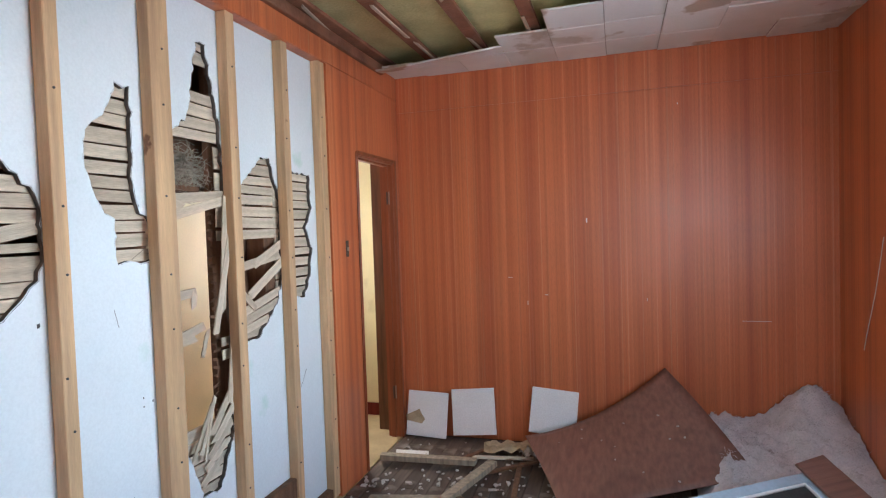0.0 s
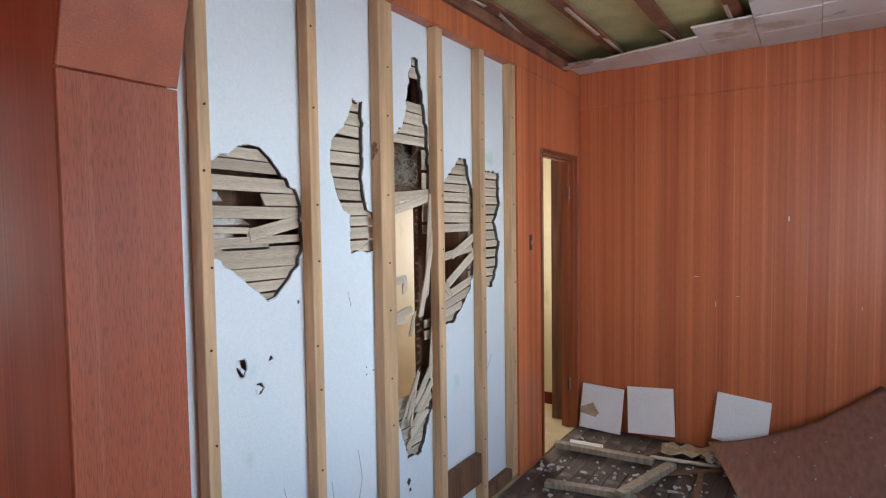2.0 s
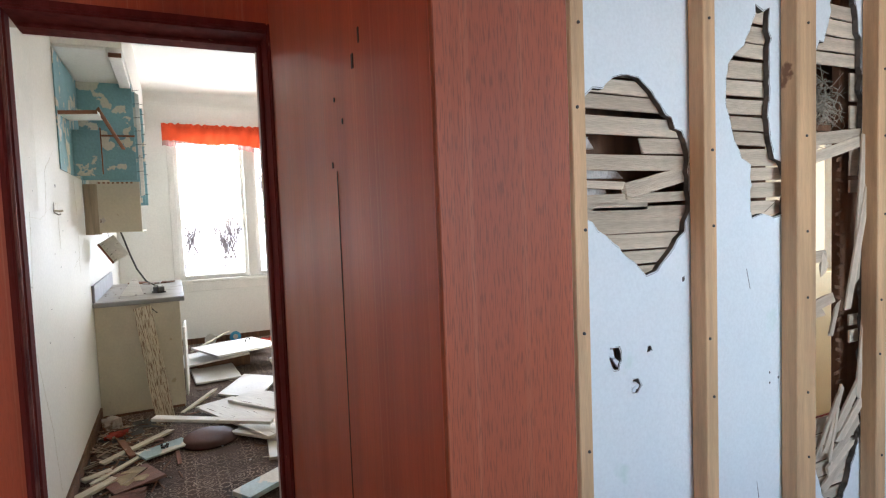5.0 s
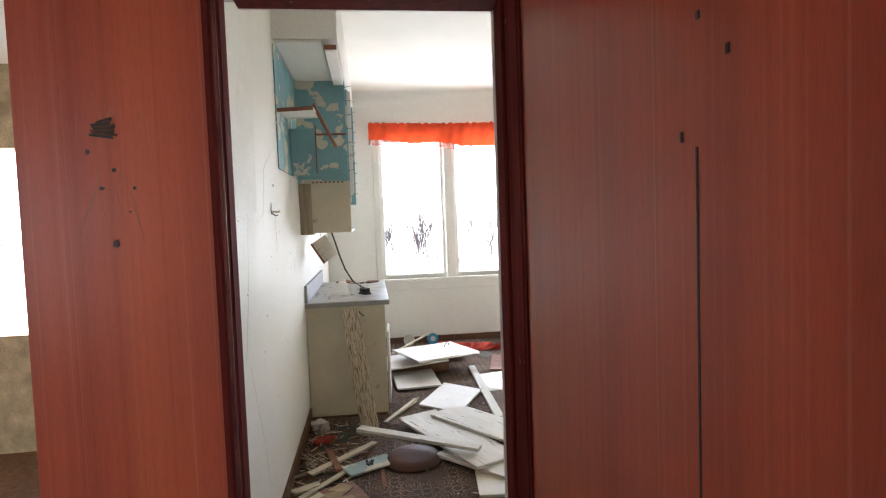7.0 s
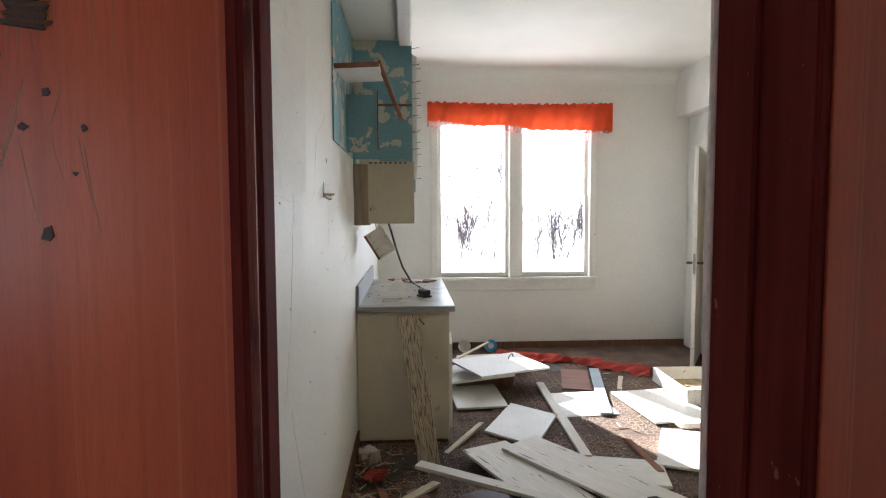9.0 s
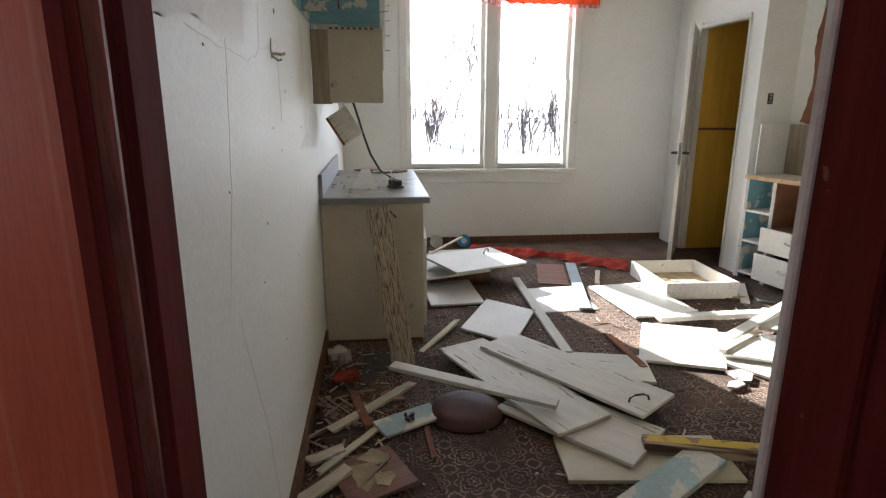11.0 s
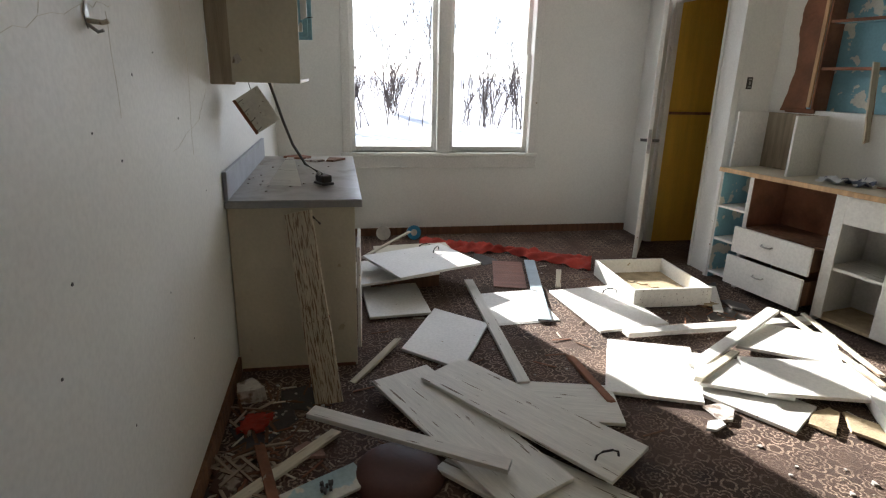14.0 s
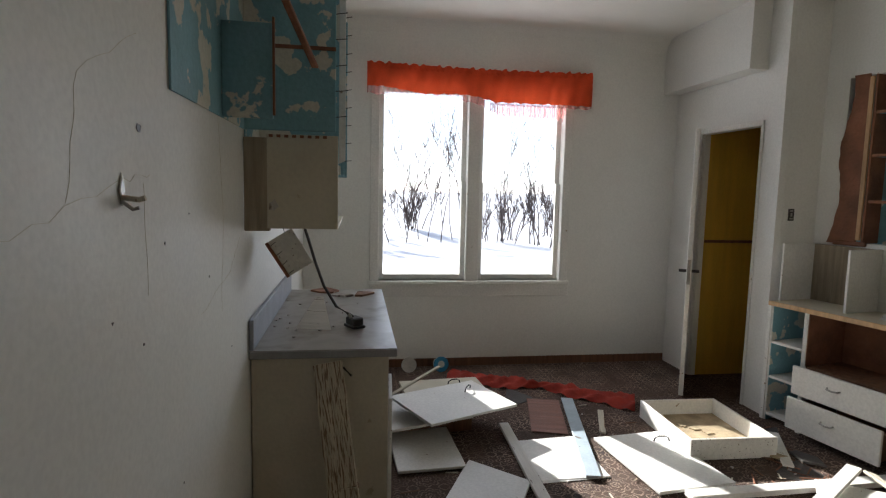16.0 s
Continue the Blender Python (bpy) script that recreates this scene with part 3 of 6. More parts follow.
def doorway_casing(name, label, x_front, x_back, y0, y1, top, material, front_w=0.055, back=None, sides=2, rebate=None):
    """Lining, stop and front casing of a doorway in a wall across x."""
    ob = thing(name, label, "door frame", kind="structure")
    near = rebate if rebate is not None else x_back
    if rebate is None:
        part("lining", rounded(near, y0 - 0.0175, 0, x_front + 0.003, y0, top + 0.018, 0.005), material, ob)
    else:
        part("lining", rounded(x_front - 0.014, y0 - 0.0175, 0, x_front + 0.003, y0 - 0.001, top + 0.018, 0.006), WORN_SHEEN_EDGE, ob, "worn light-brown arris, lightened for its sheen")
        part("lining", rounded(near, y0 - 0.0175, 0, x_front - 0.030, y0 + 0.001, top + 0.018, 0.007), material, ob)
    if sides > 1:
        part("lining", rounded(x_back, y1, 0, x_front, y1 + 0.018, top + 0.018, 0.005), material, ob)
    part("head", rounded(x_back, y0, top, x_front, y1, top + 0.018, 0.005), material, ob)
    mid = x_back + (x_front - x_back) * 0.45
    if rebate is None:
        part("stop", rounded(mid - 0.02, y0, 0, mid + 0.02, y0 + 0.013, top, 0.004), material, ob)
    part("stop", rounded(mid - 0.02, y1 - 0.011, 0, mid + 0.02, y1, top, 0.004), material, ob)
    part("stop", rounded(mid - 0.02, y0 + 0.013, top - 0.013, mid + 0.02, y1 - 0.013, top, 0.004), material, ob)
    part("casing", rounded(x_front, y0 - front_w, 0, x_front + 0.016, y0 - 0.010, top + front_w, 0.007), material, ob)
    if sides > 1:
        part("casing", rounded(x_front, y1 + 0.004, 0, x_front + 0.016, y1 + front_w if y1 > 1 else y1 + 0.0095, top + front_w, 0.003), material, ob)
    part("casing", rounded(x_front, y0 - 0.010, top + 0.004, x_front + 0.016, y1 + 0.004, top + front_w, 0.006), material, ob)
    if back:
        for p, q, lo, hi in ((y1 - 0.004, y1 + 0.07, 0, top + 0.07), (y0 - 0.004, y1 + 0.004, top + 0.004, top + 0.07)):
            part("casing", box(x_back - 0.02, p, lo, x_back - 0.001, q, hi, 0.004), back, ob, "white painted casing")
    return ob


doorway_casing("door_frame_1", "dark varnished kitchen door frame with chipped edges", DX, KX, DOOR[0], DOOR[1], DOOR[2], CASING, 0.032, back=WHITE, rebate=RX)

# stripped wall: plaster on lath behind pine furring
HOLES = [
    [(1.78, 1.10, 1.16), (1.71, 0.97, 1.24), (1.62, 0.95, 1.32), (1.52, 0.95, 1.335), (1.44, 0.95, 1.335), (1.38, 1.04, 1.31), (1.32, 1.12, 1.25), (1.275, 1.17, 1.21)],
    [(2.0, 1.61, 1.67), (1.90, 1.55, 1.66), (1.82, 1.48, 1.67), (1.70, 1.49, 1.66), (1.60, 1.53, 1.67), (1.55, 1.58, 1.73), (1.48, 1.58, 1.75), (1.41, 1.59, 1.73)],
    [(2.26, 2.00, 2.05), (2.10, 1.97, 2.08), (1.94, 1.93, 2.12), (1.87, 1.80, 2.12), (1.6, 1.79, 2.14), (1.0, 1.79, 2.14), (0.74, 1.80, 2.13), (0.66, 1.86, 2.12), (0.46, 1.93, 2.03)],
    [(1.85, 2.40, 2.46), (1.76, 2.30, 2.49), (1.65, 2.17, 2.54), (1.30, 2.16, 2.54), (1.16, 2.17, 2.48), (1.02, 2.20, 2.33)],
    [(1.80, 2.62, 2.82), (1.62, 2.57, 2.83), (1.52, 2.57, 2.77), (1.40, 2.57, 2.82), (1.26, 2.57, 2.79), (1.16, 2.68, 2.73)],
    [(1.005, 1.122, 1.140), (0.99, 1.116, 1.148), (0.97, 1.122, 1.138)],
    [(1.095, 1.052, 1.078), (1.065, 1.045, 1.085), (1.042, 1.060, 1.072)],
    [(1.085, 1.176, 1.186), (1.072, 1.174, 1.188)],
]


def outline(rows, seed, step=0.022, jag=0.008):
    """The broken edge of a hole: down one side and up the other, with uneven bites."""
    rnd = random.Random(seed)
    corners = [(r, z) for z, _, r in rows] + [(l, z) for z, l, _ in reversed(rows)]
    ring = []
    for (y0, z0), (y1, z1) in zip(corners, corners[1:] + corners[:1]):
        count = max(1, int(math.hypot(y1 - y0, z1 - z0) / step))
        for k in range(count):
            f = k / count
            ring.append((y0 + (y1 - y0) * f + rnd.uniform(-jag, jag), z0 + (z1 - z0) * f + rnd.uniform(-jag, jag)))
    return ring


def plaster_sheet(x, thick, y0, y1, z0, z1, rings):
    bm = bmesh.new()
    edges = []
    for ring in [[(y0, z0), (y1, z0), (y1, z1), (y0, z1)]] + rings:
        v = [bm.verts.new((x, y, z)) for y, z in ring]
        edges += [bm.edges.new((v[i], v[(i + 1) % len(v)])) for i in range(len(v))]
    bmesh.ops.triangle_fill(bm, use_beauty=True, use_dissolve=False, edges=edges, normal=(1, 0, 0))
    made = bmesh.ops.extrude_face_region(bm, geom=bm.faces[:])
    bmesh.ops.translate(bm, vec=(-thick, 0, 0), verts=[g for g in made["geom"] if isinstance(g, bmesh.types.BMVert)])
    bmesh.ops.recalc_face_normals(bm, faces=bm.faces[:])
    # faces across the thickness take the second slot, with their shade in the colour
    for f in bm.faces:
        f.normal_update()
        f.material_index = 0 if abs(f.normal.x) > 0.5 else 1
    return bm


RINGS = [outline(r, 7 + i, *((0.022, 0.008) if i < 5 else (0.012, 0.003))) for i, r in enumerate(HOLES)]
PX = -1.395
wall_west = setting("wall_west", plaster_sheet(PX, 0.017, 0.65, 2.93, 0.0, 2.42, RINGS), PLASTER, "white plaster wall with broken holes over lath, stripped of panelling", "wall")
wall_west.data.materials.append(SHADED_EDGE_SCRATCH)
# lath backs of the rear wall; the dark tone also stands for cavity shade
part("rear_wall", plaster_sheet(-1.53, 0.01, 0.65, 2.94, 0.0, 2.6, [[(1.84, 0.62), (2.42, 0.62), (2.42, 1.66), (1.84, 1.66)]]), OLD_WOOD, wall_west)
for i, ring in enumerate(RINGS):
    cy, cz = sum(p[0] for p in ring) / len(ring), sum(p[1] for p in ring) / len(ring)
    r = random.Random(50 + i)
    rim = bmesh.new()
    rows = []
    for k, (y, z) in enumerate(ring):
        before, after = ring[k - 1], ring[(k + 1) % len(ring)]
        side = Vector((after[1] - before[1], -(after[0] - before[0]))).normalized() * r.uniform(0.0005, 0.0045)
        if (y + side.x - cy) ** 2 + (z + side.y - cz) ** 2 < (y - cy) ** 2 + (z - cz) ** 2:
            side = -side
        rows.append([rim.verts.new((PX - 0.002, y, z)), rim.verts.new((PX + 0.0009, y + side.x, z + side.y))])
    for k in range(len(rows)):
        one, two = rows[k], rows[(k + 1) % len(rows)]
        rim.faces.new((one[0], one[1], two[1], two[0]))
    # crumbled rim, coloured dark for the shadow line around the hole
    part("broken_rim", rim, SHADED_EDGE_SCRATCH, wall_west, "crumbling edge of the plaster, darkened for its shade")
wall_upper = setting("wall_west_upper", boxes((-1.53, 0.65, 2.421, OX - 0.001, OY, 2.75)), PANEL, "mahogany band above the stripped wall", "wall")
part("band", box(OX - 0.0005, 0.70, 2.424, OX + 0.004, OY - 0.005, H), PANEL, wall_upper)
FD = (3.30, 3.87, 1.955)
wall_end = setting("wall_west_end", pierced("x", -1.435, OX, 2.945, OY, 0.0, 2.42, [(FD[0] - 0.018, FD[1] + 0.018, 0, FD[2] + 0.018)]), PANEL, "faded mahogany panelled wall end beside the far doorway", "wall")
doorway_casing("door_frame_2", "reddish varnished frame of the far doorway with hinges", OX, -1.435, FD[0], FD[1], FD[2], FRAME_WOOD, 0.03)

STUD_AT = [(0.905, 0.945), (1.33, 1.375), (1.71, 1.80), (2.12, 2.175), (2.52, 2.575), (2.875, 2.94)]
for i, (y0, y1) in enumerate(STUD_AT):
    stud = single("furring_stud", box(PX + 0.003, y0, 0.02, -1.343, y1, 2.419, 0.0025), STUD, "pale pine furring stud with nail holes on the plaster wall", "stud", group="furring studs")
    rnd = random.Random(i)
    for k in range(9):
        nail = lathe([(0.004, 0), (0.004, 0.003), (0.002, 0.004)], 8)
        part("nail", nail, DARK, stud, at=Matrix.Translation((-1.3432, (y0 + y1) / 2 + rnd.uniform(-0.012, 0.012), 0.15 + 0.25 * k + rnd.uniform(-0.06, 0.06))) @ Matrix.Rotation(radians(90), 4, "Y"))
single("blocking_board", box(PX + 0.004, 2.176, 0.13, -1.352, 2.519, 0.29, 0.003), OLD_WOOD, "old brown board nailed between two studs", "board")
setting("baseboard", boxes((PX + 0.004, 2.577, 0.0, -1.352, 2.874, 0.07), (PX + 0.004, 1.802, 0.0, -1.36, 2.118, 0.02)), OLD_WOOD, "broken brown base strip", "trim")
part("wall_stud", box(-1.478, 2.105, 0.0, -1.45, 2.26, 2.42, 0.003), OLD_WOOD, wall_west, "dark brown rough board with a splintered edge")
for k in range(26):
    z = 0.72 + 0.036 * k
    part("splinter", rough_board(0.03 + 0.02 * (k * 7 % 5) / 4, 0.012, 0.004, 400 + k, 0.008, steps=2), OLD_WOOD, wall_west, "", Matrix.Translation((-1.449, 2.10, z)) @ Matrix.Rotation(radians(-30 + 11 * (k % 5)), 4, "X") @ Matrix.Rotation(radians(90), 4, "Y") @ Matrix.Rotation(radians(90), 4, "Z"))
for y in (1.45, 2.47, 2.88):
    part("wall_stud", box(-1.525, y - 0.03, 0.0, -1.428, y + 0.055, 2.42, 0.003), OLD_WOOD, wall_west, "dark brown rough stud inside the wall")

# lath: whole strips over each hole, broken ones in the deep gap
rnd = random.Random(11)
for z, y0, y1, tall, lean in ((1.795, 0.93, 1.36, 0.034, 0), (1.752, 0.93, 1.36, 0.036, -4), (1.712, 0.93, 1.36, 0.036, -3.5), (1.655, 0.93, 1.36, 0.046, -3), (1.607, 1.18, 1.36, 0.04, 2), (1.563, 0.93, 1.36, 0.040, -1.5), (1.508, 0.93, 1.12, 0.02, -8), (1.514, 1.12, 1.36, 0.042, 12),
                              (1.472, 0.93, 1.36, 0.026, 3), (1.452, 0.93, 1.20, 0.022, -2), (1.436, 0.93, 1.36, 0.03, -1), (1.402, 0.93, 1.36, 0.04, -2), (1.36, 0.93, 1.36, 0.04, -3), (1.318, 0.93, 1.36, 0.034, -1), (1.277, 1.0, 1.36, 0.036, 0)):
    strip = rough_board(y1 - y0, tall, 0.008, int(z * 1e4), 0.012, steps=3)
    part("lath", strip, LATH, wall_west, at=Matrix.Translation((-1.421 + (0.003 if abs(lean) > 4 else 0), (y0 + y1) / 2, z)) @ Matrix.Rotation(radians(lean if lean > 5 else lean * 0.25), 4, "X") @ Matrix.Rotation(radians(90), 4, "Y") @ Matrix.Rotation(radians(90), 4, "Z"))
for i, rows in enumerate(HOLES[:5]):
    if i == 0:
        continue
    low, high = rows[-1][0] - 0.05, rows[0][0] + 0.05
    left, right = min(r[1] for r in rows) - 0.06, max(r[2] for r in rows) + 0.06
    z = low
    while z < high:
        tall = rnd.uniform(0.036, 0.05)
        gone = (i == 2 and (0.74 < z < 1.86 or 2.06 < z < 2.17)) or (i == 3 and 1.05 < z < 1.44)
        span = (left, right)
        if gone and i != 2:
            span = (left + (right - left) * rnd.uniform(0.3, 0.7), right)
        if not (gone and i in (2, 3)):
            strip = rough_board(span[1] - span[0], tall, 0.007, int(z * 1e4) + i, 0.02 if gone else 0.0, steps=3)
            lean = rnd.uniform(-1.2, 1.2) + (rnd.uniform(-9, 9) if gone else 0)
            part("lath", strip, LATH, wall_west, at=Matrix.Translation((-1.420 - rnd.uniform(0, 0.004), (span[0] + span[1]) / 2, z + tall / 2)) @ Matrix.Rotation(radians(lean), 4, "X") @ Matrix.Rotation(radians(90), 4, "Y") @ Matrix.Rotation(radians(90), 4, "Z"))
        z += tall + rnd.uniform(0.004, 0.013)
# keys of plaster that cling behind the first hole
for z, y, run, tall in ((1.612, 0.98, 0.12, 0.03), (1.535, 1.04, 0.16, 0.022), (1.490, 1.00, 0.14, 0.02)):
    part("plaster_lump", rough_board(run, tall, 0.012, int(z * 900), 0.03, steps=5), RUBBLE, wall_west, "clinging plaster", Matrix.Translation((-1.438, y, z)) @ Matrix.Rotation(radians(90), 4, "Y") @ Matrix.Rotation(radians(90), 4, "Z"))
for y, z, lean, run, w, out in ((1.97, 1.645, 5, 0.36, 0.04, 0.0), (1.96, 1.60, 13, 0.34, 0.036, 0.012), (1.83, 1.625, -20, 0.12, 0.035, 0.005), (2.10, 1.42, 84, 0.50, 0.034, 0.028), (2.08, 1.30, 74, 0.42, 0.032, 0.036), (2.12, 0.93, 82, 0.30, 0.028, 0.02),
                               (1.88, 1.27, 3, 0.13, 0.036, 0.0), (1.93, 1.245, 80, 0.05, 0.03, 0.004), (1.89, 1.12, 12, 0.14, 0.036, 0.01), (1.86, 1.09, 4, 0.12, 0.03, 0.0), (1.97, 1.07, 70, 0.10, 0.02, 0.02),
                               (2.06, 0.78, 48, 0.24, 0.034, 0.015), (2.06, 0.72, 42, 0.18, 0.033, 0.02), (2.04, 0.66, 35, 0.18, 0.034, 0.01), (2.02, 0.60, 30, 0.16, 0.034, 0.0), (1.99, 0.545, 30, 0.12, 0.034, 0.0), (1.96, 0.75, 66, 0.22, 0.02, 0.03), (1.92, 0.72, 58, 0.2, 0.016, 0.03), (1.95, 0.69, 75, 0.18, 0.014, 0.035),
                               (2.36, 1.37, 8, 0.3, 0.04, 0.01), (2.42, 1.40, 22, 0.22, 0.04, 0.015), (2.40, 1.29, 28, 0.28, 0.045, 0.02), (2.24, 1.22, -42, 0.16, 0.03, 0.012), (2.36, 1.18, 14, 0.34, 0.04, 0.0), (2.34, 1.13, 12, 0.30, 0.04, 0.0), (2.3, 1.08, 10, 0.24, 0.036, 0.0)):
    strip = rough_board(run, w, 0.007, int(y * 100 + z * 991), 0.025, steps=3)
    part("broken_lath", strip, LATH, wall_west, at=Matrix.Translation((-1.405 + out * 0.6, y, z)) @ Matrix.Rotation(radians(lean), 4, "X") @ Matrix.Rotation(radians(90), 4, "Y") @ Matrix.Rotation(radians(90), 4, "Z"))

for k, (y, z, size) in enumerate(((1.058, 1.080, 0.035), (1.072, 1.058, 0.03), (1.126, 0.992, 0.028), (1.139, 0.982, 0.02), (1.130, 0.975, 0.02))):
    part("plaster_lump", shard(size, 0.006, 720 + k, 9), PLASTER, wall_west, "crushed plaster in a dent", Matrix.Translation((PX - 0.010, y, z)) @ Matrix.Rotation(radians(90), 4, "Y") @ Matrix.Rotation(radians(40 * k), 4, "Z"))
# scratches and nail marks on the plaster
for k, points in enumerate((((1.22, 0.62), (1.25, 0.50), (1.20, 0.42), (1.16, 0.40)), ((1.60, 0.62), (1.62, 0.5), (1.6, 0.42)), ((1.56, 1.26), (1.575, 1.20)), ((1.05, 0.44), (1.12, 0.42), (1.17, 0.44)), ((2.66, 0.7), (2.72, 0.78)), ((1.64, 1.42), (1.69, 1.45)), ((1.45, 0.55), (1.47, 0.38)))):
    part("scratch", tube([(PX + 0.0004, y, z) for y, z in points], 0.0007, 4), SHADED_EDGE_SCRATCH, wall_west, "thin grey scratch")
for y, z, s in ((1.307, 1.252, 0.012), (1.66, 0.91, 0.006), (1.66, 0.94, 0.006), (1.70, 0.92, 0.006), (1.93, 0.36, 0.03), (1.94, 0.32, 0.016)):
    part("nail_mark", shard(s * 1.5, 0.001, int(z * 777), 6), DARK, wall_west, "small dark hole", Matrix.Translation((PX + 0.0002, y, z)) @ Matrix.Rotation(radians(90), 4, "Y"))

# hall behind the stripped wall
# the openings in side and end wall are added for the hall lamps
setting("wall_hall", pierced("x", KX, DX, 0.655, 4.4, 0.0, KH + 0.1, [(3.72, 4.22, 1.0, 2.0)]), CREAM, "cream painted hall wall", "wall")
setting("wall_hall_end", pierced("y", 4.3, 4.4, -2.45, -1.4, 0, 2.75, [(-2.38, -1.92, 0.9, 2.1)]), CREAM, "cream end wall of the hall", "wall")
setting("wall_hall_side", boxes((-1.56, OY + 0.151, 0, -1.45, 4.299, 2.75)), CREAM, "cream side wall of the hall", "wall")
setting("ceiling_hall", boxes((-2.45, 0.66, 2.6, -1.535, 4.3, 2.66)), KITCHEN_CEILING, "pale hall ceiling", "ceiling")
setting("baseboard_hall", boxes((DX, 0.7, 0.004, DX + 0.012, 4.28, 0.1), (-2.4, 4.286, 0.004, -1.57, 4.299, 0.1)), CASING, "dark hall base board", "trim")

# side room beyond the open doorway
setting("wall_side_room_west", pierced("x", -5.2, -5.05, -3.2, KY - 0.1, 0, 2.75, [(-3.0, -2.2, 0.8, 2.05)]), SAND, "tan wall of the side room with a window opening", "wall")
setting("wall_side_room_south", boxes((-5.2, -3.3, 0, DX, -3.2, 2.75)), SAND, "tan wall of the side room", "wall")
setting("ceiling_side_room", boxes((-5.2, -3.2, 2.6, KX - 0.001, KY - 0.101, 2.66)), KITCHEN_CEILING, "pale ceiling of the side room", "ceiling")

# kitchen shell
wall_long = setting("wall_kitchen_south", boxes((KW - 0.14, KY - 0.1, 0, RX - 0.001, KY, KH + 0.1)), KITCHEN, "cream-white glossy plaster kitchen wall, cracked and stained", "wall")
WIN = (0.15, 1.80, 0.78, 2.46)
setting("wall_kitchen_west", pierced("x", KW - 0.14, KW, KY, 2.89, 0, KH + 0.1, [WIN]), KITCHEN, "cream-white kitchen wall with a double window", "wall")
CD = (-7.30, -6.62, 2.10)
setting("wall_closet", pierced("y", 2.89, 2.94, KW - 0.14, -6.41, 0, KH + 0.1, [(CD[0], CD[1], 0, CD[2])]), KITCHEN, "cream-white wall with a narrow closet doorway", "wall")
setting("wall_closet_side", boxes((-6.52, 2.941, 0, -6.41, 3.3, KH + 0.1)), KITCHEN, "cream-white pier with an open outlet hole", "wall")
setting("bulkhead", boxes((KW, 2.74, 2.5, -6.60, 2.889, KH)), KITCHEN, "boxed bulkhead above the closet door", "wall")
NORTH = pose(-6.40, 3.21, 0, 0, 0, 11)   # the sink wall stands slightly askew: x along it, -y into the room
wall_sink = setting("wall_kitchen_north", pierced("y", 0.0, 0.1, -0.02, 4.2, 0, KH + 0.1, [(0.15, 1.75, 1.29, 2.39)]), KITCHEN, "cream-white wall broken open around blue shelves", "wall")
wall_sink.matrix_world = NORTH
setting("ceiling_kitchen", boxes((KW - 0.14, KY - 0.1, KH, KX, 4.4, KH + 0.08)), KITCHEN_CEILING, "cream kitchen ceiling with faint joints", "ceiling")
setting("closet_wall", boxes((-7.5, 3.75, 0, -6.4, 3.82, KH), (-7.56, 2.941, 0, -7.304, 3.749, KH), (-6.6, 2.941, 0, -6.521, 3.749, KH), (-7.303, 2.941, 2.5, -6.601, 3.749, 2.56)), YELLOW, "mustard yellow closet walls", "wall")
setting("closet_rail", boxes((-7.303, 2.945, 1.18, -7.288, 3.748, 1.203)), OLD_WOOD, "brown rail across the closet wall", "trim")
setting("baseboard_kitchen", boxes((-5.24, KY, 0.0, KX - 0.02, KY + 0.014, 0.09), (KW, KY, 0.0, KW + 0.014, 2.88, 0.07)), OLD_WOOD, "dark grimy kitchen base board", "trim")
# rounded cove between window wall and ceiling
cove = bmesh.new()
for i in range(7):
    t0, t1 = math.pi / 2 * i / 7, math.pi / 2 * (i + 1) / 7
    q = [(KW + 0.16 * (1 - math.cos(t)) + 0.001, KH - 0.16 * (1 - math.sin(t)) - 0.001) for t in (t0, t1)]
    v = [cove.verts.new((x, y, z)) for x, z in q for y in (KY + 0.002, 2.738)]
    cove.faces.new((v[0], v[1], v[3], v[2]))
setting("cove", cove, KITCHEN, "rounded plaster cove under the ceiling", "trim")


def double_window():
    """Two sash windows side by side with casing, mullion and sill."""
    y0, y1, z0, z1 = WIN
    ob = thing("window_1", "white double sash window with flaking paint and a wide sill", "window", kind="structure")
    mid = 0.982
    x = KW + 0.002
    for p, q, lo, hi in ((y0 - 0.075, y0, z0, z1 + 0.09), (y1, y1 + 0.075, z0, z1 + 0.09), (y0, y1, z1, z1 + 0.09)):
        part("casing", box(x, p, lo, x + 0.018, q, hi, 0.003), WHITE, ob)
    part("mullion", box(KW - 0.11, mid - 0.058, z0, x + 0.014, mid + 0.058, z1, 0.003), WHITE, ob)
    part("sill", box(KW - 0.1, y0 - 0.09, z0 - 0.035, x + 0.04, y1 + 0.09, z0, 0.004), WHITE, ob, "white window sill with dark stains")
    part("apron", box(x, y0 - 0.075, z0 - 0.14, x + 0.016, y1 + 0.09, z0 - 0.037, 0.003), WHITE, ob)
    for a0, a1 in ((y0, mid - 0.058), (mid + 0.058, y1)):
        for lo, hi, back in ((z0, 1.66, 0.045), (1.62, z1, 0.085)):
            sash = thing("sash", "", "")
            for key in ("category", "kind", "label"):
                if key in sash:
                    del sash[key]
            sash.parent = ob
            sx = KW - back
            for r in ((sx - 0.035, a0, lo, sx, a0 + 0.042, hi), (sx - 0.035, a1 - 0.042, lo, sx, a1, hi)):
                part("stile", box(*r, 0.003), WHITE, sash)
            low = lo < 1
            part("rail", box(sx - 0.035, a0 + 0.042, lo if low else hi - 0.04, sx, a1 - 0.042, lo + 0.05 if low else hi, 0.003), WORN, sash)
            pane = part("pane", box(sx - 0.02, a0 + 0.043, lo + 0.051 if low else 1.661, sx - 0.017, a1 - 0.043, 1.66 if low else hi - 0.041), GLASS, sash)
            pane.visible_shadow = False
    return ob


double_window()


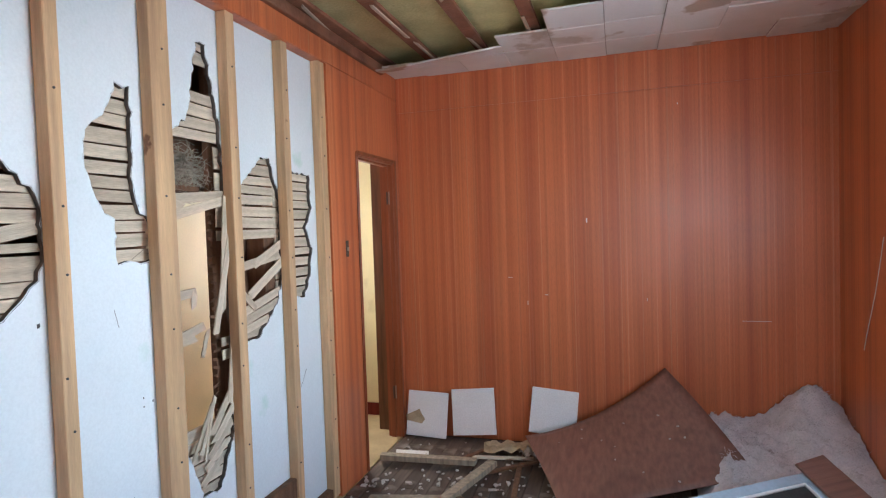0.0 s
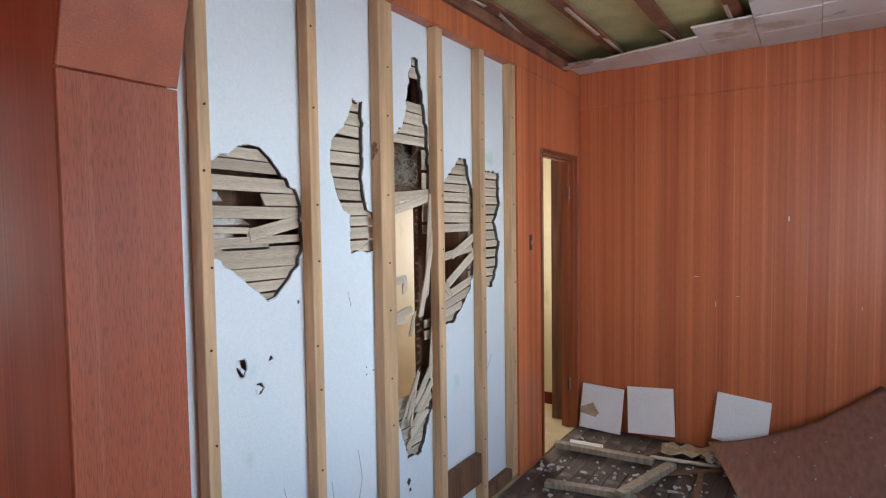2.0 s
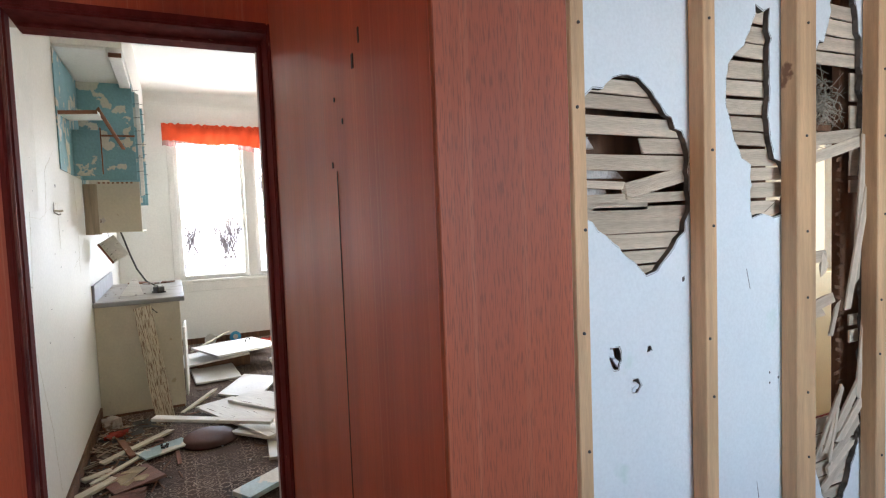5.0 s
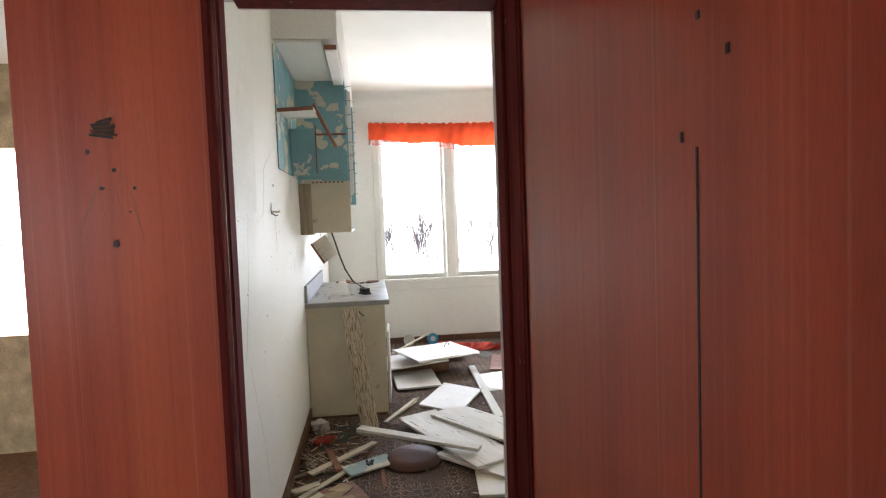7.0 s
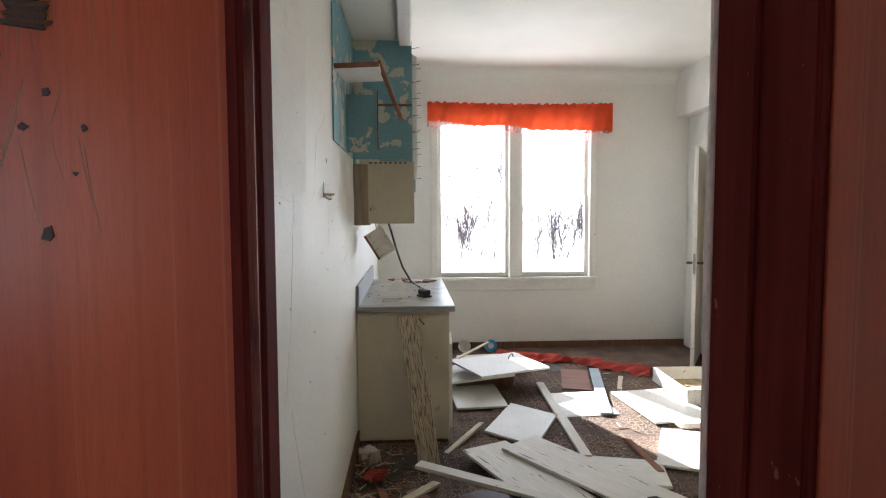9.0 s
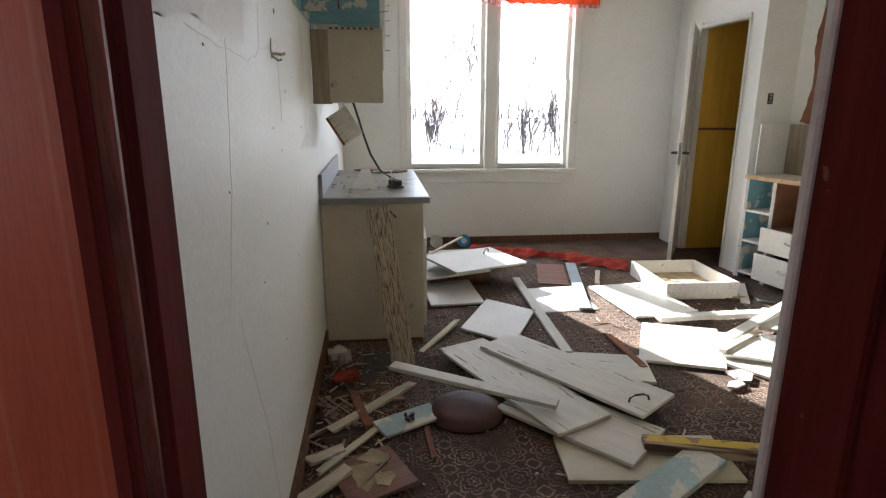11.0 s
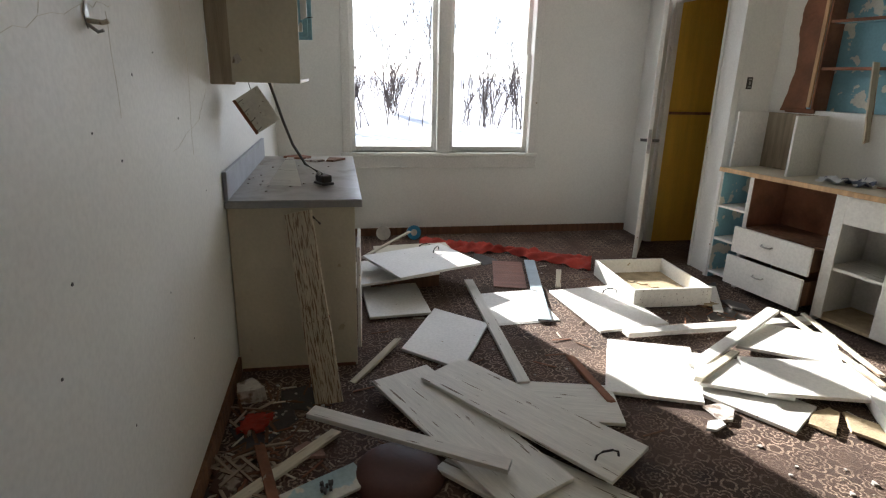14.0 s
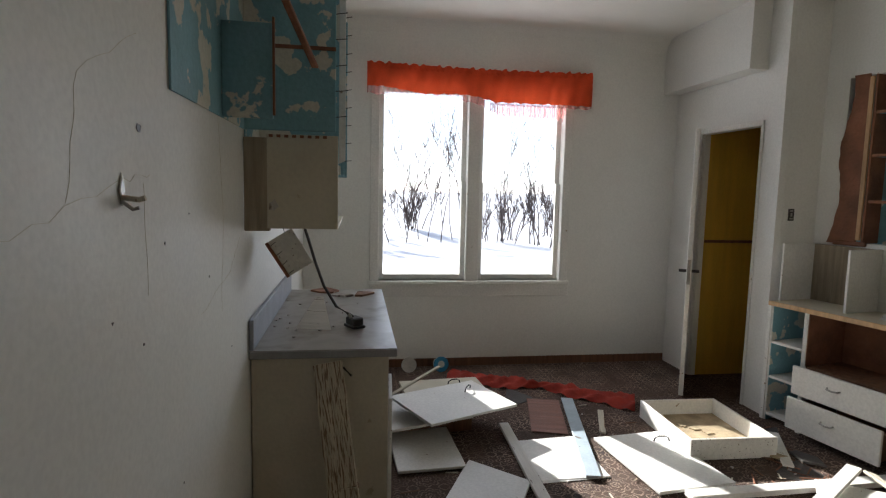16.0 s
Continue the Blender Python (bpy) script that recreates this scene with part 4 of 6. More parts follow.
def curtain():
    """A ruffled valance of thin orange cloth, sagging on one side, with a fringe."""
    ob = thing("window_valance", "sagging orange sheer valance with ruffled top and fringe", "curtain")
    bm = bmesh.new()
    y0, y1, cols, rows = 0.04, 2.01, 200, 10
    hem = lambda y: 2.425 - 0.045 * (y - 0.05) / 0.85 + 0.012 * math.sin(y * 9) if y < 0.98 else 2.385 - 0.04 * min(1, (y - 0.98) / 0.15)
    heading = lambda y: 2.607 - 0.016 * math.sin(math.pi * (y - y0) / (y1 - y0))
    grid = []
    for i in range(cols + 1):
        f = i / cols
        y = y0 + (y1 - y0) * f
        top, low = heading(y) + 0.004 * math.sin(f * 140), hem(y) + 0.004 * math.sin(f * 120)
        column = []
        for j in range(rows + 1):
            g = j / rows
            deep = 0.03 + 0.008 * math.sin(f * 95 + 2 * g) * (0.5 + g) + 0.006 * math.sin(f * 41)
            column.append(bm.verts.new((KW + 0.055 + deep, y, top + (low - top) * g)))
        grid.append(column)
    for one, two in zip(grid, grid[1:]):
        for j in range(rows):
            bm.faces.new((one[j], two[j], two[j + 1], one[j + 1])).smooth = True
    frill = bmesh.new()
    strip = []
    for i in range(401):
        f = i / 400
        y = y0 + (y1 - y0) * f
        drop = (0.055 + 0.012 * math.sin(y * 7)) if y < 1.06 else 0.026
        w = 0.010 * math.sin(f * 230) + 0.004 * math.sin(f * 97)
        low = hem(y)
        strip.append([frill.verts.new((KW + 0.084, y, low + 0.004)), frill.verts.new((KW + 0.087 + w, y, low - drop * 0.5)), frill.verts.new((KW + 0.089 + 1.5 * w, y, low - drop + 0.006 * math.sin(f * 115)))])
    for one, two in zip(strip, strip[1:]):
        for j in range(2):
            frill.faces.new((one[j], two[j], two[j + 1], one[j + 1])).smooth = True
    part("frill", frill, FRILL, ob, "thin gathered frill along the hem")
    part("cloth", bm, CURTAIN, ob)
    ruffle = bmesh.new()
    strip = []
    for i in range(401):
        f = i / 400
        y = y0 + (y1 - y0) * f
        w = 0.014 * math.sin(f * 260)
        base = heading(y)
        strip.append([ruffle.verts.new((KW + 0.088 + w, y, base - 0.022)), ruffle.verts.new((KW + 0.088, y, base)), ruffle.verts.new((KW + 0.088 - w, y, base + 0.026 + 0.010 * math.sin(f * 150) * math.sin(f * 23)))])
    for one, two in zip(strip, strip[1:]):
        for j in range(2):
            ruffle.faces.new((one[j], two[j], two[j + 1], one[j + 1])).smooth = True
    part("ruffle", ruffle, CURTAIN, ob, "darker ruffled heading")
    fringe = bmesh.new()
    r = random.Random(3)
    for i in range(110):
        f = i / 109
        y = 1.09 + 0.68 * f
        drop = 0.03 + r.uniform(0.05, 0.10) * min(1, 0.45 + f) * (0.35 if f > 0.97 else 1)
        join(fringe, tube([(KW + 0.085, y, 2.335), (KW + 0.087, y + r.uniform(-0.012, 0.012), 2.335 - drop * 0.5), (KW + 0.085, y + r.uniform(-0.008, 0.008), 2.32 - drop)], 0.0038, 3))
    part("fringe", fringe, FRILL, ob, "pale knotted fringe")
    part("rod", tube([(KW + 0.06, y0, 2.59), (KW + 0.06, y1, 2.59)], 0.006, 6), STEEL, ob)
    return ob


curtain()

# outdoors: snow to the horizon and bare brush
ground = bmesh.new()
rnd = random.Random(5)
xs = [-900, -300, -120, -70] + [-60 + 2 * i for i in range(27)] + [-6, 20, 60, 900]
ys = [-900, -200, -60] + [-40 + 2.5 * i for i in range(33)] + [60, 200, 900]
table = [[ground.verts.new((x, y, -0.5 + (0.16 * math.sin(x * 0.37 + y * 0.21) + 0.1 * math.sin(y * 0.5) if -60 < x < -11 and -40 < y < 42 else 0.0))) for y in ys] for x in xs]
for one, two in zip(table, table[1:]):
    for k in range(len(ys) - 1):
        ground.faces.new((one[k], two[k], two[k + 1], one[k + 1]))
setting("ground", ground, SNOW, "snow-covered ground, sunlit and drifted", "snow")


def bush_mesh(seed, stems, height, spread):
    """A leafless shrub: stems that fan out from one clump and fork into fine twigs."""
    r = random.Random(seed)
    bm = bmesh.new()

    def limb(points, radius, tip):
        rings = []
        for i, p in enumerate(points):
            q = radius + (tip - radius) * i / (len(points) - 1)
            rings.append([bm.verts.new(p + Vector((q * math.cos(2.1 * k), q * math.sin(2.1 * k), 0))) for k in range(3)])
        for one, two in zip(rings, rings[1:]):
            for k in range(3):
                bm.faces.new((one[k], one[(k + 1) % 3], two[(k + 1) % 3], two[k]))

    def grow(at, way, run, radius, level):
        points = [at]
        for _ in range(4):
            way = (way + Vector((r.uniform(-0.16, 0.16), r.uniform(-0.16, 0.16), r.uniform(-0.02, 0.10)))).normalized()
            points.append(points[-1] + way * run / 4)
        limb(points, radius, radius * 0.5)
        if level < 3:
            for k in range(r.randint(3, 4)):
                i = r.randint(1, 4)
                side = Vector((r.uniform(-1, 1), r.uniform(-1, 1), r.uniform(0.2, 0.9))).normalized()
                grow(points[i], (way * 0.75 + side * 0.55).normalized(), run * r.uniform(0.36, 0.6), max(0.013, radius * 0.6), level + 1)

    for _ in range(stems):
        t, lean = r.uniform(0, 2 * math.pi), r.uniform(0.05, spread)
        grow(Vector((r.uniform(-0.8, 0.8), r.uniform(-0.8, 0.8), -0.1)), Vector((lean * math.cos(t), lean * math.sin(t), 1)).normalized(), height * r.uniform(0.45, 0.8), r.uniform(0.022, 0.034), 0)
    return bm


BUSHES = [mesh_of(bush_mesh(n, stems, tall, wide), "bush", BARK) for n, stems, tall, wide in ((1, 5, 4.9, 0.35), (2, 6, 4.2, 0.4), (3, 4, 5.6, 0.3), (4, 9, 2.2, 0.8), (5, 7, 3.0, 0.6))]
rnd = random.Random(9)
for k in range(34):
    y = -11 + 32 * k / 33 + rnd.uniform(-0.5, 0.5)
    low = k % 2
    ob = new("bush", BUSHES[rnd.choice((3, 4, 4)) if low else rnd.choice((0, 1, 2))])
    ob.matrix_world = pose((-26.5 if low else -23.5) - abs(rnd.gauss(0, 2.2)), y, -0.5, 0, 0, rnd.uniform(0, 360)) @ Matrix.Scale(rnd.uniform(0.8, 1.15), 4)
    tagged(ob, "low tangled leafless shrub in the snow" if low else "tall bare leafless shrub with thin twigs in the snow", "shrub", "brush outside the window")
far_wood = bmesh.new()
for k in range(240):
    y, t = rnd.uniform(-130, 160), rnd.uniform(0, 6.28)
    x, h = -rnd.uniform(85, 130), rnd.uniform(2.0, 4.5)
    for _ in range(5):
        join(far_wood, tube([(x, y, -0.6), (x + rnd.uniform(-1, 1), y + rnd.uniform(-1.2, 1.2), h)], 0.03, 3, 0.3))
single("distant_brush", far_wood, BARK, "thin line of leafless brush across the snowfield", "brush", kind="stuff")


# ---- panelled room: ceiling, floor and loose things ----
rnd = random.Random(21)
tiles = bmesh.new()
for i in range(10):
    for j in range(12):
        x0, y0 = -1.33 + 0.305 * i - 0.06, OY - 0.305 * (j + 1)
        x1, y1 = min(x0 + 0.303, 1.418), y0 + 0.303
        gone = (y1 < 3.86 and x1 < -0.28) or (y1 < 3.5 and x1 < -0.02) or (y1 < 3.2 and x1 < 0.35) or y0 < 0.7
        if gone or x0 > 1.4:
            continue
        sag = 0.012 * rnd.random()
        box(max(x0, OX + 0.005), max(y0, 0.68), H - sag, x1, y1 - 0.002, H + 0.012 - sag, 0.002, into=tiles)
for k in range(3):
    strip = rough_board(0.33, 0.15, 0.012, k, 0.02, steps=3)
    bmesh.ops.rotate(strip, cent=(0, 0, 0), matrix=Matrix.Rotation(radians(-3 - 2 * k % 3), 3, "Y") @ Matrix.Rotation(radians(10 - 2 * k), 3, "X"), verts=strip.verts)
    bmesh.ops.translate(strip, vec=(-1.15 + 0.26 * k, 3.63 - 0.045 * k, H - 0.035), verts=strip.verts)
    join(tiles, strip)
setting("ceiling_tiles", tiles, TILE, "water-stained white ceiling tiles, torn away in part", "ceiling")
setting("ceiling_batts", boxes((-1.33, 0.7, H + 0.07, 1.41, OY - 0.02, H + 0.11)), BATT, "yellow-green insulation boards between the strapping", "ceiling")
for k in range(9):
    x = -1.335 + 0.36 * k
    strap = single("ceiling_strap", rough_board(3.25, 0.075, 0.022, k, steps=2), SPLINTER, "red-brown ceiling strapping board with nails", "strapping", pose(x + (0.05 if k == 0 else 0.0), 2.33, H + 0.03, 0, 0, 90), "strapping under the ceiling")
for k in range(14):
    x = -1.335 + 0.36 * (k % 7) + rnd.uniform(-0.03, 0.03)
    single("wood_sliver", rough_board(rnd.uniform(0.15, 0.5), 0.02, 0.008, k, 0.03, steps=2), LATH, "torn strip hanging at the ceiling strapping", "sliver", pose(x, rnd.uniform(2.3, 3.7), H + 0.02, 0, 0, 90 + rnd.uniform(-8, 8)), "torn strips")
part("corner_strip", box(OX - 0.001, 0.71, H - 0.04, OX + 0.03, 3.7, H + 0.02, 0.004), SPLINTER, wall_upper)

# light switch hole and hinges
plate = single("switch_box", boxes((OX + 0.0005, 3.105, 1.345, OX + 0.004, 3.135, 1.44)), DARK, "open dark switch box in the panelled wall", "switch")
part("toggle", box(OX + 0.004, 3.115, 1.38, OX + 0.012, 3.125, 1.40), STEEL, plate)
for z in (0.33, 1.72):
    hinge = single("hinge", boxes((OX - 0.075, FD[1] - 0.0055, z - 0.045, OX - 0.03, FD[1] - 0.002, z + 0.045)), STEEL, "tarnished steel hinge still fixed to the door frame", "hinge", group="hinges of the far doorway")
    part("knuckle", tube([(OX - 0.045, FD[1] - 0.009, z - 0.045), (OX - 0.045, FD[1] - 0.009, z + 0.045)], 0.006, 8), DARK, hinge)

# three loose tiles against the north wall
for k, (x, w, h, lean, turn, z) in enumerate(((-1.16, 0.30, 0.315, 11, 2, 0.012), (-0.80, 0.31, 0.315, 13, -5, 0.05), (-0.27, 0.31, 0.30, 12, 5, 0.09))):
    tile = box(-w / 2, -0.007, 0, w / 2, 0.007, h, 0.003)
    leaning_tile = single("loose_ceiling_tile", tile, WHITE_TILE, ("white ceiling tile with a peeled tan patch, leaning on the panelling", "clean white ceiling tile leaning on the panelling", "chipped white ceiling tile leaning on the panelling")[k], "ceiling tile", pose(x, OY - 0.085, z, -lean, turn, 0), "loose ceiling tiles")
    if k == 0:
        for px, pz, size in ((-0.07, 0.13, 0.15),):
            part("peeled_patch", shard(size, 0.001, int(pz * 5000), 12), SAND, leaning_tile, "peeled tan patch", Matrix.Translation((px, -0.0072, pz)) @ Matrix.Rotation(radians(90), 4, "X"))


def warped_sheet():
    """A hardboard sheet, one corner up the wall, sagging along its far edge."""
    bm = bmesh.new()
    l, a, r, b = Vector((-0.42, 3.72, 0.14)), Vector((0.445, 3.93, 0.565)), Vector((0.86, 3.42, 0.13)), Vector((-0.12, 3.02, 0.012))
    n = 18
    grid = []
    for i in range(n + 1):
        u = i / n
        row = []
        for j in range(n + 1):
            v = j / n
            p = (l * (1 - u) + a * u) * (1 - v) + (b * (1 - u) + r * u) * v
            p.z -= 0.085 * 4 * u * (1 - u) * (1 - v) - 0.02 * math.sin(math.pi * v)
            row.append(p)
        grid.append(row)
    tops = [[bm.verts.new(p) for p in row] for row in grid]
    lows = [[bm.verts.new(p - Vector((0, 0, 0.006))) for p in row] for row in grid]
    for i in range(n):
        for j in range(n):
            bm.faces.new((tops[i][j], tops[i][j + 1], tops[i + 1][j + 1], tops[i + 1][j]))
            bm.faces.new((lows[i][j], lows[i + 1][j], lows[i + 1][j + 1], lows[i][j + 1]))
    for k in range(n):
        for q in ((0, k, 0, k + 1), (n, k + 1, n, k), (k + 1, 0, k, 0), (k, n, k + 1, n)):
            bm.faces.new((tops[q[0]][q[1]], tops[q[2]][q[3]], lows[q[2]][q[3]], lows[q[0]][q[1]]))
    bmesh.ops.recalc_face_normals(bm, faces=bm.faces[:])
    for f in bm.faces:
        f.smooth = len(f.verts) == 4
    return bm


single("hardboard_sheet", warped_sheet(), HARDBOARD, "large warped brown hardboard sheet leaning in a corner", "board")
single("fallen_board", rough_board(0.75, 0.34, 0.012, 4, 0.01, bow=0.01), HARDBOARD, "brown hardboard scrap on the dirty floor", "board", pose(-0.83, 2.62, 0.012, 0, 0, 20))


def heap(nx, ny):
    bm = bmesh.new()
    rows = []
    for i in range(nx + 1):
        row = []
        for j in range(ny + 1):
            x, y = 0.56 + 0.855 * i / nx, 2.5 + 1.465 * j / ny
            u, v = i / nx, j / ny
            h = 0.30 * v ** 0.7 + 0.20 * math.exp(-((x - 1.24) / 0.16) ** 2 - ((y - 3.9) / 0.28) ** 2) - 0.1 * u * (1 - u) - 0.06 * (1 - v)
            h *= min(1, 5 * u + 0.1) * min(1, 4 * v)
            h += 0.05 * noise.noise(Vector((x * 6, y * 6, 1))) + 0.03 * noise.noise(Vector((x * 22, y * 22, 4))) + 0.016 * noise.noise(Vector((x * 60, y * 60, 7)))
            row.append(bm.verts.new((x, y, max(0.0, h))))
        rows.append(row)
    for one, two in zip(rows, rows[1:]):
        for k in range(ny):
            f = bm.faces.new((one[k], two[k], two[k + 1], one[k + 1]))
            f.smooth = True
    return bm


wool = single("insulation_mound", heap(80, 110), WOOL, "heap of dusty white fluffy insulation against the panelling", "insulation")
fuzz = bmesh.new()
rnd = random.Random(8)
for k in range(2600):
    x, y = rnd.uniform(0.7, 1.40), rnd.uniform(2.8, 3.95)
    u, v = (x - 0.56) / 0.855, (y - 2.5) / 1.465
    h = 0.30 * v ** 0.7 + 0.20 * math.exp(-((x - 1.24) / 0.16) ** 2 - ((y - 3.9) / 0.28) ** 2) - 0.1 * u * (1 - u) - 0.06 * (1 - v)
    h = h * min(1, 5 * u + 0.1) * min(1, 4 * v) + 0.05 * noise.noise(Vector((x * 6, y * 6, 1)))
    d = Vector((rnd.uniform(-1, 1), rnd.uniform(-1, 0.2), rnd.uniform(0.2, 1.1))).normalized() * rnd.uniform(0.012, 0.045)
    p = Vector((x, y, max(0, h) - 0.004))
    join(fuzz, tube([p, p + d * 0.6 + Vector((0, 0, 0.004)), p + d], 0.0015, 3, 0.3))
part("fibre", fuzz, WOOL, wool)


def loose_sash():
    ob = thing("glazed_frame", "pale blue painted wooden window sash lying on debris", "window sash")
    c, along, down = Vector((0.99, 3.10, 0.30)), Vector((-0.83, -0.55, -0.02)), Vector((0.33, -0.60, -0.29))
    along.normalize()
    down = (down - along * down.dot(along)).normalized()
    up = along.cross(down)
    if up.z < 0:
        up = -up
    m = Matrix((along, down, up)).transposed().to_4x4()
    m.translation = c
    ob.matrix_world = m
    w, h, r = 0.95, 0.75, 0.05
    for name, q in (("rail", (0, 0, -0.03, w, r, 0)), ("rail", (0, h - r, -0.03, w, h, 0)), ("stile", (0, r, -0.03, r, h - r, 0)), ("stile", (w - r, r, -0.03, w, h - r, 0))):
        part(name, box(*q, 0.004), SASH, ob)
    part("bead", boxes((r, r, -0.012, w - r, r + 0.012, -0.004), (r, r + 0.012, -0.012, r + 0.012, h - r, -0.004)), WHITE, ob)
    part("pane", box(r, r, -0.02, w - r, h - r, -0.016), DARK, ob, "grimy dark pane")
    return ob


loose_sash()
single("sash_board", rough_board(0.62, 0.16, 0.018, 9, 0.01), HARDBOARD, "brown board under the loose sash", "board", pose(1.16, 2.9, 0.22, 6, 20, -62))

# weathered frame on the floor
for k, (x, y, z, run, w, turn, lift) in enumerate(((-0.99, 3.44, 0.03, 0.62, 0.055, 4, 0), (-0.66, 3.2, 0.03, 0.55, 0.06, 74, 0), (-0.9, 2.95, 0.01, 0.5, 0.05, 12, 0))):
    single("weathered_frame_board", rough_board(run, w, 0.035, 30 + k, 0.01), GREYWOOD, "grey-white weathered frame timber on the floor", "timber", pose(x, y, z, 0, lift, turn), "broken frame timbers")
for k, (x, y, run, turn, mat) in enumerate(((-0.55, 3.62, 0.4, 8, BARE), (-0.45, 3.5, 0.5, 40, OLD_WOOD), (-0.75, 3.6, 0.35, 60, OLD_WOOD), (-0.4, 3.25, 0.45, 95, OLD_WOOD), (-1.12, 3.52, 0.22, 5, WHITE), (-0.5, 2.9, 0.4, -30, OLD_WOOD))):
    single("scrap_stick", rough_board(run, 0.03 if k != 4 else 0.09, 0.014, 60 + k, 0.02, steps=3), mat, "broken stick of wood among the floor rubble", "stick", pose(x, y, 0.014 + 0.004 * k, 0, 0, turn), "sticks on the floor")


def rag(seed, sx, sy):
    bm = bmesh.new()
    rows = [[bm.verts.new((sx * (i / 14 - 0.5), sy * (j / 14 - 0.5), 0.012 + 0.05 * abs(noise.noise(Vector((i * 0.35, j * 0.35, seed)))) + 0.012 * math.sin(i * 1.3 + seed + j * 0.7))) for j in range(15)] for i in range(15)]
    for one, two in zip(rows, rows[1:]):
        for k in range(14):
            bm.faces.new((one[k], two[k], two[k + 1], one[k + 1])).smooth = True
    return bm


single("crumpled_rag", rag(2.5, 0.36, 0.18), SAND, "crumpled pale tan rag beside the tiles", "rag", pose(-0.52, 3.76, 0.02, 0, 0, 10))
single("crumpled_rag", rag(6.5, 0.2, 0.14), RUBBLE, "small crumpled off-white rag on the floor", "rag", pose(-0.33, 3.66, 0.03, 0, 0, -20))
rnd = random.Random(77)
CHIPS = [mesh_of(shard(s, 0.005 + s * 0.08, 100 + k, 7 + k % 3), "plaster_chip", RUBBLE) for k, s in enumerate((0.02, 0.03, 0.04, 0.055, 0.07, 0.028))]
for k in range(150):
    ob = new("plaster_chip", CHIPS[min(5, int(abs(rnd.gauss(0, 2.2))))])
    near = rnd.random() < 0.5
    ob.matrix_world = pose(rnd.uniform(-1.3, -0.1), (rnd.gauss(3.15, 0.18) if near else rnd.uniform(2.3, 3.85)), 0.008 + rnd.uniform(0, 0.008), rnd.uniform(-25, 25), rnd.uniform(-25, 25), rnd.uniform(0, 360))
    tagged(ob, "broken off-white plaster chip on the floor", "rubble", "plaster chips in the panelled room")
for k in range(16):
    u, v = rnd.uniform(0.1, 0.9), rnd.uniform(0.1, 0.95)
    x, y = -0.42 + u * 0.86 + v * 0.36, 3.72 + 0.21 * u - v * 0.62
    z = (0.14 + 0.42 * u) * (1 - v) + (0.012 + 0.118 * u) * v - 0.34 * u * (1 - u) * (1 - v) + 0.02 * math.sin(math.pi * v)
    ob = new("plaster_crumb", CHIPS[rnd.choice((0, 0, 1, 5))])
    ob.matrix_world = pose(x, y, z, 8, -15, rnd.uniform(0, 360)) @ Matrix.Scale(0.7, 4)
    tagged(ob, "small plaster crumb on the warped hardboard", "rubble", "crumbs on the hardboard")

# bird nest in the wall
nest = bmesh.new()
for k in range(420):
    t, s = rnd.uniform(0, 6.28), rnd.uniform(-1, 1)
    p = Vector((-1.455 + rnd.gauss(0, 0.014), 1.93 + rnd.gauss(0, 0.07), 1.755 + rnd.gauss(0, 0.045)))
    d = Vector((rnd.uniform(-0.3, 0.5), math.cos(t), math.sin(t) * 0.6)) * rnd.uniform(0.03, 0.08)
    join(nest, tube([p - d, p + Vector((rnd.uniform(0, 0.02), 0, rnd.uniform(-0.01, 0.015))), p + d], 0.0012, 3))
single("bird_nest", nest, NEST, "dry grass bird nest stuffed inside the broken wall", "nest")
single("nest_shelf", box(-1.52, 1.80, 1.67, -1.43, 2.02, 1.69), OLD_WOOD, "rough timber block under the nest", "timber")

# ---- kitchen: south counter and hanging cupboards ----
def south_counter():
    ob = thing("base_cabinet", "cream painted base cabinet with an open front", "cabinet")
    part("end_panel", box(-5.268, KY + 0.004, 0.0, -5.25, 0.10, 0.85, 0.003), BEIGE, ob)
    part("back_panel", box(-6.6, KY + 0.004, 0.0, -5.27, KY + 0.012, 0.85), BEIGE, ob)
    part("end_panel", box(-6.6, KY + 0.013, 0.0, -6.58, 0.10, 0.85, 0.003), BEIGE, ob)
    part("face_frame", boxes((-5.32, 0.08, 0.03, -5.27, 0.10, 0.85), (-5.95, 0.08, 0.03, -5.90, 0.10, 0.85), (-6.578, 0.08, 0.79, -5.33, 0.10, 0.85), bevel=0.002), WHITE, ob)
    part("shelf", box(-6.57, KY + 0.02, 0.40, -5.28, 0.06, 0.42, 0.002), OLD_WOOD, ob)
    part("kick", box(-5.262, KY + 0.014, 0.0, -5.246, 0.09, 0.018, 0.002), OLD_WOOD, ob)
    door = part("door", box(0, -0.009, 0, 0.36, 0.009, 0.56, 0.003), WORN, ob, "open worn white cabinet door", pose(-5.33, 0.115, 0.06, 0, 0, 177))
    part("knob", tube([(0.30, 0.01, 0.4), (0.30, 0.03, 0.4)], 0.008, 8), STEEL, door)
    return ob


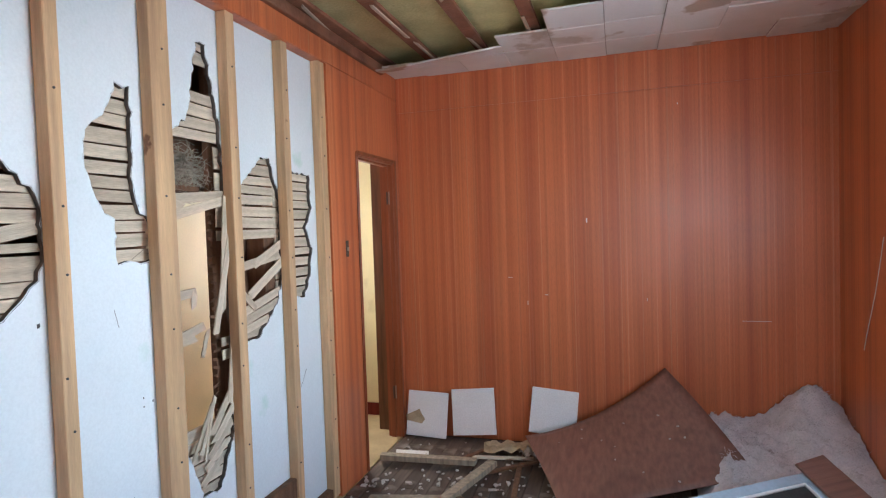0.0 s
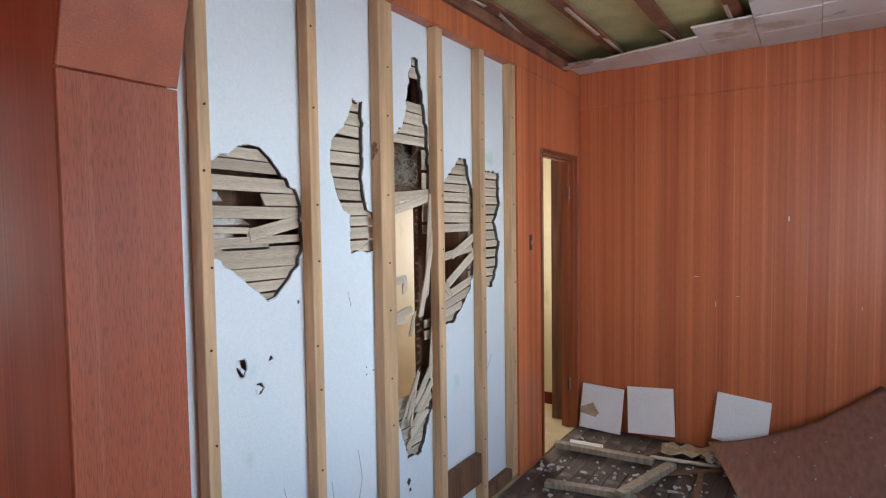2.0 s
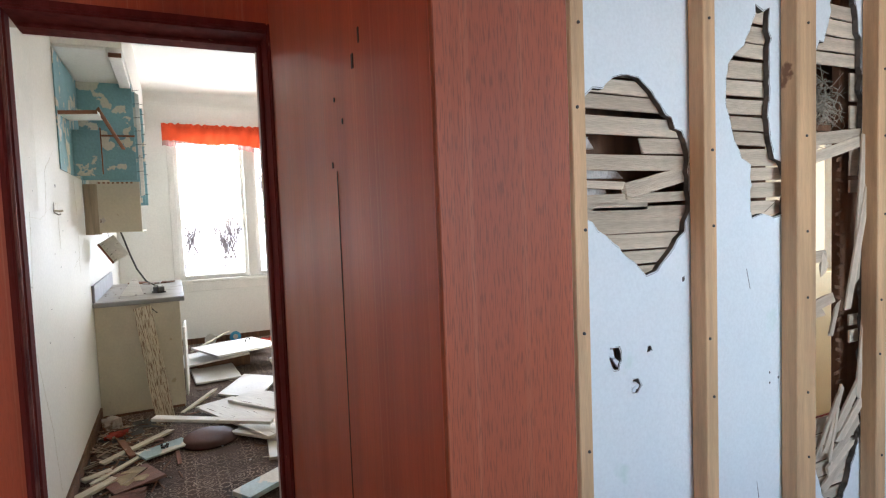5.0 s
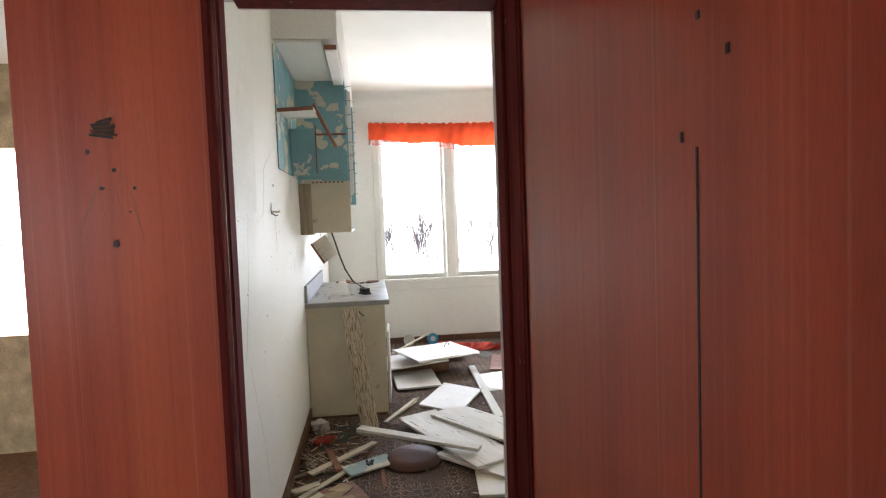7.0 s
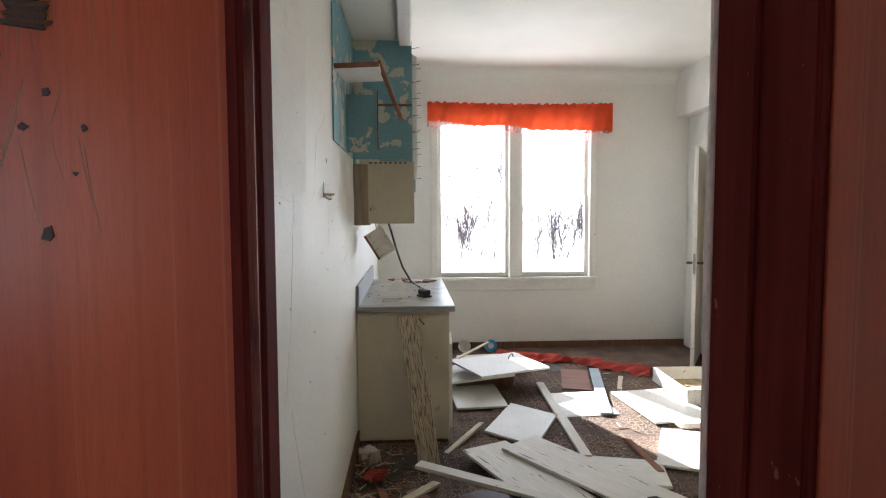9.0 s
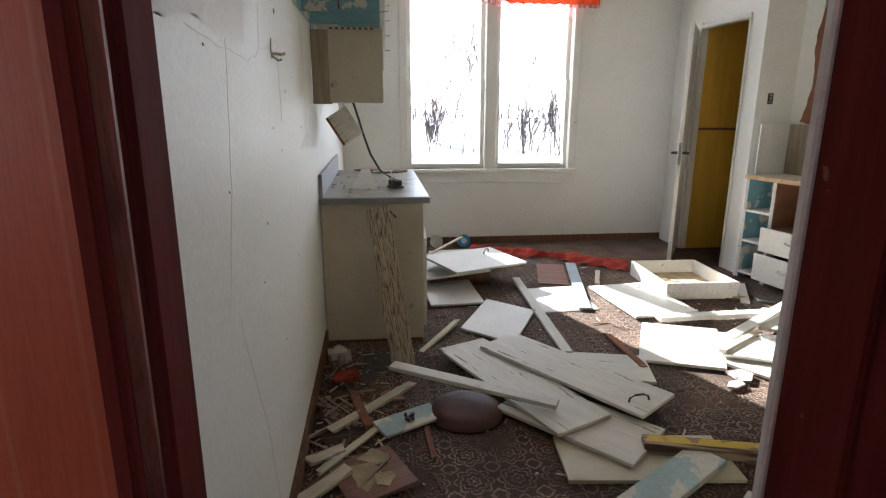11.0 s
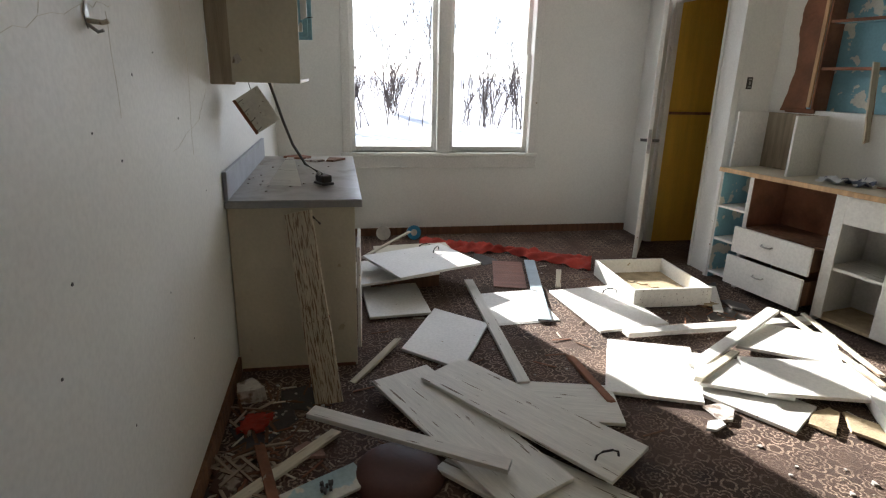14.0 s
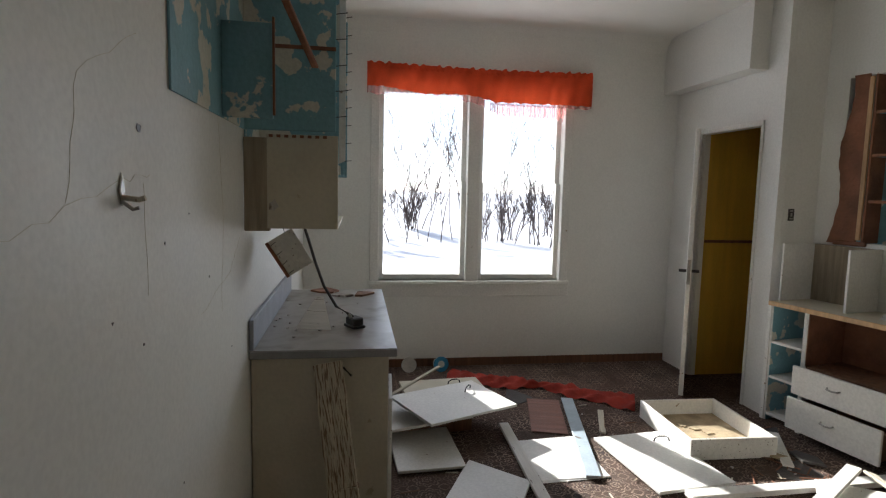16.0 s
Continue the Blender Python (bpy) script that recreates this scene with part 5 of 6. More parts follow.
south_counter()
top = thing("countertop", "dusty grey laminate countertop with raised back edge", "countertop")
part("slab", box(-6.72, KY + 0.002, 0.851, -5.215, 0.135, 0.884, 0.003), EDGING, top)
part("laminate", box(-6.70, KY + 0.018, 0.8845, -5.217, 0.132, 0.888), LAMINATE, top)
part("splash", box(-6.65, KY + 0.002, 0.8885, -5.22, KY + 0.022, 1.02, 0.003), SPLASH, top, "pale blue-grey back edge")
for k, (x, y, s, z) in enumerate(((-6.5, 0.0, 0.2, 0.889), (-6.62, -0.25, 0.22, 0.889), (-6.45, -0.15, 0.16, 0.889))):
    single("dirt_scrap", shard(s, 0.012, 40 + k, 8), (OLD_WOOD, SPLINTER, RUBBLE)[k], "brown torn laminate scrap on the countertop", "scrap", pose(x, y, z, 0, 0, 40 * k), "scraps on the countertop")
wedge = bmesh.new()
tri = [(-0.09, -0.17), (0.09, -0.15), (-0.03, 0.17), (-0.07, 0.17)]
lo, hi = [wedge.verts.new((x, y, 0)) for x, y in tri], [wedge.verts.new((x, y, 0.012)) for x, y in tri]
wedge.faces.new(lo[::-1]), wedge.faces.new(hi)
for k in range(4):
    wedge.faces.new((lo[k], lo[(k + 1) % 4], hi[(k + 1) % 4], hi[k]))
single("wedge_scrap", wedge, WORN, "worn greyish white triangular board on the countertop", "board", pose(-5.72, -0.22, 0.925, 20, 0, 78))
for k in range(16):
    ob = new("counter_crumb", CHIPS[rnd.choice((0, 0, 0, 1))])
    ob.matrix_world = pose(rnd.uniform(-6.4, -5.35), rnd.gauss(-0.36, 0.07) if k % 4 else rnd.uniform(-0.4, 0.1), 0.888, 0, 0, rnd.uniform(0, 360)) @ Matrix.Scale(0.8, 4)
    tagged(ob, "dark and pale crumb on the dusty countertop", "rubble", "crumbs on the countertop")
socket = thing("junction_box", "dark metal junction box hanging on a cable", "junction box", pose(-5.62, -0.05, 0.889, 0, 0, 30))
part("cover", box(-0.05, -0.035, 0.0, 0.05, 0.035, 0.012, 0.003), DARK, socket)
part("body", box(-0.04, -0.03, 0.012, 0.04, 0.03, 0.05, 0.006), DARK, socket)
part("clamp", tube([(0.0, -0.02, 0.05), (-0.01, -0.03, 0.065)], 0.01, 8), STEEL, socket)
path = [Vector((-5.55, -0.30, 1.43)), Vector((-5.56, -0.27, 1.33)), Vector((-5.58, -0.24, 1.22)), Vector((-5.60, -0.20, 1.10)), Vector((-5.61, -0.14, 0.995)), Vector((-5.62, -0.08, 0.955)), Vector((-5.62, -0.055, 0.94))]
single("armoured_cable", tube(path, 0.007, 8), DARK, "dark flexible cable hanging from the cupboard to the counter", "cable")
hung = thing("hanging_flap", "loose white board dangling under the cupboard on nails", "board", pose(-5.45, -0.346, 1.278, 32, 0, 4))
part("board", box(-0.016, -0.055, -0.092, 0.0, 0.068, 0.092, 0.002), WORN, hung)
part("edge_strip", box(-0.02, -0.07, -0.092, 0.006, -0.0555, 0.092, 0.002), SPLINTER, hung)
for k in range(4):
    part("nail", tube([(0.0, -0.06, -0.08 + 0.05 * k), (0.012, -0.025, -0.075 + 0.05 * k)], 0.0018, 4), DARK, hung)
part("strap", tube([(-0.008, 0.03, 0.09), (-0.008, 0.05, 0.15)], 0.002, 4), DARK, hung)


def hanging_cupboards():
    setting("bulkhead_south", boxes((KW, KY, 2.525, -4.27, -0.13, KH)), KITCHEN, "boxed bulkhead above the hanging cupboards", "wall")
    ob = thing("wall_cupboard", "broken open wall cupboard with peeling blue paint", "cupboard")
    part("back_board", box(-5.15, KY + 0.002, 1.80, -4.255, KY + 0.008, 2.50), BLUE, ob)
    part("top_board", box(-5.15, KY + 0.009, 2.505, -4.27, -0.215, 2.522, 0.002), KITCHEN, ob)
    part("front_strip", box(-5.14, -0.205, 2.47, -4.29, -0.135, 2.50, 0.003), WHITE, ob)
    part("strip_end", box(-4.289, -0.205, 2.472, -4.284, -0.135, 2.498), SPLINTER, ob)
    part("side_board", box(-5.168, KY + 0.009, 1.80, -5.15, -0.13, 2.505, 0.002), BLUE, ob)
    part("shelf_line", box(-5.149, KY + 0.05, 2.115, -5.138, -0.13, 2.128), SPLINTER, ob, "torn shelf edge with nails")
    shelf = part("shelf_stub", box(-0.42, 0, -0.009, 0, 0.2, 0.009, 0.002), WHITE, ob, "broken white shelf stub", pose(-4.28, KY + 0.009, 2.13, 3, 4, 0))
    part("raw_edge", box(0.001, 0, -0.011, 0.007, 0.2, 0.011), SPLINTER, shelf)
    part("hanging_strip", rough_board(0.5, 0.022, 0.012, 3, 0.02, steps=3), SPLINTER, ob, "", pose(-4.62, -0.24, 2.08, 0, 22, 168))
    part("divider", box(-4.78, KY + 0.01, 1.80, -4.765, -0.32, 2.105, 0.002), BLUE, ob)
    part("divider_edge", box(-4.766, -0.319, 1.81, -4.75, -0.312, 2.12), SPLINTER, ob)
    for k in range(7):
        part("nail", tube([(-5.16 + 0.012 * (k % 2), -0.13, 1.86 + 0.1 * k), (-5.15, -0.085, 1.865 + 0.1 * k)], 0.002, 4), DARK, ob)
    low = thing("lower_cupboard", "beige painted small cupboard box with a grey weathered strip", "cupboard")
    part("side_board", box(-5.17, KY + 0.09, 1.41, -5.152, -0.12, 1.785, 0.002), BEIGE, low)
    part("weathered_strip", box(-0.02, -0.05, 0, 0.0, 0.05, 0.37, 0.003), GREYWOOD, low, "grey weathered board strip", pose(-5.145, KY + 0.055, 1.40, 0, 0, 12))
    part("bottom_board", box(-5.98, KY + 0.01, 1.41, -5.171, -0.12, 1.425, 0.002), BEIGE, low)
    part("nail_line", boxes(*[(-5.151, KY + 0.1 + 0.03 * k, 1.772, -5.146, KY + 0.115 + 0.03 * k, 1.783) for k in range(8)]), SPLINTER, low)
    part("chip", shard(0.05, 0.003, 5), RUBBLE, low, "", Matrix.Translation((-5.151, KY + 0.115, 1.50)) @ Matrix.Rotation(radians(90), 4, "Y"))
    run = thing("far_cupboard", "row of stripped wall cupboards with ragged front edges", "cupboard")
    for k, x in enumerate((-5.5, -5.85, -6.2)):
        part("side_board", box(x - 0.016, KY + 0.009, 1.64, x, -0.12 + 0.01 * k, 2.522, 0.002), BLUE, run)
    part("back_board", box(-6.19, KY + 0.002, 1.64, -5.17, KY + 0.008, 2.52), BLUE, run)
    for k, z in enumerate((1.66, 1.96, 2.24)):
        part("shelf", box(-6.18, KY + 0.01, z, -5.52, -0.14, z + 0.016, 0.002), WHITE, run)
    part("front_strip", rough_board(0.8, 0.03, 0.012, 7, 0.02), WHITE, run, "", pose(-5.49, -0.112, 2.1, 0, 90, 0))
    for k in range(10):
        part("nail", tube([(-5.5, -0.12, 1.7 + 0.08 * k), (-5.48, -0.07, 1.705 + 0.08 * k)], 0.002, 4), DARK, run)


hanging_cupboards()
hook = thing("wall_hook", "rusty diamond-plated coat hook on the plaster wall", "hook", pose(-3.955, KY, 1.55) @ Matrix.Scale(0.75, 4))
plate = lathe([(0.028, 0), (0.028, 0.003), (0.02, 0.005)], 4)
part("plate", plate, STEEL, hook, at=Matrix.Translation((-0.005, 0.001, 0.02)) @ Matrix.Rotation(radians(-90), 4, "X") @ Matrix.Diagonal((0.7, 1.5, 1, 1)))
part("arm", tube([(0, 0.004, 0.0), (0, 0.045, -0.005), (0.0, 0.06, 0.0)], 0.007, 8), BARE, hook)
part("lower_arm", tube([(0, 0.004, -0.01), (0, 0.03, -0.03), (0, 0.045, -0.025)], 0.005, 8), STEEL, hook)
for k, (x, z, s) in enumerate(((-4.06, 1.69, 0.035), (-4.20, 1.44, 0.012), (-3.45, 1.78, 0.012), (-3.47, 1.63, 0.01), (-3.9, 1.32, 0.01), (-4.05, 1.24, 0.01), (-3.7, 1.05, 0.014), (-4.4, 1.5, 0.01), (-3.3, 1.2, 0.012), (-4.6, 1.3, 0.012),
                               (-3.6, 0.9, 0.012), (-4.9, 1.0, 0.01), (-3.2, 1.5, 0.014), (-4.3, 0.8, 0.012), (-3.9, 0.6, 0.012), (-4.5, 0.55, 0.01))):
    single("wall_scar", shard(s * 0.9, 0.001, 300 + k, 5), DARK, "dark nail hole in the kitchen plaster", "nail hole", Matrix.Translation((x, KY + 0.0005, z)) @ Matrix.Rotation(radians(-90), 4, "X"), "nail holes in the long wall")


def crack(points, name="plaster_crack"):
    """A hairline crack on the long kitchen wall, from (x, z) corners with small kinks."""
    r = random.Random(int(points[0][0] * 1000))
    path = []
    for (x0, z0), (x1, z1) in zip(points, points[1:]):
        for k in range(7):
            f = k / 7
            path.append((x0 + (x1 - x0) * f + r.uniform(-0.006, 0.006), KY + 0.0004, z0 + (z1 - z0) * f + r.uniform(-0.006, 0.006)))
    single(name, tube(path, 0.0004, 4), BARE, "thin meandering hairline crack in the plaster", "crack", group="cracks in the long wall")


for points in (((-3.35, 2.0), (-3.4, 1.65), (-3.32, 1.2), (-3.2, 0.9)), ((-3.1, 1.52), (-3.6, 1.5), (-3.95, 1.58), (-4.15, 1.6)), ((-3.75, 1.55), (-3.8, 1.75), (-4.1, 1.9)), ((-4.75, 1.78), (-4.8, 1.5), (-4.75, 1.1)),
               ((-4.08, 1.58), (-4.09, 1.3)), ((-3.3, 0.9), (-3.5, 0.5), (-3.62, 0.1)), ((-4.5, 1.2), (-4.9, 1.28), (-5.1, 1.4))):
    crack(points)

# dull patch where the gloss paint has come away
r = random.Random(23)
low = [(-2.62 - 0.95 * k / 30, 1.535 + 0.012 * math.sin(k * 0.45) + r.uniform(-0.007, 0.007)) for k in range(31)]
side_edge = [(-3.57 - 0.004 * k + r.uniform(-0.012, 0.012), 1.56 + 0.9 * k / 24) for k in range(1, 25)]
bm = bmesh.new()
bm.faces.new([bm.verts.new((x, KY + 0.0012, z)) for x, z in low + side_edge + [(-2.62, 2.46)]][::-1])
bmesh.ops.triangulate(bm, faces=bm.faces[:])
part("paint_patch", bm, DULL, wall_long, "dull beige patch of bare plaster")

# ---- kitchen: sink wall, standing slightly askew ----
def local(name, label, category, group=""):
    ob = thing(name, label, category, NORTH, group)
    return ob


FRONT = -0.36
ply = local("sink_counter", "long plywood counter with a worn bare edge", "countertop")
part("board", box(0.0, FRONT - 0.03, 0.835, 2.6, -0.001, 0.862, 0.003), BEIGE, ply)
part("edge", box(0.0, FRONT - 0.042, 0.832, 2.6, FRONT - 0.031, 0.864, 0.003), STUD, ply, "bare plywood edge")


def sink_units():
    shelf = local("open_shelf_unit", "narrow open shelf unit with peeling blue inside", "shelf")
    part("side", box(0.0, FRONT, 0, 0.012, -0.004, 0.831, 0.002), WHITE, shelf)
    part("lining", box(0.0125, FRONT + 0.004, 0.002, 0.0155, -0.013, 0.83), BLUE, shelf, "peeling blue lining")
    part("side", box(0.245, FRONT, 0, 0.26, -0.004, 0.831, 0.002), WHITE, shelf)
    part("back", box(0.016, -0.012, 0, 0.244, -0.004, 0.831), BLUE, shelf)
    for z in (0.04, 0.31, 0.56):
        part("shelf", box(0.016, FRONT, z, 0.244, -0.013, z + 0.018, 0.002), WHITE, shelf)
    part("post", box(-0.03, FRONT - 0.005, 0, -0.001, FRONT + 0.05, 0.831, 0.002), WHITE, shelf)
    unit = local("drawer_unit", "white drawer cabinet with the top drawer missing", "cabinet")
    part("side", box(0.261, FRONT, 0, 0.275, -0.004, 0.831, 0.002), WHITE, unit)
    part("side", box(0.87, FRONT, 0, 0.89, -0.004, 0.831, 0.002), WHITE, unit)
    part("back", box(0.276, -0.012, 0, 0.869, -0.004, 0.831), SPLINTER, unit)
    part("divider", box(0.276, FRONT + 0.01, 0.455, 0.869, -0.013, 0.47, 0.002), OLD_WOOD, unit)
    part("inner_side", box(0.2755, FRONT + 0.005, 0.471, 0.281, -0.013, 0.83), SPLINTER, unit, "bare red-brown inside")
    for z0, z1, out, turn in ((0.285, 0.475, 0.05, 0.5), (0.055, 0.268, 0.08, -1.5)):
        drawer = part("drawer", box(0.245, FRONT - out - 0.02, z0, 0.845, FRONT - out, z1, 0.004), WHITE, unit, "white drawer front with steel pull")
        part("drawer_box", boxes((0.285, FRONT - out + 0.001, z0 + 0.02, 0.30, -0.05, z1 - 0.03), (0.815, FRONT - out + 0.001, z0 + 0.02, 0.83, -0.05, z1 - 0.03), (0.301, FRONT - out + 0.001, z0 + 0.02, 0.814, -0.05, z0 + 0.03)), OLD_WOOD, drawer)
        mid = (z0 + z1) / 2 + 0.02
        part("pull", tube([(0.49, FRONT - out - 0.02, mid), (0.495, FRONT - out - 0.038, mid - 0.004), (0.53, FRONT - out - 0.042, mid - 0.008), (0.565, FRONT - out - 0.038, mid - 0.004), (0.57, FRONT - out - 0.02, mid)], 0.006, 8), STEEL, drawer)
    sink = local("sink_cabinet", "white sink cabinet with an open doorless front", "cabinet")
    part("stile", box(0.891, FRONT - 0.015, 0.04, 0.95, FRONT, 0.831, 0.002), WHITE, sink)
    part("apron", box(0.951, FRONT - 0.015, 0.66, 2.0, FRONT, 0.831, 0.002), WHITE, sink)
    part("door", box(1.25, FRONT - 0.016, 0.04, 2.0, FRONT - 0.001, 0.655, 0.003), WHITE, sink)
    part("shelf", box(0.9, FRONT, 0.36, 1.98, -0.013, 0.38, 0.002), WORN, sink)
    part("floor_board", box(0.9, FRONT, 0.03, 1.98, -0.013, 0.05, 0.002), SAND, sink)
    part("back", box(0.9, -0.012, 0.0, 1.98, -0.004, 0.831), WHITE, sink)
    part("side", box(1.98, FRONT, 0, 2.0, -0.004, 0.831, 0.002), WHITE, sink)
    vent = part("vent", box(1.20, FRONT - 0.022, 0.70, 1.34, FRONT - 0.0155, 0.79, 0.003), STEEL, sink, "oval steel vent grille")
    for k in range(5):
        part("slot", box(1.22, FRONT - 0.0235, 0.712 + 0.016 * k, 1.32, FRONT - 0.0222, 0.718 + 0.016 * k), DARK, vent)
    cub = local("counter_cubby", "open white cubby box on the counter with dark inside", "cupboard")
    part("side", box(0.01, FRONT + 0.04, 0.863, 0.025, -0.005, 1.265, 0.002), WHITE, cub)
    part("side", box(0.45, FRONT + 0.06, 0.863, 0.468, -0.005, 1.265, 0.002), WHITE, cub)
    part("back", box(0.026, -0.03, 0.863, 0.449, -0.006, 1.262), GREYWOOD, cub)
    paper = local("crumpled_paper", "crumpled printed paper on the plywood counter", "paper")
    sheet = rag(3.3, 0.3, 0.2)
    part("sheet", sheet, PAPER, paper, "", pose(0.78, -0.16, 0.862, 0, 0, 20))
    for k in range(3):
        piece = local("torn_strip", "torn brown strip on the plywood counter", "strip", "torn strips on the counter")
        part("strip", rough_board(0.3, 0.05, 0.006, 80 + k, 0.03), SPLINTER, piece, "", pose(1.1 + 0.2 * k, -0.12 - 0.04 * k, 0.864, 0, 0, -10 + 14 * k))
    # broken opening with blue shelves behind it
    hutch = local("recessed_shelves", "recessed shelves with flaking blue paint behind broken plaster", "shelf")
    part("back", box(0.05, 0.15, 1.25, 1.8, 0.165, 2.42), BLUE, hutch)
    part("side", box(0.315, 0.0, 1.29, 0.33, 0.149, 2.40, 0.002), SPLINTER, hutch)
    part("side", box(1.76, 0.101, 1.25, 1.775, 0.149, 2.40, 0.002), BLUE, hutch)
    part("top", box(0.05, 0.101, 2.40, 1.8, 0.149, 2.415), BLUE, hutch)
    for z in (1.25, 1.56, 1.86, 2.14):
        board = part("shelf", box(0.331, 0.02, z, 1.758, 0.149, z + 0.016, 0.002), BLUE, hutch)
        part("raw_edge", box(0.331, 0.008, z - 0.002, 1.758, 0.0195, z + 0.018, 0.002), SPLINTER, board, "torn red-brown shelf edge")
    part("upright", box(0.285, -0.012, 1.31, 0.313, 0.004, 2.38, 0.003), STUD, hutch)
    ragged = bmesh.new()
    r = random.Random(14)
    zs = [1.28 + 1.12 * k / 26 for k in range(27)]
    wave = [(0.12 + 0.06 * (z - 1.28) + 0.022 * math.sin(z * 9) + r.uniform(-0.006, 0.006), 0.284) for z in zs]
    cols = [[ragged.verts.new((x, y, z)) for x, y in ((l, -0.004), (l - 0.002, -0.016), (q, -0.010), (q, 0.004))] for z, (l, q) in zip(zs, wave)]
    for one, two in zip(cols, cols[1:]):
        for k in range(4):
            ragged.faces.new((one[k], one[(k + 1) % 4], two[(k + 1) % 4], two[k]))
    part("torn_edge", ragged, SPLINTER, hutch, "ragged torn red-brown board edge")
    part("sill_block", box(0.14, -0.02, 1.27, 0.36, -0.001, 1.30, 0.003), SPLINTER, hutch)
    lath = local("dangling_board", "grey board dangling before the blue shelves", "board")
    part("board", rough_board(0.5, 0.06, 0.012, 17, 0.01), BARE, lath, "", pose(0.72, -0.02, 1.36, 0, 84, 0))


sink_units()
outlet = single("outlet_hole", boxes((-6.4095, 2.985, 1.42, -6.406, 3.03, 1.505)), DARK, "open outlet hole with dark box in the pier", "outlet")
part("strap", boxes((-6.406, 2.995, 1.43, -6.403, 3.02, 1.44), (-6.406, 2.995, 1.485, -6.403, 3.02, 1.495), (-6.406, 3.002, 1.45, -6.402, 3.014, 1.475)), STEEL, outlet)


def closet_door():
    ob = thing("door_1", "narrow white flush closet door standing ajar", "door", pose(CD[0] - 0.03, 2.865, 0, 0, 0, -33), kind="structure")
    part("leaf", box(0.0, -0.035, 0.015, 0.66, 0.0, 2.085, 0.003), WHITE, ob)
    lock = part("latch_plate", box(0.6605, -0.03, 0.90, 0.663, -0.006, 1.09), STEEL, ob)
    for side in (-0.036, 0.001):
        s = -1 if side < 0 else 1
        part("knob", tube([(0.61, side, 1.0), (0.61, side + s * 0.035, 1.0), (0.61, side + s * 0.055, 1.0)], 0.012, 10), DARK, ob)
    return ob


closet_door()
frame_c = thing("door_frame_3", "thin white painted closet door frame", "door frame", kind="structure")
part("jamb", box(CD[0] - 0.05, 2.872, 0, CD[0] - 0.003, 2.888, CD[2] + 0.05, 0.003), WHITE, frame_c)
part("head", box(CD[0] - 0.002, 2.872, CD[2] + 0.002, CD[1] + 0.03, 2.888, CD[2] + 0.04, 0.003), WHITE, frame_c)
part("jamb", box(CD[1] + 0.002, 2.878, 0, CD[1] + 0.03, 2.888, CD[2], 0.003), WHITE, frame_c)

# smoke alarm on the kitchen ceiling
single("smoke_alarm", lathe([(0.065, 0), (0.065, 0.02), (0.05, 0.035), (0.03, 0.04)], 24), WHITE, "round white smoke alarm on the kitchen ceiling", "smoke alarm", pose(-5.35, 1.17, KH, 180, 0, 0))

# ---- kitchen: loose things on the carpet ----
LONG_BITS = [mesh_of(rough_board(l, 0.014, 0.006, 30 + k, 0.02, steps=2), "wood_splinter", m) for k, (l, m) in enumerate(((0.12, STAINED), (0.18, STAINED), (0.09, OLD_WOOD)))]


def slab(name, label, x, y, z, run, wide, turn, material=WHITE, thick=0.018, tilt=(0, 0), group="cupboard panels on the floor", category="panel", handle=None, skew=0.0, ragged=0.0, seed=None):
    ob = single(name, rough_board(run, wide, thick, seed if seed is not None else int(abs(x * 1000 + y * 77)), ragged, skew, steps=4), material, label, category, pose(x, y, z, tilt[0], tilt[1], turn), group)
    if handle is not None:
        hx, hy, turned = handle
        c, s = math.cos(radians(turned)), math.sin(radians(turned))
        part("handle", tube([(hx + c * a, hy + s * a, thick + b) for a, b in ((-0.05, 0), (-0.045, 0.02), (-0.02, 0.032), (0.02, 0.032), (0.045, 0.02), (0.05, 0))], 0.005, 6), DARK, ob, "dark wire handle")
    return ob


slab("loose_board", "long worn white cupboard door with wire handle on the pile", -4.60, 0.79, 0.07, 1.0, 0.285, 35, WORN, handle=(0.42, -0.04, 60), tilt=(1, 0))
slab("loose_board", "long worn white cupboard door lying under another", -4.57, 0.50, 0.045, 1.0, 0.31, 24, WORN)
slab("loose_board", "grey-white cupboard door low in the pile", -4.20, 0.70, 0.024, 0.66, 0.34, 42, WORN)
slab("loose_board", "cream cupboard door flat on the carpet", -3.92, 0.88, 0.003, 0.68, 0.30, 84, BEIGE)
slab("loose_board", "white square panel with nail marks on the carpet", -5.49, 0.62, 0.006, 0.60, 0.38, -27, WHITE, skew=0.3)
slab("loose_board", "worn white panel edge under the pile", -4.73, 1.05, 0.006, 0.46, 0.32, 76, WORN)
slab("loose_board", "clean white panel lying in the sunlight", -4.97, 1.61, 0.008, 0.60, 0.45, -27, WHITE, skew=-0.1)
slab("loose_board", "white cupboard door half in sunlight with a handle", -5.78, 1.74, 0.012, 0.68, 0.48, 6, WHITE, handle=(-0.2, 0.16, 80))
slab("pale_sheet", "broken pale sheet with torn edges in the sunlight", -5.90, 1.17, 0.004, 0.52, 0.40, 0, WHITE, 0.006, ragged=0.03)
slab("blue_strip_board", "narrow board with flaking blue and white paint", -6.21, 1.41, 0.012, 1.2, 0.085, -14, SASH, 0.014, group="loose boards", category="board")
slab("brown_sheet", "brown hardboard scrap on the carpet", -6.53, 1.30, 0.004, 0.6, 0.24, -14, HARDBOARD, 0.007, ragged=0.02)
slab("loose_board", "white cupboard door on top of a stack by the counter", -6.37, 0.60, 0.185, 0.70, 0.48, 118, WHITE, tilt=(3, 2), handle=(0.2, 0.1, 30))
slab("loose_board", "white cupboard door in the middle of the stack", -6.38, 0.36, 0.12, 0.62, 0.42, 104, WHITE, tilt=(2, -2))
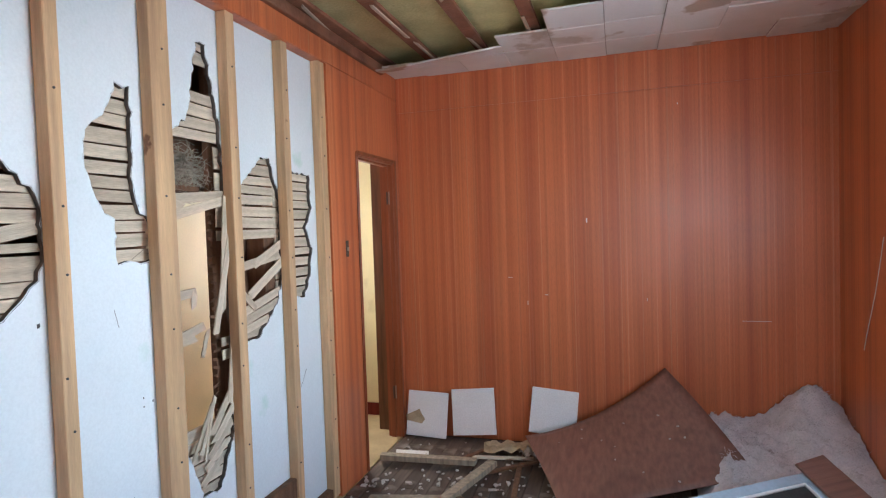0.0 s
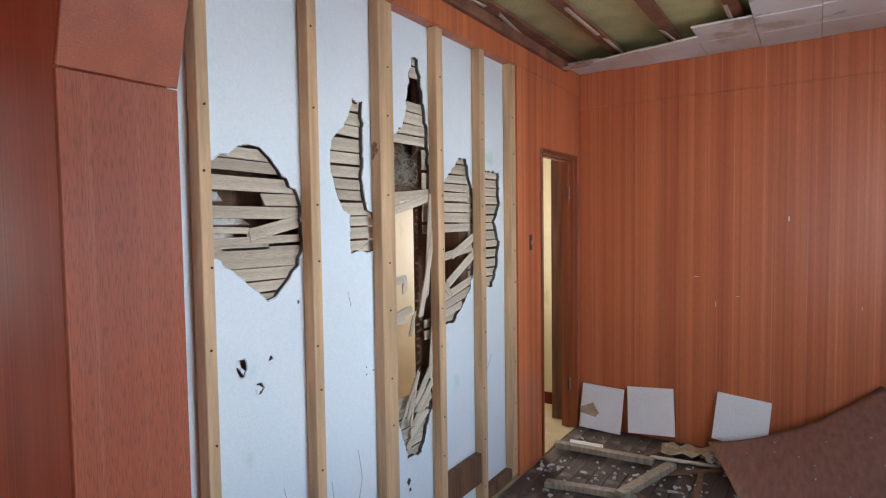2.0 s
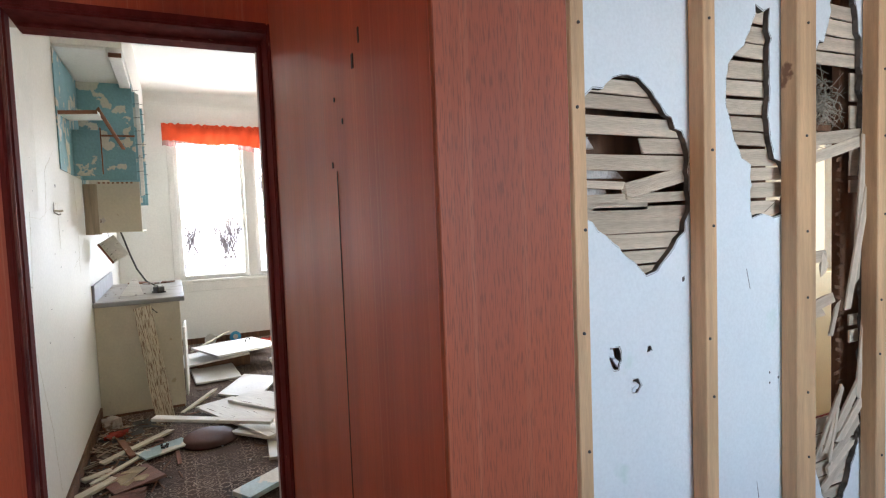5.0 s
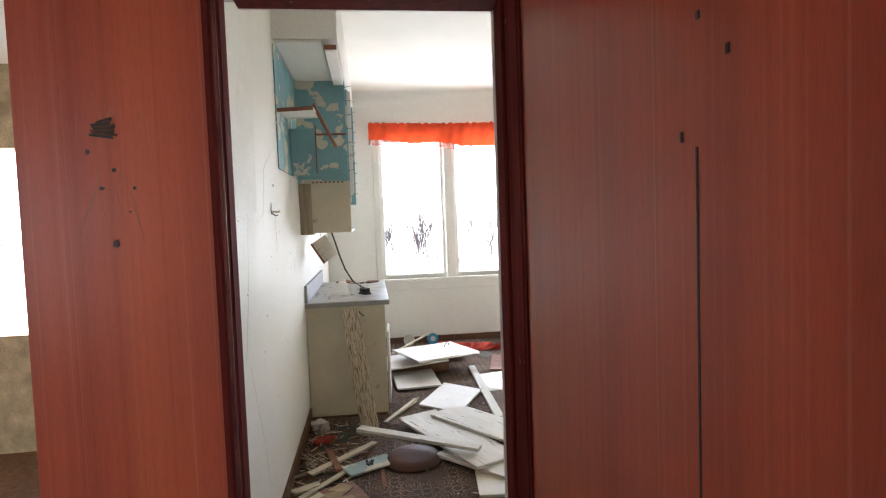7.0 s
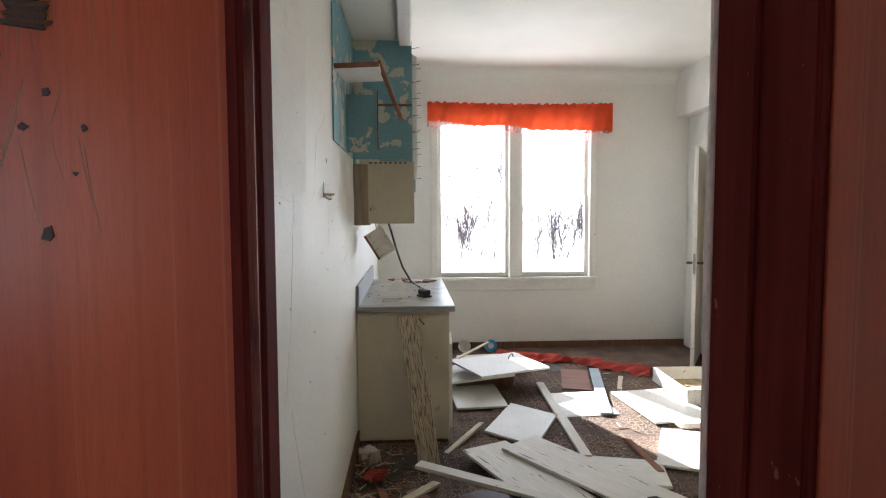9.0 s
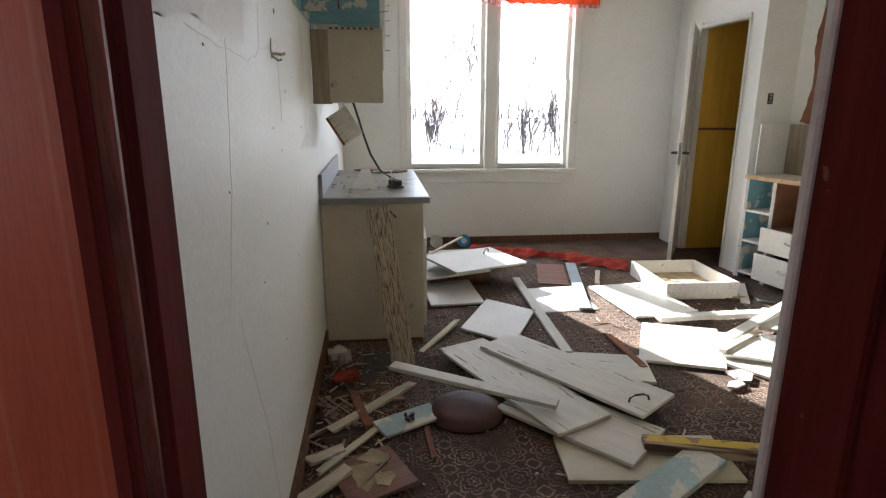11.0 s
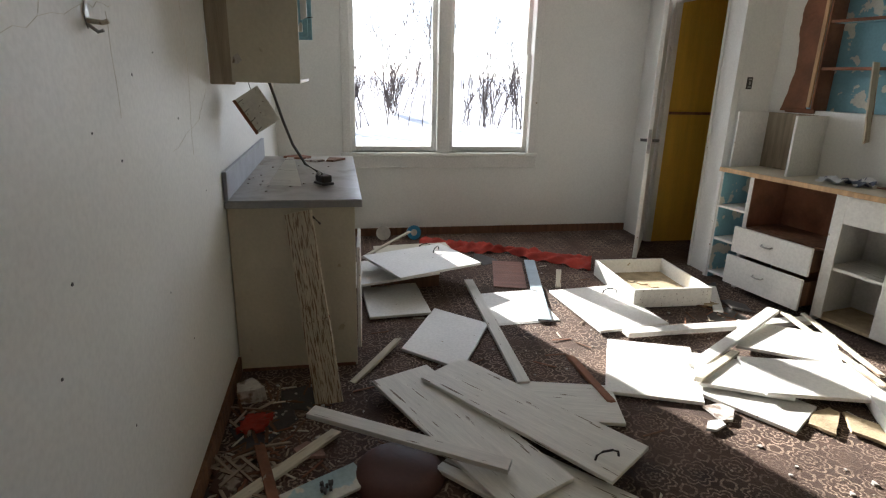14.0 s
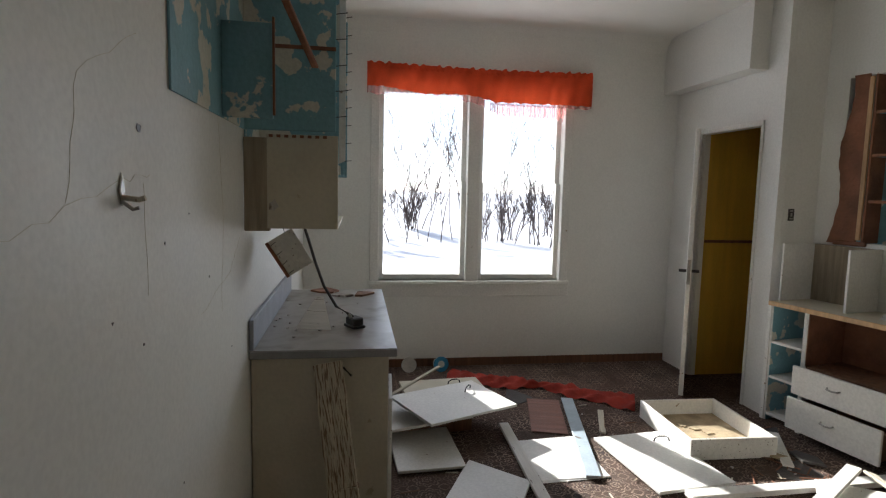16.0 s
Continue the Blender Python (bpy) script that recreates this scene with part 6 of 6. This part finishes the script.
slab("loose_board", "white cupboard door at the base of the stack", -6.05, 0.37, 0.02, 0.5, 0.39, 4, WHITE, tilt=(0, 2))
slab("loose_board", "cream cupboard door with handle far back on the stack", -6.9, 0.62, 0.08, 0.62, 0.4, 95, BEIGE, handle=(0.1, 0.08, 10))
slab("stack_block", "rough boards holding up the door stack", -6.45, 0.45, 0.003, 0.5, 0.3, 100, OLD_WOOD, 0.115)
slab("trim_board", "long white trim board lying across the carpet", -5.64, 0.92, 0.012, 1.46, 0.065, -2, WORN, 0.022, group="loose boards", category="board")
slab("trim_board", "narrow cream trim board across the pile", -4.44, 0.25, 0.098, 0.84, 0.07, 60, WORN, 0.022, group="loose boards", category="board", tilt=(0, 2))
slab("trim_board", "long white board with a red-brown edge in the sunlight", -5.37, 2.29, 0.02, 1.25, 0.075, 91, WHITE, 0.03, group="loose boards", category="board")
slab("trim_board", "white board propped over the pile in the sunlight", -5.15, 2.24, 0.07, 0.95, 0.07, 119, WHITE, 0.022, tilt=(0, -5), group="loose boards", category="board")
slab("trim_board", "split bare stick beside the white panels", -4.89, 1.94, 0.05, 0.46, 0.04, 122, BARE, 0.02, group="loose boards", category="board", ragged=0.02)
slab("loose_board", "white panel in the sunlit pile", -5.08, 2.50, 0.055, 0.5, 0.38, 52, WHITE, tilt=(2, -2))
slab("loose_board", "white panel with a sharp shadow across it", -4.80, 2.00, 0.035, 0.42, 0.34, 62, WHITE)
slab("loose_board", "large white panel in the sunlit pile", -4.68, 2.33, 0.055, 0.62, 0.36, 74, WHITE, tilt=(1, 0))
slab("loose_board", "white panel at the edge of the sunlit pile", -4.62, 1.95, 0.006, 0.44, 0.30, 33, WHITE)
slab("split_stick", "long split stick over the sunlit pile", -4.92, 2.62, 0.10, 0.85, 0.035, -12, BARE, 0.016, group="loose boards", category="stick", ragged=0.03)
slab("split_stick", "thin split stick beside the sink cabinet", -4.98, 2.74, 0.09, 0.75, 0.03, -16, BARE, 0.014, group="loose boards", category="stick", ragged=0.03)
plank = slab("yellow_plank", "bare brown plank with bright yellow paint along one face", -3.86, 1.30, 0.025, 0.84, 0.075, 75, STAINED, 0.045, group="loose boards", category="plank")
part("paint_face", rough_board(0.80, 0.05, 0.0015, 91, 0.02, steps=6), BRIGHT_YELLOW, plank, "flaking bright yellow paint", Matrix.Translation((0.0, 0.006, 0.0452)))
slab("blue_plank", "plank with half flaked pale blue paint", -3.62, 0.72, 0.02, 0.95, 0.145, -58, PALE_BLUE, 0.028, tilt=(0, 1), group="loose boards", category="plank")
slab("loose_board", "worn white cupboard door with a steel pull by the doorway", -3.36, 1.02, 0.006, 0.62, 0.30, -50, WORN, handle=(-0.24, 0.02, 60))
slab("post_stub", "short round-edged cream post", -3.42, 0.70, 0.004, 0.24, 0.055, -24, BEIGE, 0.05, group="loose boards", category="post")
slab("painted_scrap", "scrap board with pale blue paint and a burnt spot", -4.29, -0.05, 0.02, 0.30, 0.13, 118, PALE_BLUE, 0.014, group="scraps by the wall", category="board", tilt=(3, 0))
slab("red_stick", "red-brown split stick on the carpet", -4.42, -0.27, 0.02, 0.34, 0.04, 15, SPLINTER, 0.015, group="scraps by the wall", category="stick", ragged=0.02)
slab("bare_stick", "bare split board on the dirty carpet", -4.45, -0.20, 0.012, 0.55, 0.05, 136, BARE, 0.016, group="scraps by the wall", category="stick", ragged=0.02)
slab("bare_stick", "short red-brown stick on the carpet", -4.14, 0.03, 0.004, 0.22, 0.025, 3, SPLINTER, 0.012, group="scraps by the wall", category="stick", ragged=0.02)
slab("bare_stick", "long grey splinter near the wall", -4.11, -0.30, 0.012, 0.4, 0.035, 142, BARE, 0.012, group="scraps by the wall", category="stick", ragged=0.03)
slab("bare_stick", "pale split stick beside the counter", -5.25, 0.20, 0.01, 0.42, 0.035, 144, BARE, 0.02, tilt=(0, -6), group="scraps by the wall", category="stick", ragged=0.03)
slab("bare_stick", "red-brown stick against the sunlit panel", -4.92, 1.24, 0.012, 0.46, 0.04, 2, SPLINTER, 0.02, group="loose boards", category="stick", ragged=0.02)
slab("bare_stick", "short grey stick on the far carpet", -6.38, 1.65, 0.004, 0.40, 0.04, -22, BARE, 0.012, group="loose boards", category="stick")
slab("bare_stick", "short white stick beside the drawer", -5.85, 2.60, 0.006, 0.5, 0.06, -30, WHITE, 0.015, group="loose boards", category="stick")
slab("bare_stick", "thin board leaning over the stack by the counter", -6.75, 0.38, 0.2, 0.5, 0.03, 125, BARE, 0.012, tilt=(0, -14), group="loose boards", category="stick")
slab("grey_sheet", "grey white panel end by the sink cabinet", -4.25, 2.62, 0.02, 0.55, 0.4, 60, WHITE, 0.06, category="panel")
for k, (x, y, s, m, z) in enumerate(((-4.45, -0.41, 0.26, LITTER, 0.002), (-4.55, -0.12, 0.16, BRICKY, 0.006),
                                       (-3.55, -0.42, 0.16, SAND, 0.01), (-4.42, 2.15, 0.26, SAND, 0.01), (-4.3, 2.3, 0.3, SAND, 0.014), (-4.55, 1.72, 0.16, RUBBLE, 0.008), (-4.46, 1.62, 0.12, WHITE, 0.01), (-5.0, 2.62, 0.2, DARK, 0.01), (-5.7, 2.66, 0.22, DARK, 0.012), (-5.75, 2.5, 0.12, SAND, 0.01))):
    single("debris_scrap", shard(s, 0.012, 500 + k, 12), m, "broken flat scrap of wallboard on the carpet", "scrap", pose(x, y, z, 0, 0, 47 * k), "flat scraps on the carpet")

rnd = random.Random(63)
dark_board = slab("torn_wallboard", "dark brown torn wallboard with a peeled tan face", -3.93, -0.215, 0.012, 0.30, 0.27, 22, HARDBOARD, 0.012, group="scraps by the wall", category="board", tilt=(2, -3), ragged=0.02)
for k, (x, y, run) in enumerate(((-0.02, -0.02, 0.24), (-0.10, 0.05, 0.16), (0.06, 0.03, 0.12))):
    part("peeled_face", shard(run, 0.002, 640 + k, 12), SAND, dark_board, "peeled tan paper face", pose(x, y, 0.0122 + 0.001 * k, 0, 0, 35 * k))


def carpet_scrap(corners, seed):
    """A curled offcut of pile carpet with uneven edges."""
    r = random.Random(seed)
    bm = bmesh.new()
    n = 14
    grid = []
    for i in range(n + 1):
        row = []
        for j in range(n + 1):
            u, v = i / n, j / n
            p = [(corners[0][c] * (1 - u) + corners[1][c] * u) * (1 - v) + (corners[3][c] * (1 - u) + corners[2][c] * u) * v for c in (0, 1)]
            rim = 1 if i in (0, n) or j in (0, n) else 0
            row.append((p[0] + rim * r.uniform(-0.012, 0.012), p[1] + rim * r.uniform(-0.012, 0.012), 0.018 + 0.022 * abs(noise.noise(Vector((u * 3, v * 3, seed)))) + 0.02 * u * v))
        grid.append(row)
    for lift in (0.0, -0.012):
        sheet = [[bm.verts.new((x, y, z + lift)) for x, y, z in row] for row in grid]
        for one, two in zip(sheet, sheet[1:]):
            for k in range(n):
                bm.faces.new((one[k], two[k], two[k + 1], one[k + 1])).smooth = True
    return bm


single("carpet_offcut", carpet_scrap(((-3.72, -0.44), (-3.54, -0.36), (-3.60, -0.14), (-3.78, -0.12)), 3), PINK_PILE, "curled dusty red-brown carpet offcut beside the wall", "carpet")
single("carpet_offcut", carpet_scrap(((-4.84, -0.40), (-4.70, -0.42), (-4.68, -0.30), (-4.82, -0.28)), 5), RED_CLOTH, "crumpled dark red rag in the corner debris", "rag")
slab("split_plank", "short flaking cream plank beside the wall", -3.86, -0.405, 0.012, 0.30, 0.065, 137, BARE, 0.018, group="scraps by the wall", category="plank", ragged=0.012)
slab("split_plank", "short flaking cream plank end by the wall", -4.07, -0.40, 0.012, 0.16, 0.06, 120, BARE, 0.016, group="scraps by the wall", category="plank", ragged=0.015)
slab("split_plank", "tan board end sticking out of the debris", -3.58, -0.44, 0.014, 0.22, 0.10, 60, SAND, 0.012, group="scraps by the wall", category="board", ragged=0.02)
char = bmesh.new()
for k in range(9):
    piece = shard(rnd.uniform(0.015, 0.03), 0.012, 660 + k, 6)
    bmesh.ops.translate(piece, vec=(rnd.gauss(0, 0.016), rnd.gauss(0, 0.012), 0.001 * k), verts=piece.verts)
    join(char, piece)
single("charred_lump", char, DARK, "small charred black lump on the painted scrap", "char", pose(-4.29, -0.05, 0.036, 0, 0, 20))
rubble = single("plaster_lump", shard(0.16, 0.07, 671, 12), RUBBLE, "grey dirty plaster lump in the corner by the cabinet", "rubble", pose(-4.99, -0.40, 0.002, 6, 0, 30))
for k in range(45):
    x, y = rnd.uniform(-5.0, -3.7), -0.45 + abs(rnd.gauss(0, 0.16))
    ob = new("wood_splinter", LONG_BITS[k % 3])
    ob.matrix_world = pose(x, y, 0.006 + rnd.uniform(0, 0.02), rnd.uniform(-15, 15), rnd.uniform(-8, 8), rnd.uniform(0, 360))
    tagged(ob, "pale torn wood splinter in the corner debris", "splinter", "splinters by the wall")

leaning = thing("leaning_plank", "flaking cream plank leaning against the base cabinet", "plank")
a, b = Vector((-4.88, -0.045, 0.008)), Vector((-5.205, -0.165, 0.83))
way = (b - a).normalized()
side = Vector((0.25, 1.0, 0)).normalized()
side = (side - way * side.dot(way)).normalized()
m = Matrix((way, side, way.cross(side))).transposed().to_4x4()
m.translation = (a + b) / 2
leaning.matrix_world = m
run = (b - a).length
part("plank", rough_board(run / 2 - 0.06, 0.128, 0.018, 12, 0.004), FLAKED, leaning, "flaking cream lower end", Matrix.Translation((-run / 4 - 0.03, 0, 0)))
part("plank", rough_board(run / 2 + 0.059, 0.126, 0.018, 13, 0.006), FLAKED, leaning, "bare brown upper end", Matrix.Translation((run / 4 - 0.03, 0, 0)))
part("batten", box(-0.01 - 0.06, -0.064, 0.018, 0.015 - 0.06, 0.064, 0.03, 0.002), OLD_WOOD, leaning)
part("bent_nail", tube([(0.42, 0.04, 0.018), (0.42, 0.06, 0.035), (0.38, 0.09, 0.03)], 0.006, 6), DARK, leaning)


def open_drawer():
    ob = thing("open_wooden_box", "empty white painted drawer lying face up", "drawer", pose(-6.10, 2.23, 0.004, 0, 0, -2))
    l, w, h, t = 0.33, 0.28, 0.125, 0.018
    part("bottom", box(-l + t, -w + t, 0.012, l - t, w - t, 0.02), SAND, ob, "scuffed bare drawer bottom")
    part("side", box(-l, -w, 0, l, -w + t, h, 0.003), WHITE, ob)
    part("side", box(-l, w - t, 0, l, w, h, 0.003), WHITE, ob)
    part("back", box(-l, -w + t + 0.001, 0, -l + t, w - t - 0.001, h, 0.003), WHITE, ob)
    part("front", box(l - t, -w - 0.0, 0, l + 0.004, w, h + 0.004, 0.003), WORN, ob)
    return ob


open_drawer()
for k in range(3):
    single("drawer_litter", shard(0.09, 0.006, 700 + k, 7), SAND, "small torn scrap inside the loose drawer", "scrap", pose(-6.22 + 0.06 * k, 2.16 + 0.05 * k, 0.025, 0, 0, 50 * k), "scraps in the drawer")
pail = single("brown_basin", lathe([(0.02, 0.088), (0.09, 0.085), (0.13, 0.075), (0.155, 0.05), (0.165, 0.015), (0.17, 0.0)][::-1], 32), PAIL, "overturned dark brown enamel basin under the boards", "basin", pose(-4.36, 0.22, 0.003, 0, 0, 0) @ Matrix.Diagonal((1.05, 1.05, 0.6, 1)))
for f in pail.data.polygons:
    f.use_smooth = True


def tub(x, y, mat, label, turn):
    ob = thing("food_tub", label, "tub", pose(x, y, 0.066, 0, 78, turn), "plastic tubs by the wall")
    part("lid", lathe([(0.06, 0.0), (0.066, 0.002), (0.066, 0.012), (0.058, 0.013), (0.056, 0.009)], 24), mat, ob)
    part("cup", lathe([(0.048, -0.09), (0.058, -0.001)], 24), PALE_PLASTIC, ob)
    part("label", lathe([(0.030, 0.0105), (0.030, 0.0115)], 20), PALE_PLASTIC, ob)


tub(-7.58, 0.70, LID_BLUE, "round tub with a bright blue lid on its side", 8)
tub(-7.58, 0.42, PALE_PLASTIC, "round tub with a cloudy clear lid on its side", -12)


def red_cloth():
    bm = bmesh.new()
    n = 70
    rows = []
    for i in range(n + 1):
        f = i / n
        cx, cy = -7.42 + 0.72 * f + 0.04 * math.sin(f * 9), 0.75 + 1.30 * f
        wide = 0.10 + 0.05 * math.sin(f * 7 + 1) + 0.03 * math.sin(f * 21)
        row = []
        for j in range(13):
            g = j / 12 - 0.5
            h = 0.075 * (1 - (2 * g) ** 2) * (0.7 + 0.5 * noise.noise(Vector((f * 14, g * 6, 2)))) + 0.016 * math.sin(f * 60 + g * 14) + 0.006
            row.append(bm.verts.new((cx + g * wide * 1.9 * 0.85, cy - g * wide * 1.9 * 0.4, max(0.003, h))))
        rows.append(row)
    for one, two in zip(rows, rows[1:]):
        for k in range(12):
            bm.faces.new((one[k], two[k], two[k + 1], one[k + 1])).smooth = True
    return bm


single("fallen_curtain", red_cloth(), RED_CLOTH, "crumpled red-orange curtain along the floor", "cloth")

for k, (x, y, s) in enumerate(((-4.75, -0.3, 0.5), (-4.95, -0.15, 0.35), (-4.3, -0.38, 0.3), (-3.7, -0.42, 0.3), (-6.0, 2.62, 0.5), (-5.6, 2.5, 0.4), (-6.9, 1.2, 0.4))):
    single("dirt_patch", shard(s, 0.003, 820 + k, 11), DARK, "dark crust of dirt on the carpet", "dirt", pose(x, y, 0.001, 0, 0, 31 * k), "dirt on the carpet")

# crumbs and splinters over the carpet
rnd = random.Random(31)
WOODBITS = [mesh_of(rough_board(l, 0.009, 0.004, k, 0.012, steps=2), "wood_splinter", m) for k, (l, m) in enumerate(((0.04, STAINED), (0.08, OLD_WOOD), (0.12, SPLINTER), (0.06, BARE), (0.10, OLD_WOOD)))]
for k in range(290):
    spot = rnd.random()
    if spot < 0.5:
        x, y = rnd.uniform(-5.1, -3.5), -0.46 + abs(rnd.gauss(0, 0.22))
    elif spot < 0.75:
        x, y = rnd.gauss(-5.5, 0.5), rnd.gauss(2.5, 0.2)
    else:
        x, y = rnd.uniform(-6.8, -2.9), rnd.uniform(-0.2, 2.3)
    ob = new("wood_splinter", rnd.choice(WOODBITS))
    ob.matrix_world = pose(x, min(y, 2.75), 0.003 + rnd.uniform(0, 0.004), 0, rnd.uniform(-4, 4), rnd.uniform(0, 360))
    tagged(ob, "small wood splinter on the littered carpet", "splinter", "splinters on the carpet")
for k in range(145):
    near = rnd.random() < 0.45
    x, y = (rnd.uniform(-5.1, -3.3), -0.46 + abs(rnd.gauss(0, 0.25))) if near else (rnd.uniform(-6.8, -3.0), rnd.uniform(-0.2, 2.7))
    ob = new("plaster_chip", CHIPS[rnd.choice((0, 0, 0, 1, 1, 2, 5))])
    ob.matrix_world = pose(x, y, 0.002, rnd.uniform(-10, 10), rnd.uniform(-10, 10), rnd.uniform(0, 360)) @ Matrix.Scale(rnd.uniform(0.5, 1.0), 4)
    tagged(ob, "small plaster chip on the littered carpet", "rubble", "chips on the carpet")

litter = bmesh.new()
for k in range(1500):
    near = rnd.random() < 0.55
    x, y = (rnd.uniform(-5.15, -3.3), -0.47 + abs(rnd.gauss(0, 0.24))) if near else (rnd.uniform(-6.9, -3.0), rnd.uniform(-0.4, 2.75))
    s, t = rnd.uniform(0.002, 0.008), rnd.uniform(0, 6.28)
    ring = [litter.verts.new((x + s * rnd.uniform(0.6, 1.5) * math.cos(t + 1.57 * i), y + s * rnd.uniform(0.4, 1.2) * math.sin(t + 1.57 * i), 0.0006)) for i in range(4)]
    tip = litter.verts.new((x, y, 0.002 + s * 0.6))
    for i in range(4):
        litter.faces.new((ring[i], ring[(i + 1) % 4], tip))
single("carpet_litter", litter, LITTER, "fine crumbs and grit strewn over the dirty carpet", "litter", kind="stuff")

# floor boards of the panelled room
rnd = random.Random(41)
BOARD_MESHES = [mesh_of(rough_board(1.2, 0.085, 0.02, 900 + k, 0.003, steps=2), "floorboard", BOARDS) for k in range(4)]
for i in range(31):
    start = 0.75 + rnd.uniform(-0.3, 0.0)
    while start < OY - 0.1:
        run = min(1.2, OY - 0.006 - start)
        if start + run > 0.72 and rnd.random() > 0.04:
            ob = new("floorboard", rnd.choice(BOARD_MESHES))
            ob.matrix_world = pose(-1.285 + 0.0885 * i, start + run / 2, -0.02 + rnd.uniform(-0.003, 0.002), 0, 0, 90) @ Matrix.Diagonal(((run - 0.006) / 1.2, 1, 1, 1))
            ob.parent = floor_east
        start += 1.2
